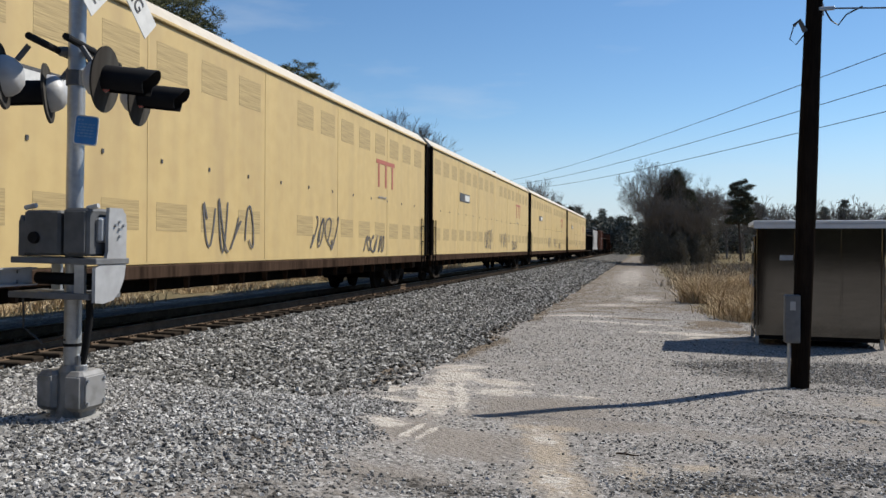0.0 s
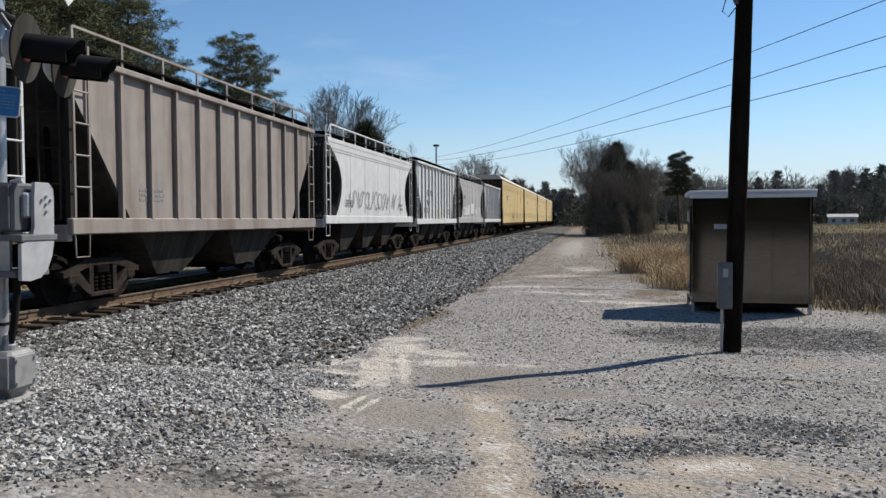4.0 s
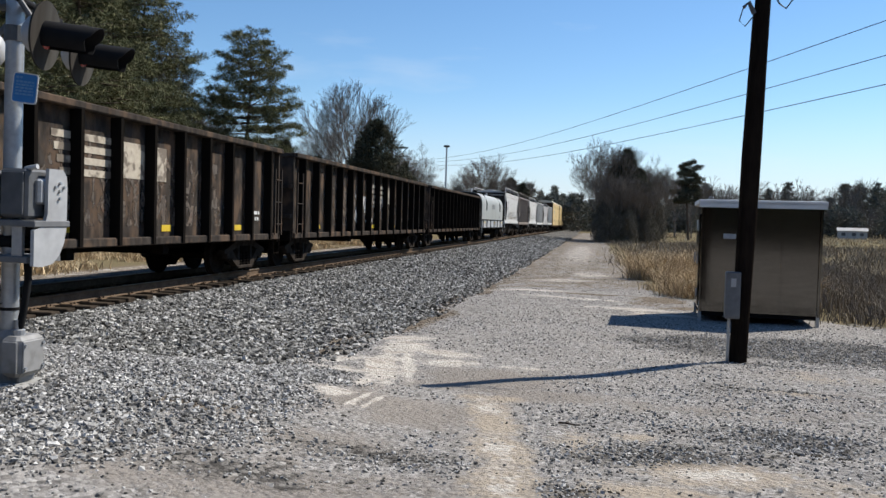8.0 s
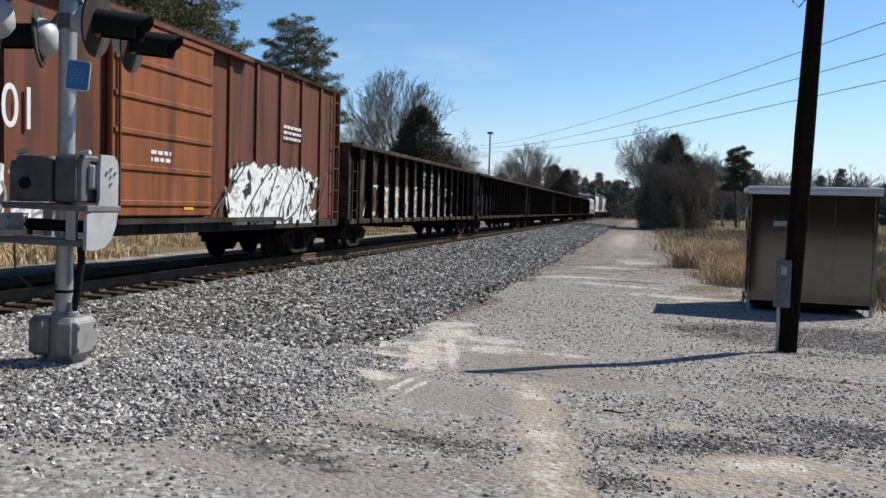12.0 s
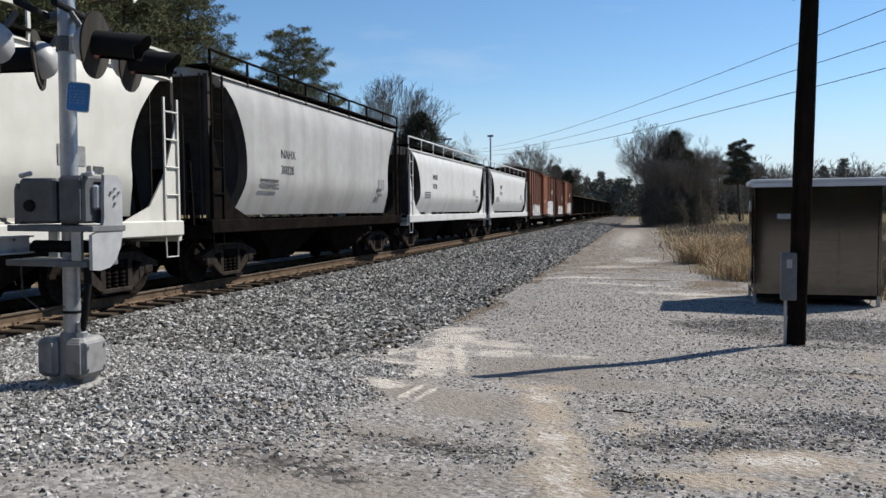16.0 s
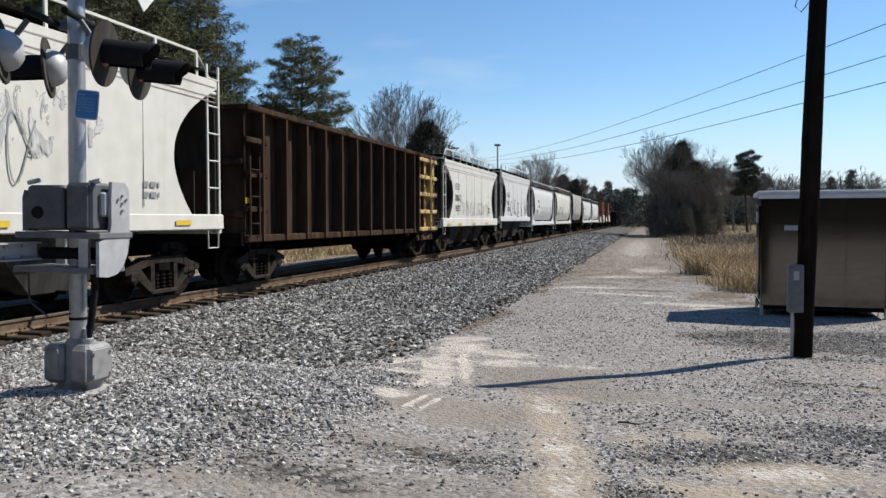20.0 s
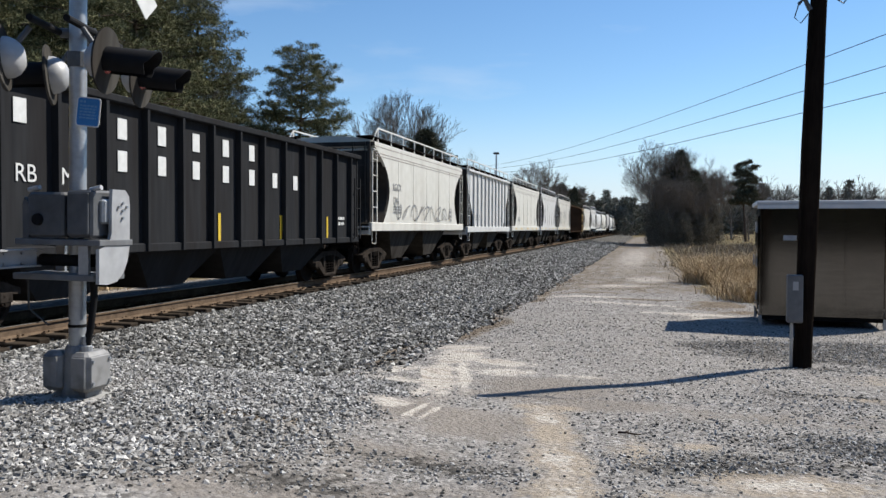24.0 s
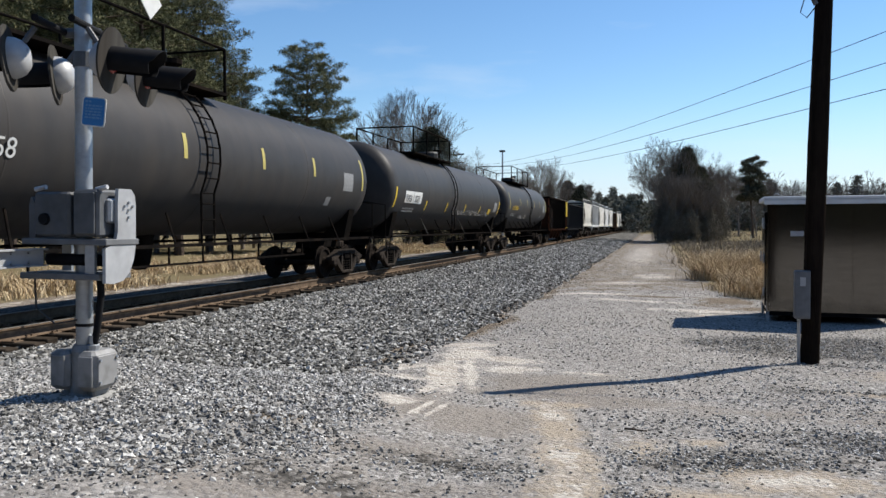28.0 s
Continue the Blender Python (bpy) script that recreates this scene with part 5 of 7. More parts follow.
# ---- open cars ----
def gondola(length, label, paint, top=3.25, floor=0.85, ribs=13, rim=None, mark=None, yellow=(), ends=None, hopper=False, inner=None, logo=0, hw=1.56, deep=0.24, wide=0.085, ends_wide=1.4):
    car = thing("gondola", label, "gondola car", group=GROUP)
    half = length / 2 - 0.5
    rim = rim or paint
    th = 0.06
    for sx in (-1, 1):
        part("side_wall", Geo().box(sx * (hw - deep), 0, (top + floor) / 2, th, 2 * half - 0.04, top - floor), paint, car)
        part("top_chord", Geo().box(sx * (hw - 0.12), 0, top - 0.06, 0.27, 2 * half, 0.13, bevel=0.02), rim, car)
        part("bottom_chord", Geo().box(sx * (hw - deep / 2 - 0.02), 0, floor + 0.06, deep - 0.04, 2 * half - 0.1, 0.16, bevel=0.02), paint, car)
    for s in (-1, 1):
        part("end_wall", Geo().box(0, s * (half - 0.04), (top + floor) / 2, 2 * hw - 0.2, th, top - floor), paint, car)
        part("end_chord", Geo().box(0, s * (half - 0.04), top - 0.06, 2 * hw - 0.1, 0.16, 0.12, bevel=0.02), rim, car)
        for z in (floor + 0.6, (floor + top) / 2 + 0.25):
            part("end_rib", Geo().box(0, s * (half + 0.02), z, 2 * hw - 0.25, 0.10, 0.14, bevel=0.02), paint, car)
        part("end_beam", Geo().box(0, s * (half + 0.02), floor + 0.05, 2.9, 0.2, 0.3, bevel=0.02), under_black, car)
        ladder(car, 5, rim, hw + 0.0, s * (half - 0.3), floor + 0.1)
        stirrup(car, under_black, hw - 0.05, s * (half - 0.3), floor)
    part("floor", Geo().box(0, 0, floor + 0.03, 2 * hw - 0.28, 2 * half - 0.1, 0.06), inner or under_black, car)
    rib = Geo().prism([(-wide / 2, floor), (wide / 2, floor), (wide / 2, top - 0.12), (-wide / 2, top - 0.12)], "x", 0.01 - deep, 0.0)
    rib_paint = rib_black if paint is black_car else rim
    rib = rib.mesh("rib", rib_paint)
    edge = 0.75
    for k in range(ribs):
        y = (k - (ribs - 1) / 2) * 2 * (half - edge) / (ribs - 1)
        for sx in (-1, 1):
            part("rib", rib, rib_paint, car, at=pose(sx * hw, y, 0, 0, 0, 0 if sx > 0 else 180))
    part("centre_sill", Geo().box(0, 0, 0.80, 0.4, 2 * half, 0.3), under_black, car)
    if hopper:
        n = 4
        for k in range(n):
            cy = (k - (n - 1) / 2) * (2 * half - 4.4) / n
            sp = (2 * half - 4.4) / n
            lo = [(x, y + cy, z) for x, y, z in rect(1.0, sp * 0.2, 0.35)]
            hi = [(x, y + cy, z) for x, y, z in rect(1.35, sp * 0.5, floor + 0.02)]
            part("hopper_pocket", Geo().rings([lo, hi]), paint, car)
    else:
        for y in (-half * 0.35, 0, half * 0.35):
            part("cross_bearer", Geo().box(0, y, floor - 0.1, 2.7, 0.2, 0.25), under_black, car)
    for y, z in yellow:
        plate(car, "reflector", yellow_mark, hw - deep + 0.037, y, z, 0.36, 0.13, "yellow reflective strip")
    if ends:
        # the yellow bay at the leading end, with its cross pieces
        wide_bay = ends_wide
        yc = half - 0.10 - wide_bay / 2
        if rim is old_rust:
            part("end_panel", Geo().box(hw - 0.13, yc, (top + floor) / 2, 0.05, wide_bay, top - floor - 0.22), ends, car, "faded yellow painted end panel")
            part("rust_blotch", Geo().box(hw - 0.103, yc, (top + floor) / 2, 0.002, wide_bay * 1.3, (top - floor) * 1.2), spray_dark, car, "dark rust eating through the yellow paint")
            for z in np.linspace(floor + 0.12, top - 0.22, 5):
                part("end_brace", Geo().box(hw - 0.04, yc, float(z), 0.14, wide_bay, 0.15, bevel=0.02), ends, car)
            for y in (yc - wide_bay / 2, yc + wide_bay * 0.12):
                part("end_stanchion", Geo().box(hw - 0.03, y, (top + floor) / 2, 0.18, 0.12, top - floor - 0.1, bevel=0.02), rim if y < yc else ends, car)
        else:
            part("end_panel", Geo().box(hw - 0.05, yc, floor + 1.95, 0.10, wide_bay, top - floor - 1.35), ends, car, "bright yellow painted end panel")
            part("lower_panel", Geo().box(hw - 0.07, yc, floor + 0.65, 0.08, wide_bay, 1.2), paint, car)
            part("end_strip", Geo().box(hw - 0.025, yc, floor + 0.2, 0.012, wide_bay * 0.8, 0.14), ends, car)
        for z in np.linspace(floor + 0.7, top - 0.75, 3):
            part("end_brace", Geo().box(hw - 0.10, -half + 0.5, float(z), 0.14, 1.0, 0.13, bevel=0.02), rim, car)
    x = hw - deep + 0.035
    if paint is black_car:
        part("rust_stain", Geo().box(x + 0.0005, 0, (top + floor) / 2 + 0.1, 0.001, 2 * half - 0.5, (top - floor) * 0.8), spray_rust, car, "rust stains on the side")
    if logo:
        for k in range(4):
            plate(car, "logo_bar", logo_cream, x + 0.004, 0.35 + 0.03 * k, top - logo - k * 0.20, 1.75 - 0.08 * k, 0.12)
        for dy, w in ((1.80, 0.72), (2.78, 0.36)):
            plate(car, "logo_block", logo_cream, x + 0.004, dy, top - logo - 0.29, w, 0.66)
    if mark:
        for text, y, z, size in mark:
            lettering("reporting_mark", text, size, letter_cream, car, side(y, z, x + 0.010), 0.85)
    bars("stencil_text", 0.5, 0.3, 2, letter_white, car, side(half - 1.55, floor + 0.75, x), 8)
    running_gear(car, length, 1.9)
    return car


# ---- boxcars ----
def boxcar(length, label, paint, door_paint, top=4.55, floor=1.0, mark=""):
    car = thing("boxcar", label, "boxcar", group=GROUP)
    half, hw = length / 2 - 0.55, 1.56
    part("body", Geo().box(0, 0, (top + floor) / 2, 2 * hw - 0.1, 2 * half, top - floor, bevel=0.02), paint, car)
    part("roof", Geo().prism([(-hw - 0.02, top - 0.08), (hw + 0.02, top - 0.08), (hw + 0.02, top), (0.6, top + 0.16), (-0.6, top + 0.16), (-hw - 0.02, top)], "y", -half - 0.03, half + 0.03), old_rust, car, "weathered ribbed roof")
    rib = Geo().prism([(-0.06, floor), (0.06, floor), (0.06, top - 0.1), (-0.06, top - 0.1)], "x", -0.06, 0.0).mesh("rib", paint)
    door_w = 3.1
    for sx in (-1, 1):
        for k in range(15):
            y = (k - 7) * (2 * half - 0.2) / 14
            if abs(y) > door_w / 2 + 0.1:
                part("rib", rib, paint, car, at=pose(sx * (hw + 0.005), y, 0, 0, 0, 0 if sx > 0 else 180))
        door = part("door", Geo().box(sx * (hw + 0.04), 0, (top + floor) / 2, 0.10, door_w, top - floor - 0.25, bevel=0.02), door_paint, car, "orange-red sliding door")
        for k in range(6):
            part("door_rib", Geo().box(sx * (hw + 0.10), 0, floor + 0.35 + k * (top - floor - 0.6) / 5, 0.05, door_w - 0.1, 0.10, bevel=0.02), door_paint, door)
        part("door_bar", Geo().tube([(sx * (hw + 0.13), -door_w / 2 + 0.15, floor + 0.2), (sx * (hw + 0.13), -door_w / 2 + 0.15, top - 0.3)], 0.025, 8), paint, door)
        part("door_track", Geo().box(sx * (hw + 0.08), door_w * 0.5, floor + 0.04, 0.14, door_w * 2, 0.09), shade_grime, car)
        part("upper_track", Geo().box(sx * (hw + 0.08), 0, top - 0.12, 0.14, door_w * 2, 0.08), paint, car)
        part("side_sill", Geo().box(sx * (hw - 0.03), 0, floor - 0.10, 0.08, 2 * half, 0.20, bevel=0.02), shade_grime, car)
        for k in range(12):
            part("sill_bracket", Geo().box(sx * (hw + 0.02), (k - 5.5) * half * 0.15, floor - 0.07, 0.10, 0.06, 0.16, bevel=0.01), shade_grime, car)
    for s in (-1, 1):
        for k in range(5):
            part("end_rib", Geo().box(0, s * (half + 0.03), floor + 0.5 + k * 0.65, 2.8, 0.09, 0.2, bevel=0.03), paint, car)
        ladder(car, 10 if s > 0 else 5, paint, hw + 0.03, s * (half - 0.3), floor - 0.1)
        stirrup(car, under_black, hw, s * (half - 0.3), floor - 0.1)
    part("centre_sill", Geo().box(0, 0, 0.85, 0.4, 2 * half, 0.3), under_black, car)
    if mark:
        lettering("reporting_mark", mark, 0.85, letter_white, car, side(-3.75, 2.35, hw + 0.004), 0.8)
    bars("stencil_text", 1.0, 0.4, 3, letter_white, car, side(half - 3.6, 3.3, hw + 0.004), 5)
    bars("data_block", 0.6, 0.25, 2, letter_white, car, side(-0.5, 2.3, hw + 0.10), 6)
    plate(car, "reflector", yellow_mark, hw + 0.10, 0.7, floor + 0.30, 0.32, 0.12, "yellow reflective strip")
    running_gear(car, length, 2.2)
    return car


# ---- enclosed car carriers ----
def autorack(length, label):
    car = thing("car_carrier", label, "car carrier", group=GROUP)
    half, hw, floor, top = length / 2 - 0.35, 1.60, 1.12, 5.45
    part("body", Geo().box(0, 0, (floor + top) / 2, 2 * hw - 0.06, 2 * half - 0.16, top - floor, bevel=0.02), tan_paint, car)
    part("roof", Geo().prism([(-hw, top - 0.06), (hw, top - 0.06), (hw, top), (hw - 0.32, top + 0.34), (0.8, top + 0.42), (-0.8, top + 0.42), (-hw + 0.32, top + 0.34), (-hw, top)], "y", -half + 0.06, half - 0.06), roof_zinc, car, "pale corrugated roof")
    part("eave_rail", Geo().box(hw - 0.02, 0, top - 0.02, 0.09, 2 * half - 0.1, 0.08, bevel=0.02).box(-hw + 0.02, 0, top - 0.02, 0.09, 2 * half - 0.1, 0.08, bevel=0.02), tan_paint, car)
    n = 18
    w = (2 * half - 0.8) / n
    up = Geo().box(0, 0, 0, 0.007, w * 0.66, 0.62).mesh("perforated_panel", tan_screen)
    low = Geo().box(0, 0, 0, 0.007, w * 0.66, 0.50).mesh("perforated_panel", tan_screen)
    seam = Geo().box(0, 0, 0, 0.008, 0.04, top - floor - 0.1).mesh("panel_seam", tan_paint)
    for k in range(n):
        y = -half + 0.4 + (k + 0.5) * w
        if k != 9:
            part("perforated_panel", up, tan_screen, car, at=pose(hw - 0.0305, y, top - 0.72))
            part("perforated_panel", low, tan_screen, car, at=pose(hw - 0.0305, y, floor + 0.85))
        if k % 3 == 0:
            part("panel_seam", seam, tan_paint, car, at=pose(hw - 0.028, y - w / 2, (top + floor) / 2))
    # flat car below
    for sx in (-1, 1):
        part("side_sill", Geo().box(sx * (hw - 0.06), 0, floor - 0.12, 0.12, 2 * half, 0.24, bevel=0.02), old_rust, car)
        stakes = Geo()
        for k in range(24):
            y = -half + 1.0 + k * (2 * half - 2.0) / 23
            stakes.prism([(y - 0.06, floor - 0.2), (y + 0.06, floor - 0.2), (y + 0.02, floor - 0.48), (y - 0.02, floor - 0.48)], "x", sx * (hw - 0.3) - 0.05, sx * (hw - 0.3) + 0.05)
        part("deck_stakes", stakes, old_rust, car, kind="stuff")
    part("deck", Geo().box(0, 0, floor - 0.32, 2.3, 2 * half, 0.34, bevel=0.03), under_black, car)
    for s in (-1, 1):
        part("end_door", Geo().box(0, s * (half - 0.05), (floor + top) / 2, 2 * hw - 0.2, 0.10, top - floor - 0.05, bevel=0.01), old_rust, car, "rusty brown end doors")
        for x in (-1.2, -0.4, 0.4, 1.2):
            part("door_bar", Geo().tube([(x, s * (half + 0.02), floor + 0.1), (x, s * (half + 0.02), top - 0.1)], 0.03, 6), under_black, car)
        part("corner_post", Geo().box(hw - 0.02, s * (half - 0.09), (floor + top) / 2, 0.12, 0.16, top - floor, bevel=0.02), under_black, car)
        ladder(car, 5, under_black, hw + 0.02, s * (half - 0.5), floor - 0.35)
        stirrup(car, under_black, hw - 0.02, s * (half - 0.5), floor - 0.25)
    plate(car, "name_board", letter_black, hw - 0.012, -half + 6.2, 3.75, 2.1, 0.38, "dark framed name board")
    plate(car, "board_face", letter_white, hw - 0.008, -half + 6.7, 3.75, 0.95, 0.27)
    part("logo_bar", Geo().box(hw - 0.024, half - 4.95, 4.18, 0.008, 1.9, 0.13), letter_red, car)
    for y in (-0.70, 0.0, 0.70):
        part("logo_bar", Geo().box(hw - 0.024, half - 4.95 + y, 3.74, 0.008, 0.15, 0.74), letter_red, car)
    bars("stencil_text", 0.8, 0.12, 1, letter_gray, car, side(half - 5.7, 3.1, hw - 0.01), 2)
    holes = Geo()
    for k in range(16):
        y = -half + 1.6 + k * (2 * half - 3.2) / 15
        holes.box(hw - 0.02, y, 2.95, 0.012, 0.05, 0.07)
    part("tie_holes", holes, letter_black, car, kind="stuff")
    spray(car, int(length * 10), -half + 11, -half + 13, floor + 0.2, floor + 1.3, spray_black, hw - 0.022, 4, 0.05)
    spray(car, int(length * 10) + 2, -half + 16, -half + 18, floor + 0.2, floor + 1.2, spray_black, hw - 0.022, 4, 0.05)
    spray(car, int(length * 10) + 1, -half + 20, -half + 22, floor + 0.15, floor + 0.7, spray_black, hw - 0.022, 6, 0.06)
    running_gear(car, length, 3.0)
    return car


# ---- covered coil car ----
def coil_car(length, label):
    car = thing("coil_car", label, "coil car", group=GROUP)
    half, hw, sill = length / 2 - 0.55, 1.53, 1.62
    hood = []
    for k in range(13):
        a = math.pi * k / 12
        hood.append(((hw - 0.05) * (abs(math.cos(a)) ** 0.55) * (1 if math.cos(a) > 0 else -1), 2.75 + 0.95 * math.sin(a) ** 0.8))
    hood = [(hw - 0.05, sill)] + hood + [(-hw + 0.05, sill)]
    h = part("hood", Geo().prism(hood, "y", -half + 0.25, half - 0.25), pale_hood, car, "pale gray rounded steel hood", smooth=True)
    for y in (-half + 2.6, half - 2.6):
        part("lifting_bar", Geo().tube([(hw - 0.03, y, 2.35), (hw - 0.03, y, 2.9), (hw - 0.35, y, 3.62), (0.3, y, 3.85)], 0.05, 8), under_black, h)
        part("lifting_eye", Geo().tube([(0.3, y - 0.2, 3.7), (0.3, y - 0.12, 4.0), (0.3, y + 0.12, 4.0), (0.3, y + 0.2, 3.7)], 0.04, 8), letter_white, h)
    for s in (-1, 1):
        y = s * (half - 0.235)
        # thin dark plate over the hood end, its shade put into the colour
        part("hood_end", Geo().prism([(a * 0.975, b if b < 2 else b - 0.03) for a, b in hood], "y", y - 0.03, y + 0.03), shade_grime, h, "grimy hood end darkened for shade")
    for sx in (-1, 1):
        part("side_beam", Geo().box(sx * (hw - 0.04), 0, 1.28, 0.10, 2 * half, 0.62, bevel=0.02), silver_paint, car, "pale side beam with posts")
        for k in range(7):
            part("post", Geo().box(sx * (hw + 0.02), (k - 3) * (2 * half - 0.8) / 6, 1.26, 0.07, 0.16, 0.62, bevel=0.01), under_black, car)
        part("top_strip", Geo().box(sx * (hw + 0.01), 0, 1.60, 0.08, 2 * half, 0.06), under_black, car)
        part("bottom_strip", Geo().box(sx * (hw + 0.01), 0, 0.98, 0.08, 2 * half, 0.06), under_black, car)
    for y in (-half + 1.4, half - 1.3, 0.3):
        plate(car, "reflector", yellow_mark, hw + 0.016, y, 1.40, 0.55, 0.10, "amber reflective strip")
        plate(car, "data_panel", letter_black, hw + 0.016, y + 0.7, 1.3, 0.28, 0.34)
    for k in range(4):
        plate(car, "logo_bar", letter_gray, hw - 0.03, -0.2, 2.55 + k * 0.10, 1.1, 0.05)
    plate(car, "logo_bar", letter_gray, hw - 0.03, 0.75, 2.7, 0.45, 0.36)
    bars("stencil_text", 0.9, 0.2, 2, letter_gray, car, side(half - 3.2, 1.98, hw - 0.035), 4)
    part("centre_sill", Geo().box(0, 0, 0.92, 1.3, 2 * half, 0.4, bevel=0.03), under_black, car)
    for s in (-1, 1):
        part("end_platform", Geo().box(0, s * (half + 0.05), 1.05, 2.8, 0.5, 0.08), under_black, car)
        part("end_rail", Geo().tube([(1.4, s * (half + 0.2), 1.05), (1.4, s * (half + 0.25), 2.1), (1.0, s * (half + 0.25), 2.25), (-1.0, s * (half + 0.25), 2.25), (-1.4, s * (half + 0.25), 2.1), (-1.4, s * (half + 0.2), 1.05)], 0.02, 8), pale_hood, car)
        stirrup(car, pale_hood, hw - 0.02, s * (half - 0.1), 1.0)
    running_gear(car, length)
    return car


# ---- tank cars ----
def tank_car(length, label, radius=1.52, mid=2.80, mark=None, boards=False, dots=(-3.9, -1.1, 1.95, 4.6)):
    car = thing("tank_car", label, "tank car", group=GROUP)
    half = length / 2 - 0.8
    prof = [(-half, 0.03)]
    dome = 0.6
    for k in range(1, 8):
        a = math.pi / 2 * k / 7
        prof.append((-half + dome - dome * math.cos(a), radius * math.sin(a)))
    prof += [(p, radius) for p in np.linspace(-half + dome + 0.4, half - dome - 0.4, 9)]
    for k in range(7, 0, -1):
        a = math.pi / 2 * k / 7
        prof.append((half - dome + dome * math.cos(a), radius * math.sin(a)))
    prof.append((half, 0.03))
    part("tank", Geo().lathe(prof, "y", 48, 0, 0, mid), tank_black, car, smooth=True)
    for y in (-half * 0.52, half * 0.02, half * 0.5):
        part("weld_band", Geo().lathe([(y - 0.02, radius + 0.001), (y, radius + 0.006), (y + 0.02, radius + 0.001)], "y", 48, 0, 0, mid), tank_black, car, smooth=True)
    for s in (-1, 1):
        y = s * (length / 2 - 2.0)
        part("saddle", Geo().prism([(-1.1, 1.05), (1.1, 1.05), (1.30, mid - 0.85), (1.1, mid - 1.05), (0.5, mid - radius), (-0.5, mid - radius), (-1.1, mid - 1.05), (-1.30, mid - 0.85)], "y", y - 0.2, y + 0.2), under_black, car)
        part("stub_sill", Geo().box(0, s * (length / 2 - 1.5), 0.98, 0.45, 2.2, 0.32, bevel=0.02), under_black, car)
        part("end_platform", Geo().box(0, s * (length / 2 - 0.72), 1.10, 2.9, 0.35, 0.06), under_black, car)
        part("end_rail", Geo().tube([(1.42, s * (length / 2 - 0.62), 1.1), (1.42, s * (length / 2 - 0.62), 2.15), (0.8, s * (length / 2 - 0.62), 2.25), (-0.8, s * (length / 2 - 0.62), 2.25), (-1.42, s * (length / 2 - 0.62), 2.15), (-1.42, s * (length / 2 - 0.62), 1.1)], 0.02, 8), under_black, car)
        stirrup(car, under_black, 1.45, s * (length / 2 - 0.8), 1.1)
    # side walkways and grab irons
    for sx in (-1, 1):
        low = Geo().box(sx * 1.46, 0, 1.12, 0.05, length - 2.2, 0.06)
        part("side_rail", low, under_black, car)
        for k in range(8):
            y = (k - 3.5) * (length - 5) / 8
            part("rail_strut", Geo().tube([(sx * 1.46, y, 1.12), (sx * 1.05, y + 0.3, mid - 1.05)], 0.022, 6), pocket_gray if boards and k % 3 == 1 else under_black, car)
    frame_ = Geo().box(1.42, 0, 0.78, 0.04, length * 0.45, 0.04)
    for k in range(9):
        frame_.box(1.42, (k - 4) * length * 0.055, 0.94, 0.03, 0.03, 0.34)
    part("step_frame", frame_, under_black, car)
    part("bottom_valve", Geo().lathe([(0.62, 0.12), (0.7, 0.2), (0.9, 0.24), (mid - radius + 0.1, 0.3)], "z", 14), under_black, car, smooth=True)
    # top fittings, platform and railing
    part("manway", Geo().lathe([(mid + radius - 0.1, 0.5), (mid + radius + 0.35, 0.5), (mid + radius + 0.42, 0.44)], "z", 18), tank_black, car)
    part("valve", Geo().lathe([(mid + radius - 0.1, 0.12), (mid + radius + 0.45, 0.12), (mid + radius + 0.5, 0.2), (mid + radius + 0.6, 0.2)], "z", 12, 0.2, 0.9), under_black, car)
    y0, y1, high, lad_y = (-5.8, -0.4, 0.85, -1.2) if boards else (-5.1, 1.4, 0.85, 0.1)
    ym, yw = (y0 + y1) / 2, y1 - y0
    deck = part("platform", Geo().box(0.85, ym, mid + radius - 0.10, 0.65, yw, 0.06).box(-0.85, ym, mid + radius - 0.10, 0.65, yw, 0.06), under_black, car)
    for sx in (-1.12, 1.12):
        rl = Geo()
        rl.tube([(sx, y0, mid + radius + high), (sx, y1, mid + radius + high)], 0.028, 6)
        for y in np.linspace(y0, y1, 4):
            rl.tube([(sx, y, mid + radius - 0.2), (sx, y, mid + radius + high)], 0.032, 6)
        if sx > 0:
            for y in (y0, y1):
                rl.tube([(sx, y, mid + radius + high), (-sx, y, mid + radius + high)], 0.025, 6)
        part("platform_railing", rl, under_black, deck)
    lad = Geo()
    for dy in (-0.23, 0.23):
        pts = [(1.46 + 0.02, lad_y + dy, 1.1)]
        for k in range(10):
            a = radians(-25 + 95 * k / 9)
            pts.append(((radius + 0.11) * math.cos(a), lad_y + dy, mid + (radius + 0.11) * math.sin(a)))
        lad.tube(pts, 0.022, 6)
    for k in range(10):
        a = radians(-25 + 95 * k / 9)
        lad.tube([((radius + 0.11) * math.cos(a), lad_y - 0.23, mid + (radius + 0.11) * math.sin(a)), ((radius + 0.11) * math.cos(a), lad_y + 0.23, mid + (radius + 0.11) * math.sin(a))], 0.016, 6)
    for z in (1.3, 1.6, 1.9):
        lad.tube([(1.5, lad_y - 0.23, z), (1.5, lad_y + 0.23, z)], 0.016, 6)
    part("curved_ladder", lad, under_black, car)

    def on_tank(name, y, a, w, h, material, lift=0.006):
        """A thin patch bent to the tank's side."""
        g, loops = Geo(), []
        for k in range(7):
            b = radians(a) + h / radius * (k / 6 - 0.5)
            loops.append([((radius + lift) * math.cos(b), y - w / 2, mid + (radius + lift) * math.sin(b)), ((radius + lift) * math.cos(b), y + w / 2, mid + (radius + lift) * math.sin(b))])
        for q, p in zip(loops, loops[1:]):
            g.add([q[0], q[1], p[1], p[0]], [(0, 1, 2, 3)])
        part(name, g, material, car)

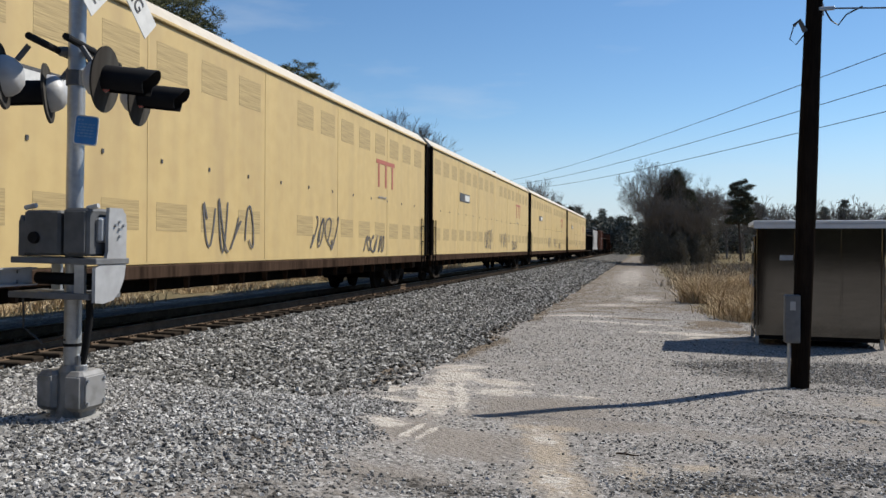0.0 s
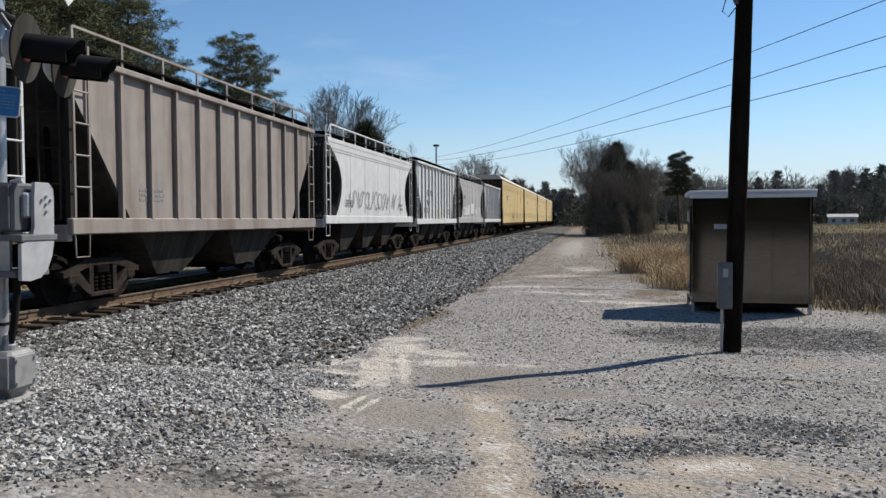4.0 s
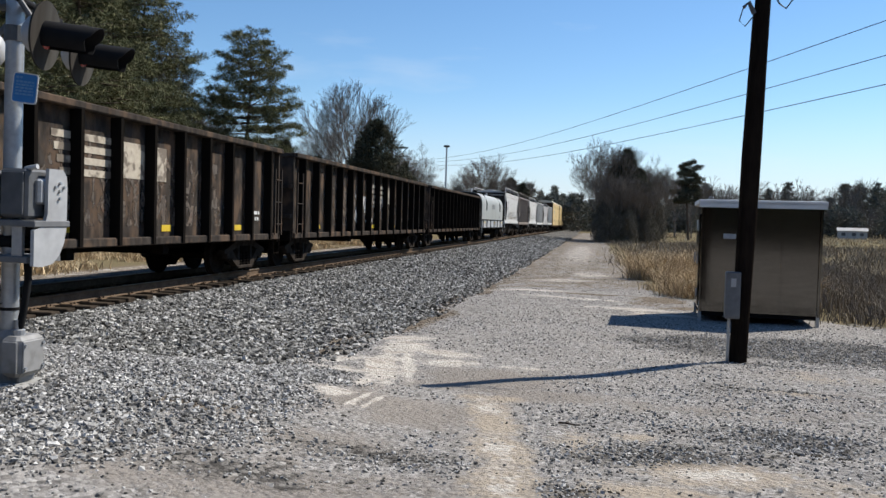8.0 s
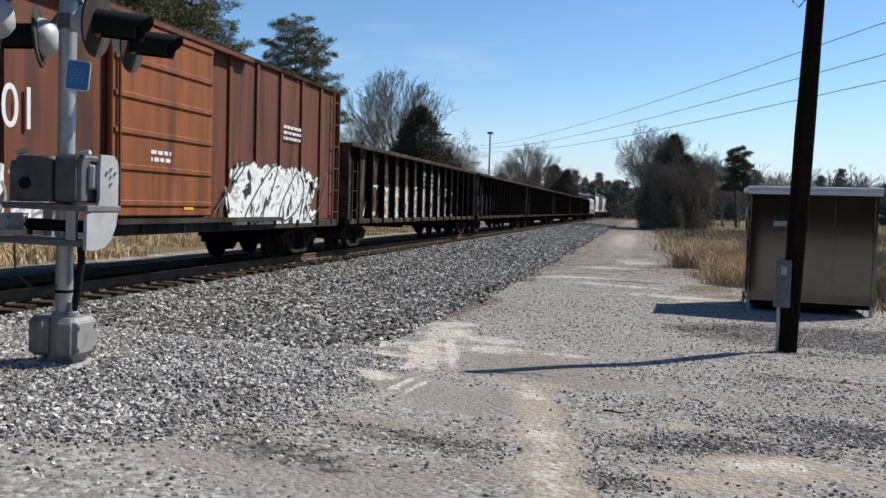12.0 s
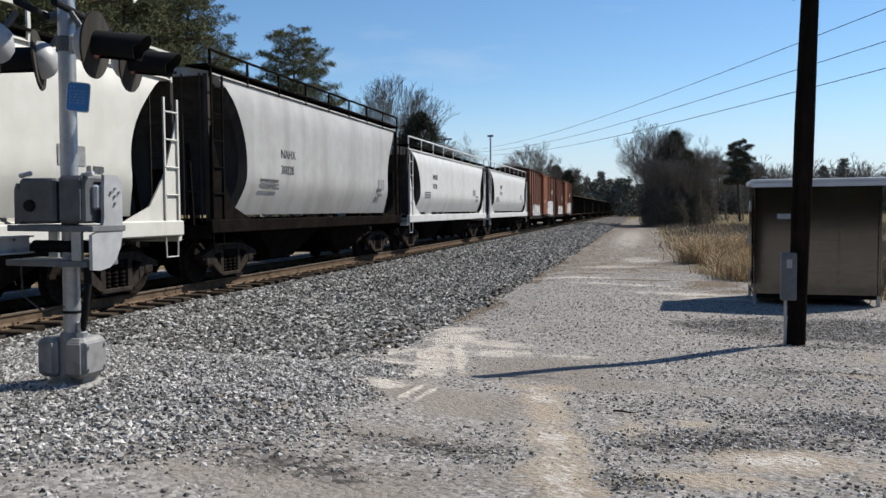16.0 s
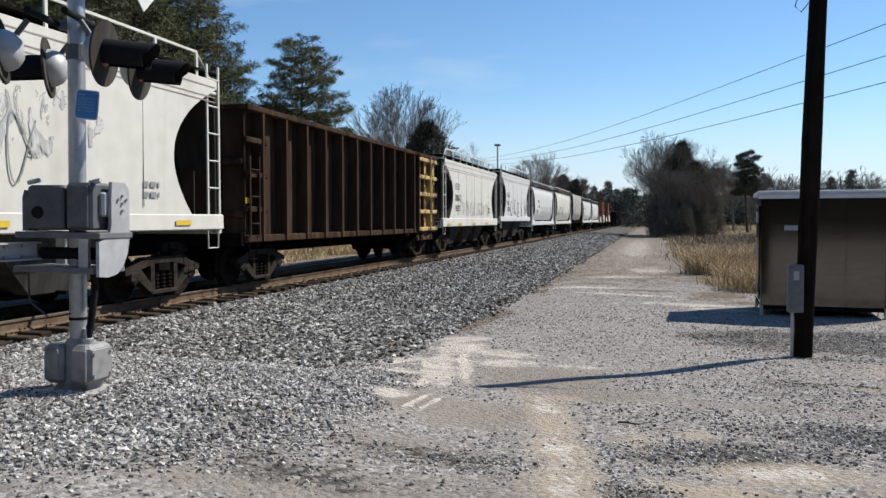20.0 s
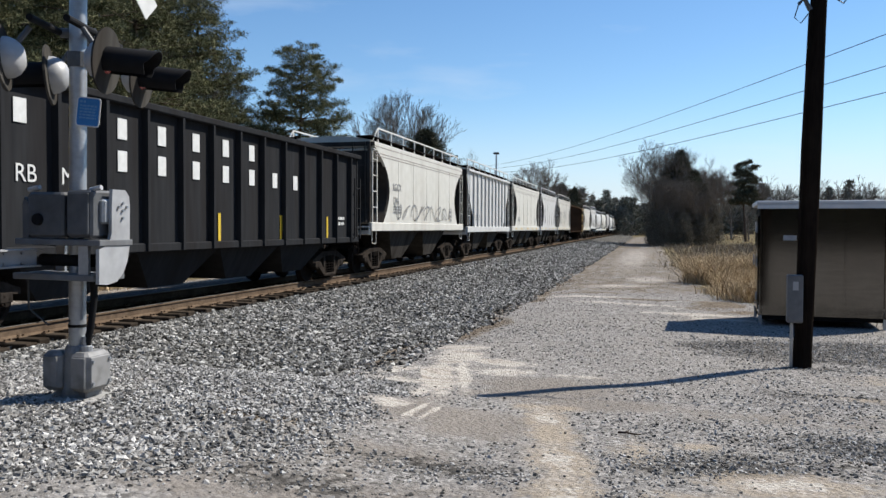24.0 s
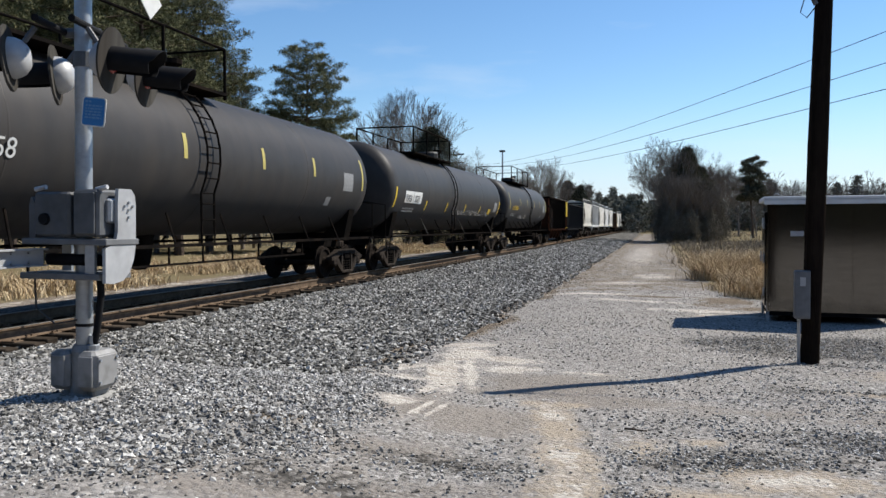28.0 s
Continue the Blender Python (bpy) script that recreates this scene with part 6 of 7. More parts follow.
    if boards:
        for y in (-5.2, -2.1, 1.2, 4.3):
            on_tank("reflector", y, -22, 0.13, 0.38, yellow_mark)
        on_tank("reflector", half - 0.75, -14, 0.14, 0.7, yellow_mark)
        on_tank("reflector", -half + 0.75, -14, 0.14, 0.7, yellow_mark)
        on_tank("yellow_panel", 6.6, -24, 0.6, 0.28, yellow_mark)
        on_tank("warning_panel", 8.0, -14, 0.7, 0.5, letter_gray)
    else:
        for y, h in ((-half + 1.1, 0.95), (half - 0.9, 0.9)) + tuple((y, 0.47) for y in dots):
            on_tank("reflector", y, 6, 0.12, h, reflector_old)
        on_tank("warning_panel", half - 2.0, -4, 0.7, 0.5, letter_gray)
        on_tank("warning_panel", half - 3.2, -26, 0.3, 0.25, letter_gray)
    if mark:
        text, y, a, paint, size = mark
        b = radians(a)

        def upright(lift, drop=0.0):
            q = b - drop
            return (radius + lift) * math.cos(q), mid + (radius + lift) * math.sin(q), 90 - math.degrees(q)

        if boards:
            on_tank("mark_board", y + 0.48, a + 6, 0.98, 0.42, letter_white, 0.008)
            on_tank("mark_board", y + 1.49, a + 6, 0.98, 0.42, letter_white, 0.008)
            for word, dy in zip(text.split(" "), (0.05, 1.08)):
                px, pz, tip = upright(0.035)
                lettering("reporting_mark", word, size, paint, car, pose(px, y + dy, pz, tip - 6, 0, 90), 0.82)
        else:
            px, pz, tip = upright(0.012)
            lettering("reporting_mark", text, size, paint, car, pose(px, y, pz, tip, 0, 90))
        px, pz, tip = upright(0.012, 0.14)
        bars("stencil_text", 1.3, 0.2, 2, letter_gray, car, pose(px, y, pz, tip, 0, 90), 3)
    running_gear(car, length, 2.0)
    return car


# ---- the train, car by car ----
JOINTS = [-115.8, -87.34, -58.62, -30.41, -2.62, 10.38, 23.83, 36.99, 51.11, 64.14, 77.99, 92.84, 111.77, 130.6, 148.81, 167.29, 186.24, 205.58, 223.78, 242.68, 258.45, 274.08,
          287.95, 303.33, 317.81, 330.31, 343.36, 359.94, 373.07, 385.01, 398.61, 411.25, 424.76, 441.22, 455.45, 474.5, 495.56, 515.9]
TRAIN = []


def couple(front, rear, maker, *args, **kw):
    car = maker(rear - front, *args, **kw)
    TRAIN.append((car, (front + rear) / 2))
    return car


def bay_marks(car, a, b, c, d):
    """A mark and number split over two bays between the ribs."""
    for text, y, z in ((a, -3.25, 2.78), (b, -2.45, 2.78), (c, -3.25, 2.26), (d, -2.45, 2.26)):
        if text:
            lettering("reporting_mark", text, 0.40, letter_black, car, side(y, z, 1.478), 0.9)
    plate(car, "round_emblem", letter_gray, 1.478, -0.65, 2.35, 0.28, 0.30, "small round emblem")
    for y in (-3.75, -0.15, 1.65, 4.4):
        plate(car, "reflector", reflector_old, 1.478, y, 1.85, 0.09, 0.45, "faded yellow strip")


def build_train():
    J = JOINTS
    n = [0]

    def nxt(maker, *args, **kw):
        k = n[0]
        n[0] += 1
        return couple(J[k], J[k + 1], maker, *args, **kw)

    marks = [(-6.5, 1.15), (-3.2, 1.15), (-0.2, 1.15), (3.0, 1.15), (6.3, 1.15)]
    # cars ahead of the car carriers, far off from the start
    ahead = -115.8
    for length, maker, label, paint in ((15.5, gondola, "dark rusty open gondola car", black_car), (14.0, covered_hopper, "pale covered hopper car", gray_paint), (17.5, boxcar, "dull red boxcar far down the track", box_red),
                                        (15.5, gondola, "dark rusty open gondola car", black_car), (15.5, gondola, "dark brown open gondola car", rust_car), (17.0, boxcar, "dull red boxcar far down the track", box_red)):
        extra = {"door_paint": box_red} if maker is boxcar else {}
        couple(ahead - length, ahead, maker, label, paint, **extra)
        ahead -= length
    for k in range(4):
        nxt(autorack, "enclosed tan steel car carrier with perforated panels and graffiti")
    nxt(covered_hopper, "white ribbed covered hopper car with black marks", white_paint, "ribbed", 4.42, 1.5, 3, 13, end_paint=pocket_gray, walk_z=0, letter=letter_black)
    bay_marks(TRAIN[-1][0], "CR", "DX", "93", "05")
    nxt(covered_hopper, "gray smooth-sided covered hopper car, stained and patched", gray_paint, "smooth", 4.2, 1.6, 3, mark="NAHX|30", mark_z=2.9, deep=0.38)
    for y, z, w, h in ((-3.3, 2.05, 1.5, 0.55), (-2.0, 2.15, 0.9, 0.70), (-0.2, 2.25, 1.6, 0.75), (1.9, 2.05, 0.8, 0.5), (3.6, 2.1, 0.5, 0.6)):
        plate(TRAIN[-1][0], "paint_patch", white_paint, 1.5595, y, z, w, h, "pale rectangle of fresh paint")
    nxt(covered_hopper, "white ribbed covered hopper car with black marks", white_paint, "ribbed", 4.42, 1.5, 3, 13, end_paint=pocket_gray, walk_z=0, letter=letter_black)
    bay_marks(TRAIN[-1][0], "CR", "DX", "93", "")
    c = nxt(covered_hopper, "white smooth covered hopper car with faint graffiti", white_paint, "smooth", 4.2, 1.6, 3)
    spray(c, 31, -4, 4, 1.9, 2.6, letter_gray, 1.559, 12, 0.05)
    nxt(covered_hopper, "brown-gray ribbed covered hopper car, weathered", brown_gray_paint, "ribbed", 4.25, 1.5, 2, 12)
    c = nxt(covered_hopper, "white smooth covered hopper car with sprayed graffiti", white_paint, "smooth", 4.2, 1.6, 2, mark="RGCX|1232", mark_z=3.15, mark_size=0.42)
    spray(c, 33, -3.6, 1.4, 1.75, 2.55, letter_gray, 1.559, 7, 0.05, spray_tag)
    spray(c, 34, 1.2, 5.0, 1.8, 2.3, letter_gray, 1.559, 8, 0.04, spray_faint)
    nxt(coil_car, "coil car with a pale gray rounded hood and side beams")
    for k in range(6):
        c = nxt(gondola, "black open gondola car, dusty and rust-stained" + (" with sprayed graffiti" if k > 2 else ""), black_car, yellow=marks, logo=0.98 if k == 4 else 0.55, ribs=15, rim=black_car)
        half = 9.0
        if k == 3:
            spray(c, 41, 2.0, 9.0, 0.9, 1.9, spray_white, 1.362, 0, 0.05, spray_earth)
        if k == 4:
            spray(c, 43, 1.4, 9.6, 0.95, 2.25, letter_black, 1.363, 3, 0.03, spray_solid)
            spray(c, 44, -9.0, 0.0, 1.0, 2.1, letter_black, 1.363, 3, 0.04, spray_solid)
        if k == 5:
            spray(c, 45, -8.0, 5.5, 0.95, 2.2, spray_white, 1.362, 5, 0.05, spray_mixed)
        if k in (0, 1):
            spray(c, 47 + k, -4, 3, 1.3, 2.4, spray_white, 1.362, 0, 0.04, spray_faint)
    for k in range(2):
        c = nxt(boxcar, "weathered red-brown boxcar with a brighter door and white graffiti", box_red, door_red, mark="01" if k == 0 else "")
        spray(c, 51 + k, 1.75, 7.5, 0.92, 2.3, letter_black, 1.575, 4, 0.05, spray_pale)
        spray(c, 53 + k, -7.5, -2.2, 1.05, 1.9, letter_gray, 1.559, 4, 0.05, spray_pale)
    for k, (mk, paint, top) in enumerate((("NAHX|34159", white_paint, 3.75), ("NAHX|34720", white_paint, 3.75), ("NAHX|30028", pale_gray_paint, 4.25), ("", cream_paint, 3.9), ("NAJX|34161", white_paint, 3.8))):
        dark = k == 2
        c = nxt(covered_hopper, "white round-sided covered hopper car" + (" with dark weathered ends" if dark else " with roof railing"), paint, "round", top, 1.3, 2, mark=mk, mark_z=2.75, mark_size=0.30, mark_y=-0.19, letter=letter_black, end_paint=under_black, frame_paint=under_black if dark else paint)
        plate(c, "data_panel", letter_gray, 1.545, 4.2, 2.35, 0.6, 0.3)
        if k == 4:
            spray(c, 61, -2, 3.5, 1.98, 2.5, letter_gray, 1.540, 8, 0.05)
        if k == 3:
            spray(c, 62, -4.8, 0, 2.0, 2.7, letter_gray, 1.540, 3, 0.08, spray_tag)
    c = nxt(covered_hopper, "white smooth covered hopper car with large painted letters", white_paint, "smooth", 4.2, 1.62, 2, mark="RGCX|2529", mark_z=2.82, mark_size=0.38, letter=letter_black, end_paint=pocket_gray)
    for k, ch in enumerate("ORBS!"):
        y, z, tilt = -2.50 + k * 1.37, 1.78 + 0.10 * math.sin(k * 2), 5 * math.sin(k * 3)
        for paint, grow, x in ((letter_black, 1.17, 1.561), (spray_white, 1.0, 1.566)):
            size = 1.12 * grow
            lettering("painted_letter", ch, size, paint, c, pose(x, y - (grow - 1) * 0.34, z - (grow - 1) * 0.40, 90, tilt, 90), 0.86)
    spray(c, 63, 3.7, 4.5, 1.8, 2.9, letter_gray, 1.559, 3, 0.06, spray_tag)
    c = nxt(covered_hopper, "cream smooth covered hopper car with sprayed outlines", cream_paint, "smooth", 4.0, 1.5, 3, mark="CEFX|303672", mark_z=2.8, mark_size=0.40, deep=0.36, letter=letter_black)
    spray(c, 64, -3.2, 3.4, 1.65, 2.35, letter_gray, 1.559, 10, 0.035)
    for y in (-5.0, -3.0, 0.0, 3.0):
        plate(c, "reflector", yellow_mark, 1.57, y, 1.28, 0.6, 0.09, "yellow reflective strip")
    nxt(gondola, "dark brown rusty high-sided gondola car with yellow ends", old_rust, 3.95, 1.0, 13, rim=old_rust, ends=yellow_paint, yellow=((-7.2, 1.9),), deep=0.33, wide=0.09, ends_wide=2.6)
    for k in range(3):
        c = nxt(covered_hopper, "cream-white smooth covered hopper car, scuffed", cream_paint if k != 1 else white_paint, "smooth", 4.2, 1.55, 2 if k == 0 else 3, mark=("RGCX|1258", "RGCX|1251", "")[k], mark_z=2.75, mark_size=0.40, deep=0.3, end_paint=pocket_gray)
        for y in (-4.8, -2.6, 0.2, 2.6, 4.6):
            plate(c, "reflector", yellow_mark, 1.57, y, 1.42, 0.5, 0.09, "yellow reflective strip")
        if k == 0:
            spray(c, 65, -4.6, 1.5, 1.9, 3.0, letter_gray, 1.559, 6, 0.03)
            part("scuff_patch", Geo().box(1.561, 0.8, 3.0, 0.002, 5.5, 1.3), spray_faint, c, "dark scuff marks")
    nxt(covered_hopper, "pale gray ribbed covered hopper car", white_paint, "ribbed", 4.25, 1.5, 2, 12, end_paint=pocket_gray)
    c = nxt(covered_hopper, "gray-white smooth covered hopper car, rust-streaked", cream_paint, "smooth", 4.15, 1.6, 2, mark="RGCX|1246", mark_z=2.7)
    spray(c, 67, -4, 4, 1.75, 2.3, letter_gray, 1.559, 9, 0.05)
    c = nxt(gondola, "clean black open hopper car with white lettering", coal_black, 3.6, 1.05, 14, rim=coal_black, hopper=True, deep=0.15, wide=0.07)
    for k in range(8):
        plate(c, "letter_block", letter_white, 1.455, -6.6 + k * 1.11, 3.08, 0.24, 0.34, "white painted letter")
    for k in range(8):
        plate(c, "letter_block", letter_white, 1.455, -4.38 + k * 1.11, 2.55, 0.24, 0.34, "white painted letter")
    for text, y in (("RB", -5.6), ("MN", -4.7)):
        lettering("reporting_mark", text, 0.36, letter_white, c, side(y, 2.1, 1.455))
    for y in (-6.9, -3.3, -0.2, 2.6, 5.4, 7.2):
        plate(c, "reflector", yellow_mark, 1.455, y, 1.45, 0.10, 0.6, "yellow reflective strip")
    c = nxt(gondola, "dark red-brown open hopper car with yellow end", rust_car, 3.8, 1.05, 12, rim=rib_black, hopper=True, ends=yellow_mark, ends_wide=1.05, deep=0.15, wide=0.07,
            mark=(("RB", -5.66, 2.50, 0.38), ("MN", -4.66, 2.50, 0.38), ("81", -5.5, 1.95, 0.36), ("31", -4.62, 1.95, 0.36)), yellow=((-3.19, 1.25), (1.06, 1.25)))
    bars("data_block", 0.6, 0.5, 3, letter_gray, c, side(-5.65, 1.50, 1.456), 9)
    for y, h in ((-5.32, 1.72), (-4.26, 1.66), (-3.30, 1.55)):
        plate(c, "paint_patch", patch_brown, 1.4465, y, 1.18 + h / 2, 0.94 if y < -4 else 0.7, h, "faded tan-brown repaint patch")
    for k in range(11):
        plate(c, "dust_band", patch_dust, 1.4462, (k - 5) * 1.064, 3.46, 0.95, 0.44, "gray dusty band under the rim")
    for k, (mk, paint, size, boards, yy) in enumerate((("UTLX 209180", yellow_mark, 0.36, False, -6.8), ("TAEX 2333", letter_black, 0.36, True, -7.95), ("UTLX 758", letter_white, 0.40, False, -6.45))):
        c = nxt(tank_car, "black tank car with yellow reflective marks and top platform", mark=(mk, yy, (-14, -18, -15)[k], paint, size), boards=boards, dots=(-0.7, 2.35, 5.05) if k == 2 else (-3.9, -1.1, 1.95, 4.6))
        if k == 0:
            spray(c, 71, -5.6, -0.5, 1.92, 2.2, letter_gray, 1.425, 0, 0.016, spray_thin)
        if k == 1:
            spray(c, 72, -3.2, 8.6, 1.95, 2.2, letter_gray, 1.40, 0, 0.02, spray_drip)


build_train()


# ---- loose stones ----
def island_mat(name, stops, rough=0.95):
    """A stone or leaf material whose tone changes from piece to piece."""
    m = bpy.data.materials.new(name)
    m.use_nodes = True
    n, l = m.node_tree.nodes, m.node_tree.links
    p = n["Principled BSDF"]
    p.inputs["Roughness"].default_value, p.inputs["Specular IOR Level"].default_value = rough, 0.0
    g, r, co, nz, mx = n.new("ShaderNodeNewGeometry"), n.new("ShaderNodeValToRGB"), n.new("ShaderNodeTexCoord"), n.new("ShaderNodeTexNoise"), n.new("ShaderNodeMix")
    while len(r.color_ramp.elements) < len(stops):
        r.color_ramp.elements.new(0.5)
    for e, (pos, c) in zip(r.color_ramp.elements, stops):
        e.position, e.color = pos, (*c, 1)
    nz.inputs["Scale"].default_value, nz.inputs["Detail"].default_value = 1.1, 4
    mx.data_type, mx.blend_type = "RGBA", "MULTIPLY"
    mx.inputs[0].default_value = 0.45
    l.new(g.outputs["Random Per Island"], r.inputs[0])
    l.new(co.outputs["Object"], nz.inputs["Vector"])
    l.new(r.outputs[0], mx.inputs[6])
    l.new(nz.outputs[0], mx.inputs[7])
    l.new(mx.outputs[2], p.inputs["Base Color"])
    return m


ballast_stone = island_mat("ballast_stone", [(0.0, (0.034, 0.033, 0.030)), (0.4, (0.165, 0.159, 0.146)), (0.8, (0.38, 0.368, 0.340)), (1.0, (0.72, 0.70, 0.655))])
gravel_stone = island_mat("gravel_stone", [(0.0, (0.070, 0.068, 0.064)), (0.35, (0.235, 0.227, 0.213)), (0.75, (0.450, 0.436, 0.411)), (1.0, (0.72, 0.70, 0.665))])
rubble_stone = island_mat("rubble_stone", [(0.0, (0.035, 0.029, 0.023)), (0.6, (0.10, 0.085, 0.068)), (1.0, (0.22, 0.185, 0.145))])


def stones(name, label, pts, size, material, seed):
    """Many angular stones joined in one mesh."""
    rng = np.random.default_rng(seed)
    n = len(pts)
    base = np.array([(1, 0, 0), (0, 1, 0), (-1, 0, 0), (0, -1, 0), (0, 0, 1), (0, 0, -1)], float)
    tris = np.array([(0, 1, 4), (1, 2, 4), (2, 3, 4), (3, 0, 4), (1, 0, 5), (2, 1, 5), (3, 2, 5), (0, 3, 5)])
    v = base[None] * rng.uniform(0.65, 1.25, (n, 6, 1)) + rng.normal(0, 0.16, (n, 6, 3))
    q = rng.normal(size=(n, 4))
    q /= np.linalg.norm(q, axis=1, keepdims=True)
    w, x, y, z = q.T
    R = np.stack([1 - 2 * (y * y + z * z), 2 * (x * y - z * w), 2 * (x * z + y * w), 2 * (x * y + z * w), 1 - 2 * (x * x + z * z), 2 * (y * z - x * w), 2 * (x * z - y * w), 2 * (y * z + x * w), 1 - 2 * (x * x + y * y)], -1).reshape(n, 3, 3)
    v = np.einsum("nij,nkj->nki", R, v) * size[:, None, None] * np.array([1, 1, 0.75]) + pts[:, None, :]
    me = bpy.data.meshes.new(name)
    me.vertices.add(n * 6)
    me.vertices.foreach_set("co", v.reshape(-1))
    f = (tris[None] + 6 * np.arange(n)[:, None, None]).reshape(-1)
    me.loops.add(len(f))
    me.loops.foreach_set("vertex_index", f.astype(np.int32))
    me.polygons.add(len(f) // 3)
    me.polygons.foreach_set("loop_start", np.arange(0, len(f), 3, dtype=np.int32))
    me.update(calc_edges=True)
    me.shade_flat()
    me.materials.append(material)
    return tagged(new(name, me), label, "gravel", kind="stuff")


def build_stones():
    rng = np.random.default_rng(11)

    def field(x0, x1, y0, y1, density):
        n = int((x1 - x0) * (y1 - y0) * density)
        return np.stack([rng.uniform(x0, x1, n), rng.uniform(y0, y1, n)], 1)

    b = np.concatenate([field(TX - 2.4, -3.3, 4.0, 16, 620), field(TX - 2.2, -3.1, 16, 28, 330), field(TX - 2.0, -3.0, 28, 60, 150), field(TX + 0.4, -3.0, 60, 110, 60)])
    z = zones(b[:, 0], b[:, 1])
    on_tie = (np.abs(b[:, 0] - TX) < 1.42) & (rng.random(len(b)) < 0.9)
    stray = (b[:, 0] < toe(b[:, 1]) + 1.1) & (b[:, 1] > 9) & (rng.random(len(b)) < 0.16)
    b = b[((z[:, 0] > rng.uniform(0.15, 0.9, len(b))) | stray) & ~on_tie & (b[:, 0] > TX + 0.55)]
    s = rng.uniform(0.024, 0.056, len(b)) * (1 + 0.25 * (b[:, 1] > 28) + 0.5 * (b[:, 1] > 60))
    stones("ballast_stones", "coarse dark gray crushed-rock ballast on the bank", np.column_stack([b, ground_height(b[:, 0], b[:, 1]) + s * 0.25]), s, ballast_stone, 3)
    g = np.concatenate([field(-8.0, 3.4, 3.4, 9.6, 1500), field(-4.8, 6.0, 9.6, 16, 620), field(-4.8, 6.0, 16, 24, 300)])
    z = zones(g[:, 0], g[:, 1])
    patchy = 0.5 + 0.5 * np.sin(g[:, 0] * 2.1 + 1.3 * np.sin(g[:, 1] * 1.7)) * np.sin(g[:, 1] * 1.9 + g[:, 0] * 0.6)
    rim = np.interp(g[:, 1], [3.4, 4.1, 5.0, 6.1, 7.9, 9.5], [-3.7, -3.0, -2.35, -2.35, -2.6, -3.2]) + 0.12 * np.sin(g[:, 1] * 5.0)
    left = smooth(rim + 0.35, rim - 0.25, g[:, 0]) * smooth(10, 8.5, g[:, 1])
    tn = tints(g[:, 0], g[:, 1])
    amount = np.clip(0.14 + 0.86 * left + 0.26 * patchy - 0.75 * z[:, 1] - 0.35 * z[:, 3] - 0.4 * tn[:, 0] + 0.6 * tn[:, 1] - 0.4 * tn[:, 2], 0.01, 1) * (z[:, 0] < 0.4) * (z[:, 2] < 0.5)
    keep = rng.random(len(g)) < amount
    g = g[keep]
    s = rng.uniform(0.006, 0.015, len(g)) * rng.choice([0.8, 1.0, 1.5], len(g)) + 0.0075 * left[keep] * rng.uniform(0.2, 1.7, len(g))
    stones("gravel_stones", "loose pale gray gravel strewn over the road", np.column_stack([g, ground_height(g[:, 0], g[:, 1]) + s * 0.2]), s, gravel_stone, 4)
    heaps = []
    for x, y, rx, ry, n in ((-3.62, 9.75, 0.5, 0.18, 60), (-3.1, 5.52, 0.30, 0.10, 50), (1.75, 6.45, 0.35, 0.08, 40), (-3.9, 9.25, 0.35, 0.12, 50), (-4.18, 10.9, 0.4, 0.2, 50),
                            (-2.7, 5.75, 0.22, 0.12, 36), (0.0, 5.05, 0.30, 0.12, 40), (-3.6, 11.6, 0.4, 0.6, 60)):
        heaps.append(np.column_stack([rng.normal(x, rx * 0.5, n), rng.normal(y, ry * 0.5, n)]))
    yb = rng.uniform(10, 32, 1500)
    heaps.append(np.column_stack([toe(yb) + rng.normal(0.25, 0.28, 1500), yb]))
    heaps.append(np.column_stack([rng.normal(-0.8, 1.3, 2600), rng.uniform(15, 45, 2600)]))
    d = np.concatenate(heaps)
    s = rng.uniform(0.007, 0.017, len(d))
    stones("dark_rubble", "dark broken rubble and rotten wood bits in the gravel", np.column_stack([d, ground_height(d[:, 0], d[:, 1]) + s * 0.2]), s, rubble_stone, 6)


build_stones()


# ---- dry grass ----
def blades(name, label, pts, height, material, seed, lean=0.25, width=0.02):
    rng = np.random.default_rng(seed)
    n = len(pts)
    a = rng.uniform(0, 2 * math.pi, n)
    swell = 0.72 + 0.55 * np.sin(pts[:, 0] * 1.9 + 2.0 * np.sin(pts[:, 1] * 0.8)) * np.sin(pts[:, 1] * 1.3 + 0.7 * pts[:, 0])
    h = height * rng.uniform(0.55, 1.15, n) * np.clip(swell, 0.3, 1.3)
    side_ = np.stack([np.cos(a), np.sin(a), 0 * a], 1) * width * rng.uniform(0.6, 1.3, n)[:, None]
    bend = rng.normal(0, lean, (n, 2)) * h[:, None]
    base = pts
    mid_ = base + np.column_stack([bend * 0.3, h * 0.6])
    tip = base + np.column_stack([bend, h])
    v = np.stack([base - side_, base + side_, mid_ + side_ * 0.8, mid_ - side_ * 0.8, tip], 1)
    me = bpy.data.meshes.new(name)
    me.vertices.add(n * 5)
    me.vertices.foreach_set("co", v.reshape(-1))
    f = (np.array([0, 1, 2, 0, 2, 3, 3, 2, 4])[None] + 5 * np.arange(n)[:, None]).reshape(-1)
    me.loops.add(len(f))
    me.loops.foreach_set("vertex_index", f.astype(np.int32))
    me.polygons.add(len(f) // 3)
    me.polygons.foreach_set("loop_start", np.arange(0, len(f), 3, dtype=np.int32))
    me.update(calc_edges=True)
    me.materials.append(material)
    return tagged(new(name, me), label, "grass", kind="stuff")


straw = island_mat("straw", [(0.0, (0.23, 0.16, 0.092)), (0.5, (0.60, 0.45, 0.27)), (1.0, (0.88, 0.72, 0.48))])
weed = island_mat("weed", [(0.0, (0.12, 0.10, 0.082)), (0.5, (0.27, 0.228, 0.178)), (1.0, (0.46, 0.385, 0.285))])


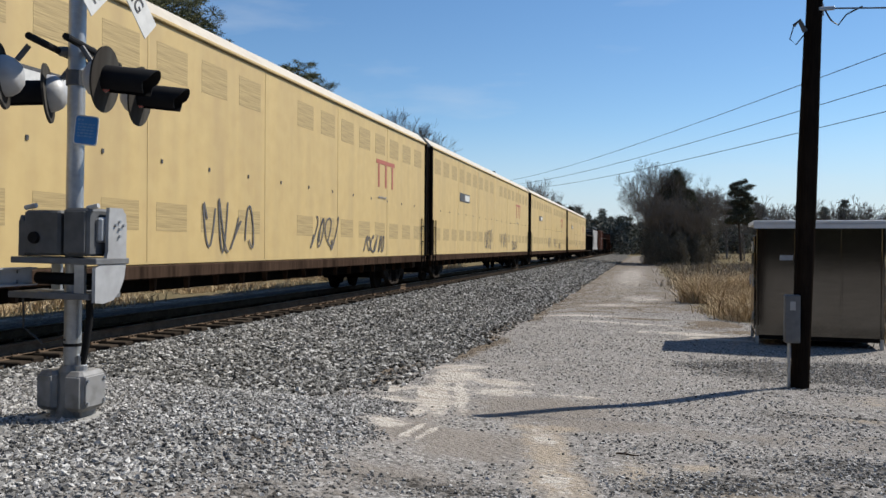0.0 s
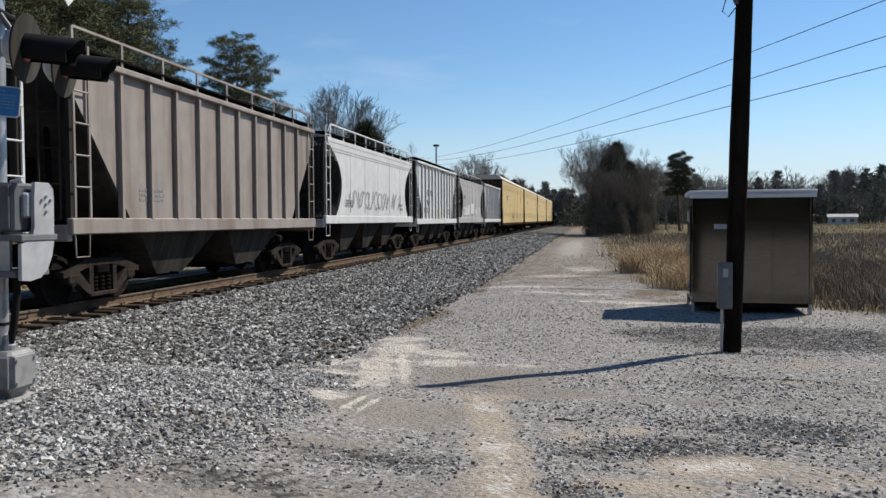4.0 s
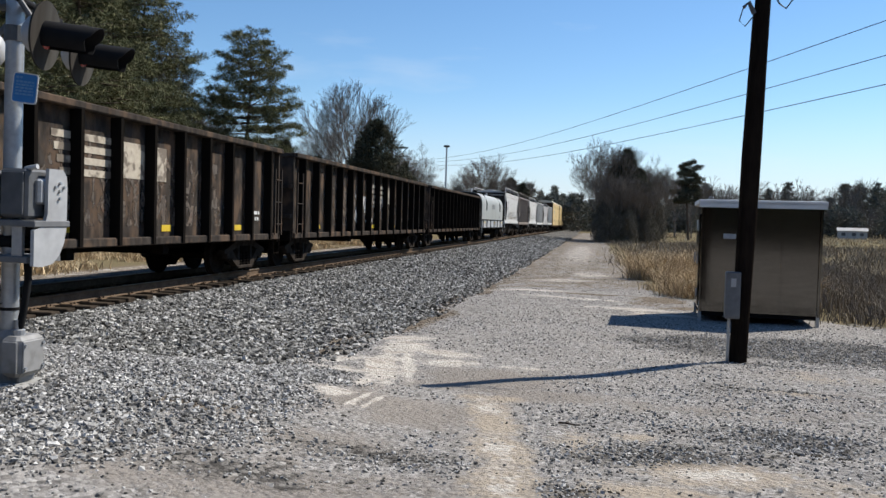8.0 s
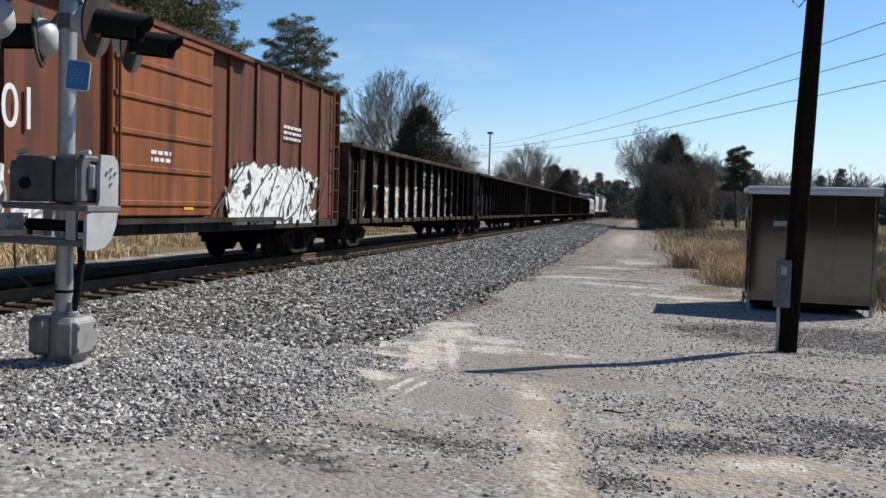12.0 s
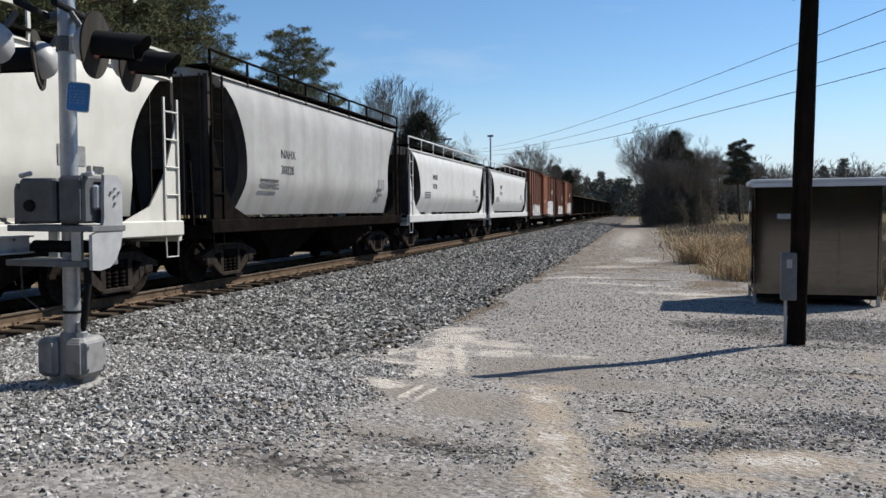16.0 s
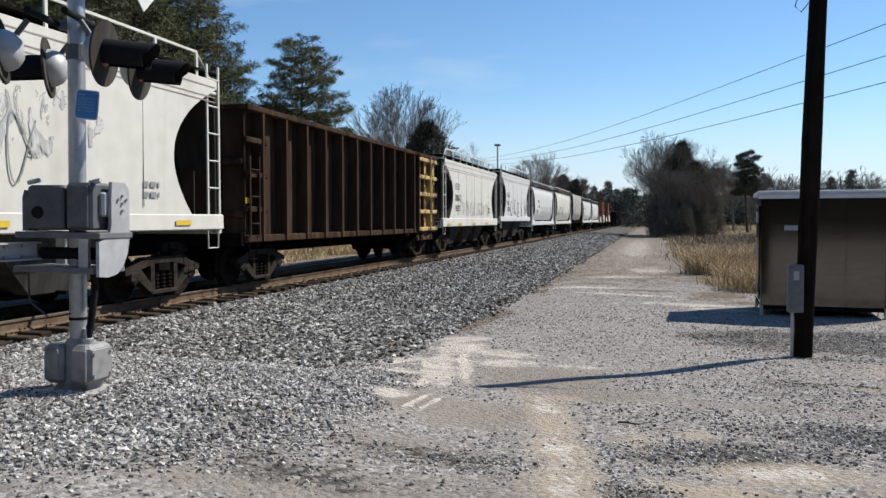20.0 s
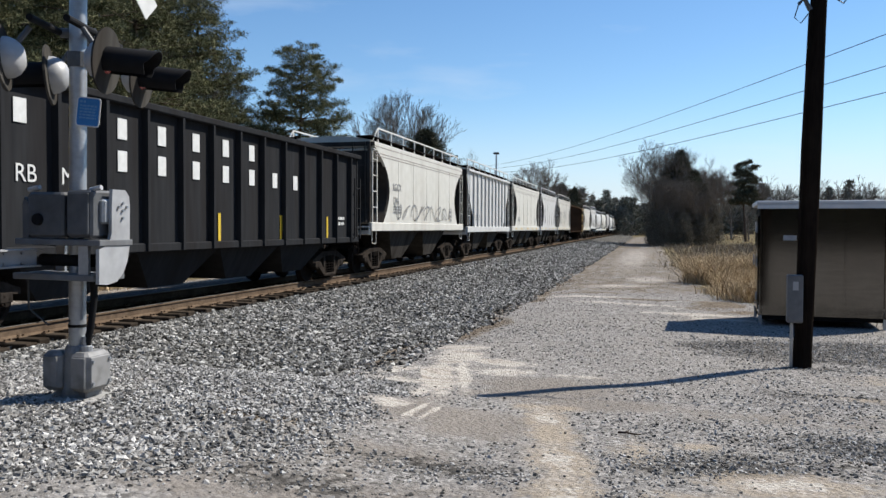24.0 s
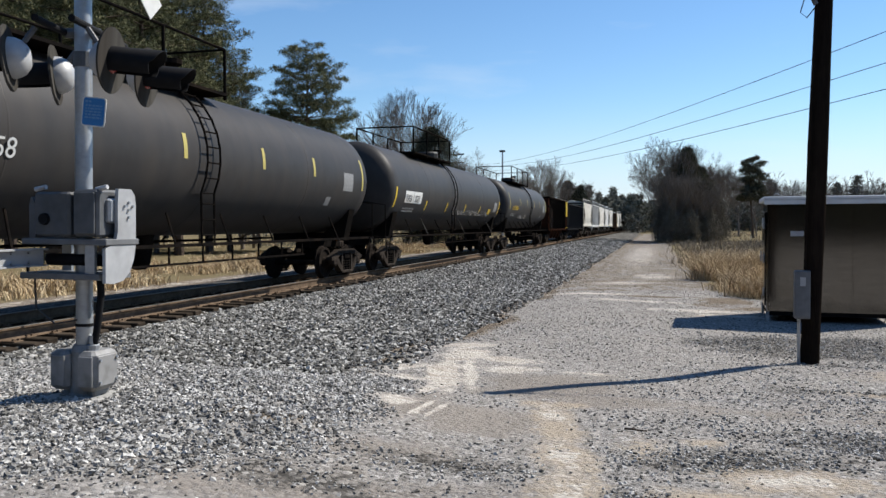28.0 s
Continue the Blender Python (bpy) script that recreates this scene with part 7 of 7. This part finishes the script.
def build_grass():
    rng = np.random.default_rng(21)

    def clumps(count, per, box, spread, shape):
        out = []
        while len(out) < count:
            x, y = rng.uniform(box[0], box[1]), rng.uniform(box[2], box[3])
            if shape(x, y):
                out.append((x, y))
        c = np.repeat(np.array(out), per, 0)
        c = c + rng.normal(0, spread, c.shape)
        return np.column_stack([c, ground_height(c[:, 0], c[:, 1]) - 0.02])

    lane = lambda y: np.interp(y, [18, 21, 23, 28, 40, 120], [2.6, 2.1, 1.75, 1.55, 1.2, 1.3])
    p = clumps(520, 44, (1.2, 6.0, 22, 42), 0.16, lambda x, y: x > lane(y) + 0.35 * math.sin(y * 2.1) * math.sin(y * 0.7) and (math.sin(x * 1.3) * math.sin(y * 0.9) > -0.35))
    blades("dry_grass", "tall golden dry grass beside the track road", p, 0.82, straw, 1, 0.75, 0.010)
    p = clumps(1300, 24, (1.2, 40, 26, 95), 0.6, lambda x, y: x > lane(y) + 0.2 and x < 4 + y * 0.45)
    blades("brown_weeds", "brown withered weeds in the rough field", p, 0.50, weed, 2, 0.55, 0.016)
    p = clumps(620, 34, (5.0, 13, 15.5, 34), 0.4, lambda x, y: x > 4.9 + (y - 15) * 0.02 and y > 17.5)
    blades("tall_weeds", "tall tangled brown weeds behind the shed", p, 0.75, weed, 3, 0.6, 0.009)
    p = clumps(800, 34, (-21.5, -15.4, 4, 70), 0.28, lambda x, y: math.sin(x * 0.9 + 1) * math.sin(y * 0.55 + 0.8 * math.sin(x)) > -0.15 or x < -19.5)
    blades("far_side_grass", "dry straw-coloured grass strip across the rails", p, 0.5, straw, 4, 0.7, 0.014)
    p = clumps(900, 18, (-60, 70, 60, 190), 1.2, lambda x, y: x > 4 or x < -22)
    blades("field_grass", "pale dry grass of the open field", p, 0.5, straw, 5, 0.3, 0.05)


build_grass()


# ---- trees ----
needle_mid = island_mat("needle_mid", [(0.0, (0.050, 0.058, 0.034)), (0.5, (0.142, 0.150, 0.080)), (1.0, (0.30, 0.28, 0.16))])
needle_dark = island_mat("needle_dark", [(0.0, (0.040, 0.044, 0.032)), (0.5, (0.090, 0.092, 0.064)), (1.0, (0.18, 0.162, 0.115))])
thicket = island_mat("thicket", [(0.0, (0.085, 0.080, 0.064)), (0.5, (0.19, 0.170, 0.132)), (1.0, (0.34, 0.295, 0.235))])
far_needles = island_mat("far_needles", [(0.0, (0.10, 0.105, 0.09)), (0.5, (0.19, 0.19, 0.155)), (1.0, (0.32, 0.30, 0.245))])


def needles(centres, radius, per, blade, seed, thin=0.07, flat=0.38):
    """Tufts of thin needles: triangles round each centre."""
    rng = np.random.default_rng(seed)
    c = np.repeat(centres, per, 0)
    r = np.repeat(radius, per)[:, None]
    n = len(c)
    d = rng.normal(size=(n, 3))
    d /= np.linalg.norm(d, axis=1, keepdims=True)
    o = c + d * r * rng.uniform(0.15, 0.8, (n, 1)) * np.array([1.25, 1.25, flat])
    e = d + rng.normal(0, 0.5, (n, 3)) + np.array([0, 0, 0.25])
    e /= np.linalg.norm(e, axis=1, keepdims=True)
    t = np.cross(e, rng.normal(size=(n, 3)))
    t /= np.linalg.norm(t, axis=1, keepdims=True) + 1e-9
    ln = blade * rng.uniform(0.6, 1.3, (n, 1))
    v = np.stack([o - t * ln * thin, o + t * ln * thin, o + e * ln], 1)
    return v.reshape(-1, 3)


def tri_mesh(name, v, material):
    me = bpy.data.meshes.new(name)
    me.vertices.add(len(v))
    me.vertices.foreach_set("co", v.reshape(-1))
    me.loops.add(len(v))
    me.loops.foreach_set("vertex_index", np.arange(len(v), dtype=np.int32))
    me.polygons.add(len(v) // 3)
    me.polygons.foreach_set("loop_start", np.arange(0, len(v), 3, dtype=np.int32))
    me.update(calc_edges=True)
    me.materials.append(material)
    return me


def pine_meshes(height, spread, low, seed, material, whorls=26, per=40, blade=0.26, curve=0.55, ragged=0.25):
    """A trunk with whorls of level limbs that carry flat sprays of needles, open between the layers."""
    rnd = random.Random(seed)
    g = Geo()
    bend = [(0.18 * math.sin(k * 0.7 + seed), 0.18 * math.sin(k * 0.5 + seed * 2), height * k / 9) for k in range(10)]
    g.tube(bend, height * 0.014 + 0.05, 8, 0.03)
    centres, radii = [], []

    def stem(f):
        i = min(8, int(f * 9))
        q = f * 9 - i
        return [bend[i][j] * (1 - q) + bend[i + 1][j] * q for j in (0, 1)]

    for w in range(whorls):
        t = (w + rnd.uniform(0.2, 0.8)) / whorls
        f = low + (1 - low) * t
        ox, oy = stem(f)
        turn = rnd.uniform(0, 6.28)
        count = rnd.choice((5, 6, 6, 7)) if t < 0.85 else 4
        for b in range(count):
            a = turn + 6.28 * (b + rnd.uniform(-0.3, 0.3)) / count
            ln = spread * (1 - t) ** curve * rnd.uniform(1 - 2 * ragged, 1 + ragged) + 0.22
            if rnd.random() < 0.10 and t < 0.6:
                ln *= 0.4
            z = height * f + rnd.uniform(-0.25, 0.25)
            rise = -0.06 + 0.50 * t ** 3 + rnd.uniform(-0.12, 0.12)
            lift = 0.02 + 0.10 * rnd.random()
            line = lambda u: (ox + math.cos(a) * ln * u, oy + math.sin(a) * ln * u, z + ln * (rise * u + lift * u * u))
            g.tube([line(s / 3) for s in range(4)], 0.02 + 0.012 * ln, 4, 0.008, False)
            # side shoots, longest at mid limb
            shoots = max(2, int(ln * 2.3))
            for s in range(shoots):
                u = 0.30 + 0.72 * (s + rnd.random()) / shoots
                p = line(u)
                reach = 0.30 * ln * (1.2 - u) + 0.22
                for sgn in (-1, 1):
                    q = rnd.uniform(0.3, 1.0) * reach * sgn
                    fwd = abs(q) * 0.6
                    centres.append((p[0] - math.sin(a) * q + math.cos(a) * fwd, p[1] + math.cos(a) * q + math.sin(a) * fwd, p[2] + rnd.gauss(0.06, 0.13)))
                    radii.append(rnd.uniform(0.22, 0.50))
            centres.append(line(1.0))
            radii.append(0.3)
    centres.append((bend[9][0], bend[9][1], height + 0.1))
    radii.append(0.3)
    crown = tri_mesh("crown", needles(np.array(centres), np.array(radii), per, blade, seed, 0.075, 0.45), material)
    return g.mesh("trunk", bark, True), crown


def cedar_meshes(height, width, seed, material, tufts=560, per=40, blade=0.44):
    """A dense evergreen, leafy to the ground: uneven lobes of small tufts round a hidden trunk."""
    rnd = random.Random(seed)
    g = Geo().tube([(0, 0, -0.3), (0.1, 0.05, height * 0.5), (0, 0, height * 0.96)], 0.16, 6, 0.03)
    lobes = [(rnd.uniform(0, 6.28), rnd.uniform(0.15, 0.95), rnd.uniform(0.55, 1.35)) for _ in range(26)]
    centres, radii = [], []
    for k in range(tufts):
        t = rnd.random() ** 0.85
        a = rnd.uniform(0, 6.28)
        env = width * (min(1.0, 0.80 + 0.9 * t)) * (1 - t ** 2.6) ** 0.6 * rnd.uniform(0.75, 1.12)
        for la, lt, lk in lobes:
            if abs((a - la + 3.14) % 6.28 - 3.14) < 0.5 and abs(t - lt) < 0.12:
                env *= lk
        q = env * (1 - 0.55 * rnd.random() ** 1.8)
        centres.append((q * math.cos(a), q * math.sin(a), height * (0.02 + 0.96 * t)))
        radii.append(rnd.uniform(0.35, 0.62))
        if k % 12 == 0:
            g.tube([(0, 0, height * t * 0.85), (q * math.cos(a), q * math.sin(a), height * t)], 0.03, 4, 0.01, False)
    crown = tri_mesh("crown", needles(np.array(centres), np.array(radii), per, blade, seed, 0.055, 0.9), material)
    return g.mesh("trunk", bark, True), crown


def pine(label, name, at, trunk, crown):
    t = thing(name, label, "tree", at)
    part("trunk", trunk, bark, t)
    part("crown", crown, needle_mid, t, kind="stuff")
    return t


def bare_mesh(height, seed, width=0.42, clear=0.28, twig=0.0055):
    """A leafless tree: a clear stem, ascending limbs in a fan, and sprays of fine upright twigs."""
    rnd = random.Random(seed)
    stem, crown = Geo(), Geo()
    counts = (9, 6, 5, 5, 4)
    sides = (8, 6, 4, 3, 3, 3)

    def grow(p, d, ln, r, level):
        g = stem if level < 2 else crown
        segs = 4 if level < 2 else 3 if level < 4 else 2
        pts, dd = [p], d
        for k in range(segs):
            dd = (dd + Vector((rnd.gauss(0, 0.035), rnd.gauss(0, 0.035), rnd.gauss(0.04, 0.03)))).normalized()
            pts.append(pts[-1] + dd * ln / segs)
        g.tube(pts, r, sides[level], max(r * 0.45, twig * 0.7), False)
        if level >= len(counts):
            return
        n = counts[level]
        for k in range(n):
            u = (0.45 if level == 0 else 0.30) + (0.55 if level == 0 else 0.68) * (k + rnd.random() * 0.8) / n
            i = min(segs - 1, int(u * segs))
            q = pts[i].lerp(pts[i + 1], u * segs - i)
            a = 2.4 * k + rnd.uniform(-0.5, 0.5)
            e = dd.cross(Vector((0.31, 0.52, 0.2))).normalized()
            f = dd.cross(e)
            open_ = (width * 1.9 * (1.15 - 0.75 * k / n) if level == 0 else rnd.uniform(0.32, 0.62))
            nd = (dd + (e * math.cos(a) + f * math.sin(a)) * open_ + Vector((0, 0, 0.10))).normalized()
            keep = (0.95 if level == 0 else 0.58) * (1.1 - 0.35 * k / n)
            grow(q, nd, ln * keep * rnd.uniform(0.8, 1.1), max(r * rnd.uniform(0.34, 0.50), twig), level + 1)

    grow(Vector((0, 0, -0.2)), Vector((0, 0, 1)), height * (clear + 0.22), height * 0.0135, 0)
    return stem.mesh("trunk", bare_bark, True), crown.mesh("branch_crown", bare_bark)


def polar(az, dist, z=None):
    x, y = math.sin(radians(az)) * dist, math.cos(radians(az)) * dist
    return x, y, float(ground_height(x, y)) if z is None else z


def build_trees():
    kinds = [pine_meshes(17, 4.4, 0.30, 1, needle_mid, 22, 34, 0.26, 0.45, 0.28), pine_meshes(17, 4.0, 0.24, 2, needle_mid, 24, 34, 0.26, 0.45, 0.28), pine_meshes(16, 5.6, 0.14, 3, needle_mid, 25, 44, 0.28, 0.46, 0.14)]
    lab = "tall pine with dark green layered needles and a bare lower trunk"
    for az, d, el, k, turn in ((-46, 46, 21.5, 1, 10), (-43.5, 42, 20.5, 0, 20), (-41.2, 52, 20.5, 1, 90), (-39.3, 44, 20.0, 0, 130), (-37.2, 56, 19.6, 1, 200), (-35.4, 48, 19.4, 0, 250), (-33.4, 54, 18.6, 1, 60), (-31.4, 57, 15.4, 0, 340),
                               (-29.9, 60, 11.6, 1, 15), (-36.4, 66, 15.5, 1, 33), (-33.2, 68, 13.5, 0, 70), (-40.5, 64, 16.0, 0, 140), (-44.5, 60, 17.0, 1, 190)):
        h = math.tan(radians(el)) * d + EYE
        x, y, z = polar(az, d)
        t = pine(lab, "pine_tree", pose(x, y, z, 0, 0, turn), *kinds[k])
        t.scale = (h / 17.2,) * 3
    x, y, z = polar(-24.6, 60)
    pine("lone broad pine with layered branches and dark green needles", "pine_tree", pose(x, y, z, 0, 0, 40), *kinds[2]).scale = ((math.tan(radians(12.5)) * 60 + EYE) / 16.2,) * 3
    dark = [cedar_meshes(11, 2.2, 5, needle_dark, 520), cedar_meshes(10, 2.6, 6, needle_dark), cedar_meshes(10, 3.2, 16, thicket, 700)]
    for az, d, el, k, turn, wide in ((-15.7, 76, 7.4, 1, 0, 1.0), (-16.6, 79, 6.0, 1, 80, 0.9), (-15.0, 80, 5.0, 1, 120, 0.8), (-13.6, 88, 3.9, 0, 50, 0.7), (-19.8, 74, 4.6, 1, 10, 0.8), (-22.0, 72, 5.2, 0, 33, 0.9), (-6.1, 170, 3.3, 1, 20, 1.0), (-5.2, 165, 2.7, 0, 50, 1.2)):
        x, y, z = polar(az, d)
        s = (math.tan(radians(el)) * d + EYE) / 10.4
        t = pine("dense dark evergreen tree behind the rails", "evergreen_tree", pose(x, y, z, 0, 0, turn), *dark[k])
        t.scale = (s * wide, s * wide, s)
    # the clump at the end of the track road
    for az, d, el, k, turn, wide in ((1.3, 96, 4.4, 1, 0, 0.85), (2.0, 97, 4.9, 0, 100, 0.95), (2.8, 98, 4.1, 1, 200, 0.85), (0.6, 95, 3.4, 2, 300, 0.7), (3.5, 98, 3.2, 2, 45, 0.75), (1.5, 91, 2.8, 2, 145, 0.85), (2.5, 91, 2.7, 2, 77, 0.9), (3.9, 95, 1.9, 2, 177, 0.9), (0.4, 90, 1.7, 2, 30, 0.9), (3.3, 90, 1.4, 2, 60, 1.1), (0.9, 87, 1.2, 2, 15, 1.0), (2.2, 87, 1.2, 2, 250, 1.1)):
        x, y, z = polar(az, d)
        s = (math.tan(radians(el)) * d + EYE) / 10.0
        t = pine("dense dark evergreen in the thicket beside the track road", "evergreen_tree", pose(x, y, z, 0, 0, turn), *dark[k])
        t.scale = (s * wide, s * wide, s)
    bare = [bare_mesh(10, s, wd, cl) for s, wd, cl in ((1, 0.44, 0.24), (2, 0.36, 0.26), (3, 0.40, 0.20))]
    size = [max(v.co.z for v in m[1].vertices) for m in bare]
    lab = "leafless tree with fine gray-brown branches"
    for az, d, el, k, turn in ((-17.4, 84, 10.0, 0, 10), (-18.6, 92, 7.2, 2, 55), (-13.6, 92, 5.9, 1, 70), (-14.5, 95, 5.0, 2, 170), (-8.0, 150, 4.9, 0, 200), (-7.0, 155, 4.0, 1, 20), (-9.0, 160, 3.8, 2, 50), (-5.6, 170, 3.3, 2, 300), (0.9, 97, 6.2, 0, 120), (1.5, 101, 5.8, 2, 15), (0.2, 100, 4.6, 1, 77),
                               (2.4, 103, 5.2, 1, 10), (3.4, 104, 4.4, 0, 200), (1.0, 89, 4.6, 1, 33), (2.3, 89, 3.8, 0, 66), (3.4, 90, 3.0, 2, 99), (4.5, 128, 4.3, 0, 30), (5.3, 135, 4.0, 2, 90), (3.9, 125, 3.8, 1, 66), (6.4, 140, 3.4, 1, 166),
                               (-38, 58, 14, 2, 0), (-34.6, 60, 13, 0, 70), (-29.0, 66, 9.8, 1, 40), (-27.8, 70, 7.5, 2, 140), (-20.5, 90, 5.2, 2, 10), (-12.4, 120, 3.9, 2, 31), (-11.0, 150, 3.0, 1, 31)):
        x, y, z = polar(az, d)
        t = thing("bare_tree", lab, "tree", pose(x, y, z, 0, 0, turn))
        part("trunk", bare[k][0], bare_bark, t)
        part("branch_crown", bare[k][1], bare_bark, t, kind="stuff")
        t.scale = ((math.tan(radians(el)) * d + EYE) / size[k],) * 3
    x, y, z = polar(6.1, 122)
    tall = pine_meshes(12, 2.3, 0.48, 8, needle_dark, 12, 60, 0.34, 0.35, 0.25)
    t = pine("slim tall pine with a high tufted crown", "pine_tree", pose(x, y, z, 0, 0, 5), *tall)
    t.scale = ((math.tan(radians(4.5)) * 122 + EYE) / 12.2,) * 3
    # far woods, joined
    rng = np.random.default_rng(7)
    rnd = random.Random(9)
    far_c, far_r = [], []
    twigs = Geo()

    def woods(az0, az1, d0, d1, count, h0, h1, evergreen):
        for k in range(count):
            az, d, h = rnd.uniform(az0, az1), rnd.uniform(d0, d1), rnd.uniform(h0, h1)
            x, y, z = polar(az, d)
            if rnd.random() < evergreen:
                for j in range(int(h * 5)):
                    f = rnd.random() ** 0.8
                    r = h * 0.26 * (1 - f) + 0.5
                    a = rnd.uniform(0, 6.28)
                    q = r * math.sqrt(rnd.random())
                    far_c.append((x + q * math.cos(a), y + q * math.sin(a), z + h * (0.08 + 0.92 * f)))
                    far_r.append(rnd.uniform(0.7, 1.3))
                twigs.tube([(x, y, z - 0.3), (x, y, z + h)], h * 0.015, 4, 0.02, False)
            else:
                def fork(p, dirv, ln, r, lv):
                    q = p + dirv * ln
                    twigs.tube([p, q], r, 3, r * 0.6, False)
                    if lv == 0:
                        return
                    for _ in range(3):
                        nd = (dirv + Vector((rnd.gauss(0, 0.42), rnd.gauss(0, 0.42), rnd.gauss(0.1, 0.2)))).normalized()
                        fork(q, nd, ln * rnd.uniform(0.6, 0.8), r * 0.6, lv - 1)
                fork(Vector((x, y, z - 0.3)), Vector((0, 0, 1)), h * 0.34, h * 0.016, 4)

    woods(6.5, 36, 235, 300, 300, 10, 17, 0.14)
    woods(4.5, 36, 212, 232, 300, 4.5, 8.5, 0.36)
    woods(-12, -1.0, 230, 330, 46, 9, 15, 0.6)
    woods(-30, -12, 120, 170, 40, 7, 11, 0.5)
    woods(-50, -28, 66, 90, 36, 8, 13, 0.55)
    woods(-1.2, 6.5, 260, 330, 30, 7, 12, 0.6)
    woods(-4.5, 1.5, 190, 250, 44, 5, 9, 0.75)
    crown = tri_mesh("far_crowns", needles(np.array(far_c), np.array(far_r), 22, 0.9, 8, 0.16), far_needles)
    far = tagged(new("far_woods", crown), "distant wood of dark evergreens along the field", "woods", kind="stuff")
    part("far_trunks", twigs, bare_bark, far, "bare gray twigs and trunks", kind="stuff")
    # unseen woods added behind the camera; they close the place, darken reflections, block sky
    far_c, far_r, twigs = [], [], Geo()
    woods(62, 298, 38, 60, 190, 9, 14, 1.0)
    crown = tri_mesh("back_crowns", needles(np.array(far_c), np.array(far_r), 16, 1.5, 18, 0.45), needle_dark)
    tagged(new("unseen_back_wood", crown), "unseen dark evergreen wood added behind the camera to darken reflections", "woods", kind="stuff")


def build_far_house():
    x, y, z = polar(16.2, 205)
    h = thing("far_house", "low white far farm building with a pale roof", "house", pose(x, y, z, 0, 0, -15))
    part("wall", Geo().box(0, 0, 0.9, 6.0, 4, 1.8), pale_gray_paint, h)
    part("roof", Geo().prism([(-2.3, 1.8), (2.3, 1.8), (0, 2.5)], "x", -3.2, 3.2), gray_paint, h)
    for wx in (-1.8, 0.3, 1.9):
        part("window", Geo().box(wx, -2.02, 1.0, 0.8, 0.05, 0.7), letter_black, h)


build_trees()
build_far_house()


# ---- what moves ----
def motions():
    for car, u in TRAIN:
        walk(car, [(t, pose(TX, s - u, RAIL)) for t, s in RUN])
    times = [t for t, _ in RUN]
    runs = [s for _, s in RUN]
    first = {}
    last = frame(28.0)
    for w in WHEELSETS:
        y = round(w.location.y, 2)
        if y not in first:
            y0 = w.location.y
            walk(w, [(t, pose(0, y0, WHEEL_R, -math.degrees(np.interp(t, times, runs) / WHEEL_R))) for t in (k / FPS for k in range(last))])
            first[y] = w
        else:
            src = first[y].animation_data
            w.rotation_mode = "QUATERNION"
            w.animation_data_create()
            w.animation_data.action = src.action
            w.animation_data.action_slot = src.action_slot


motions()
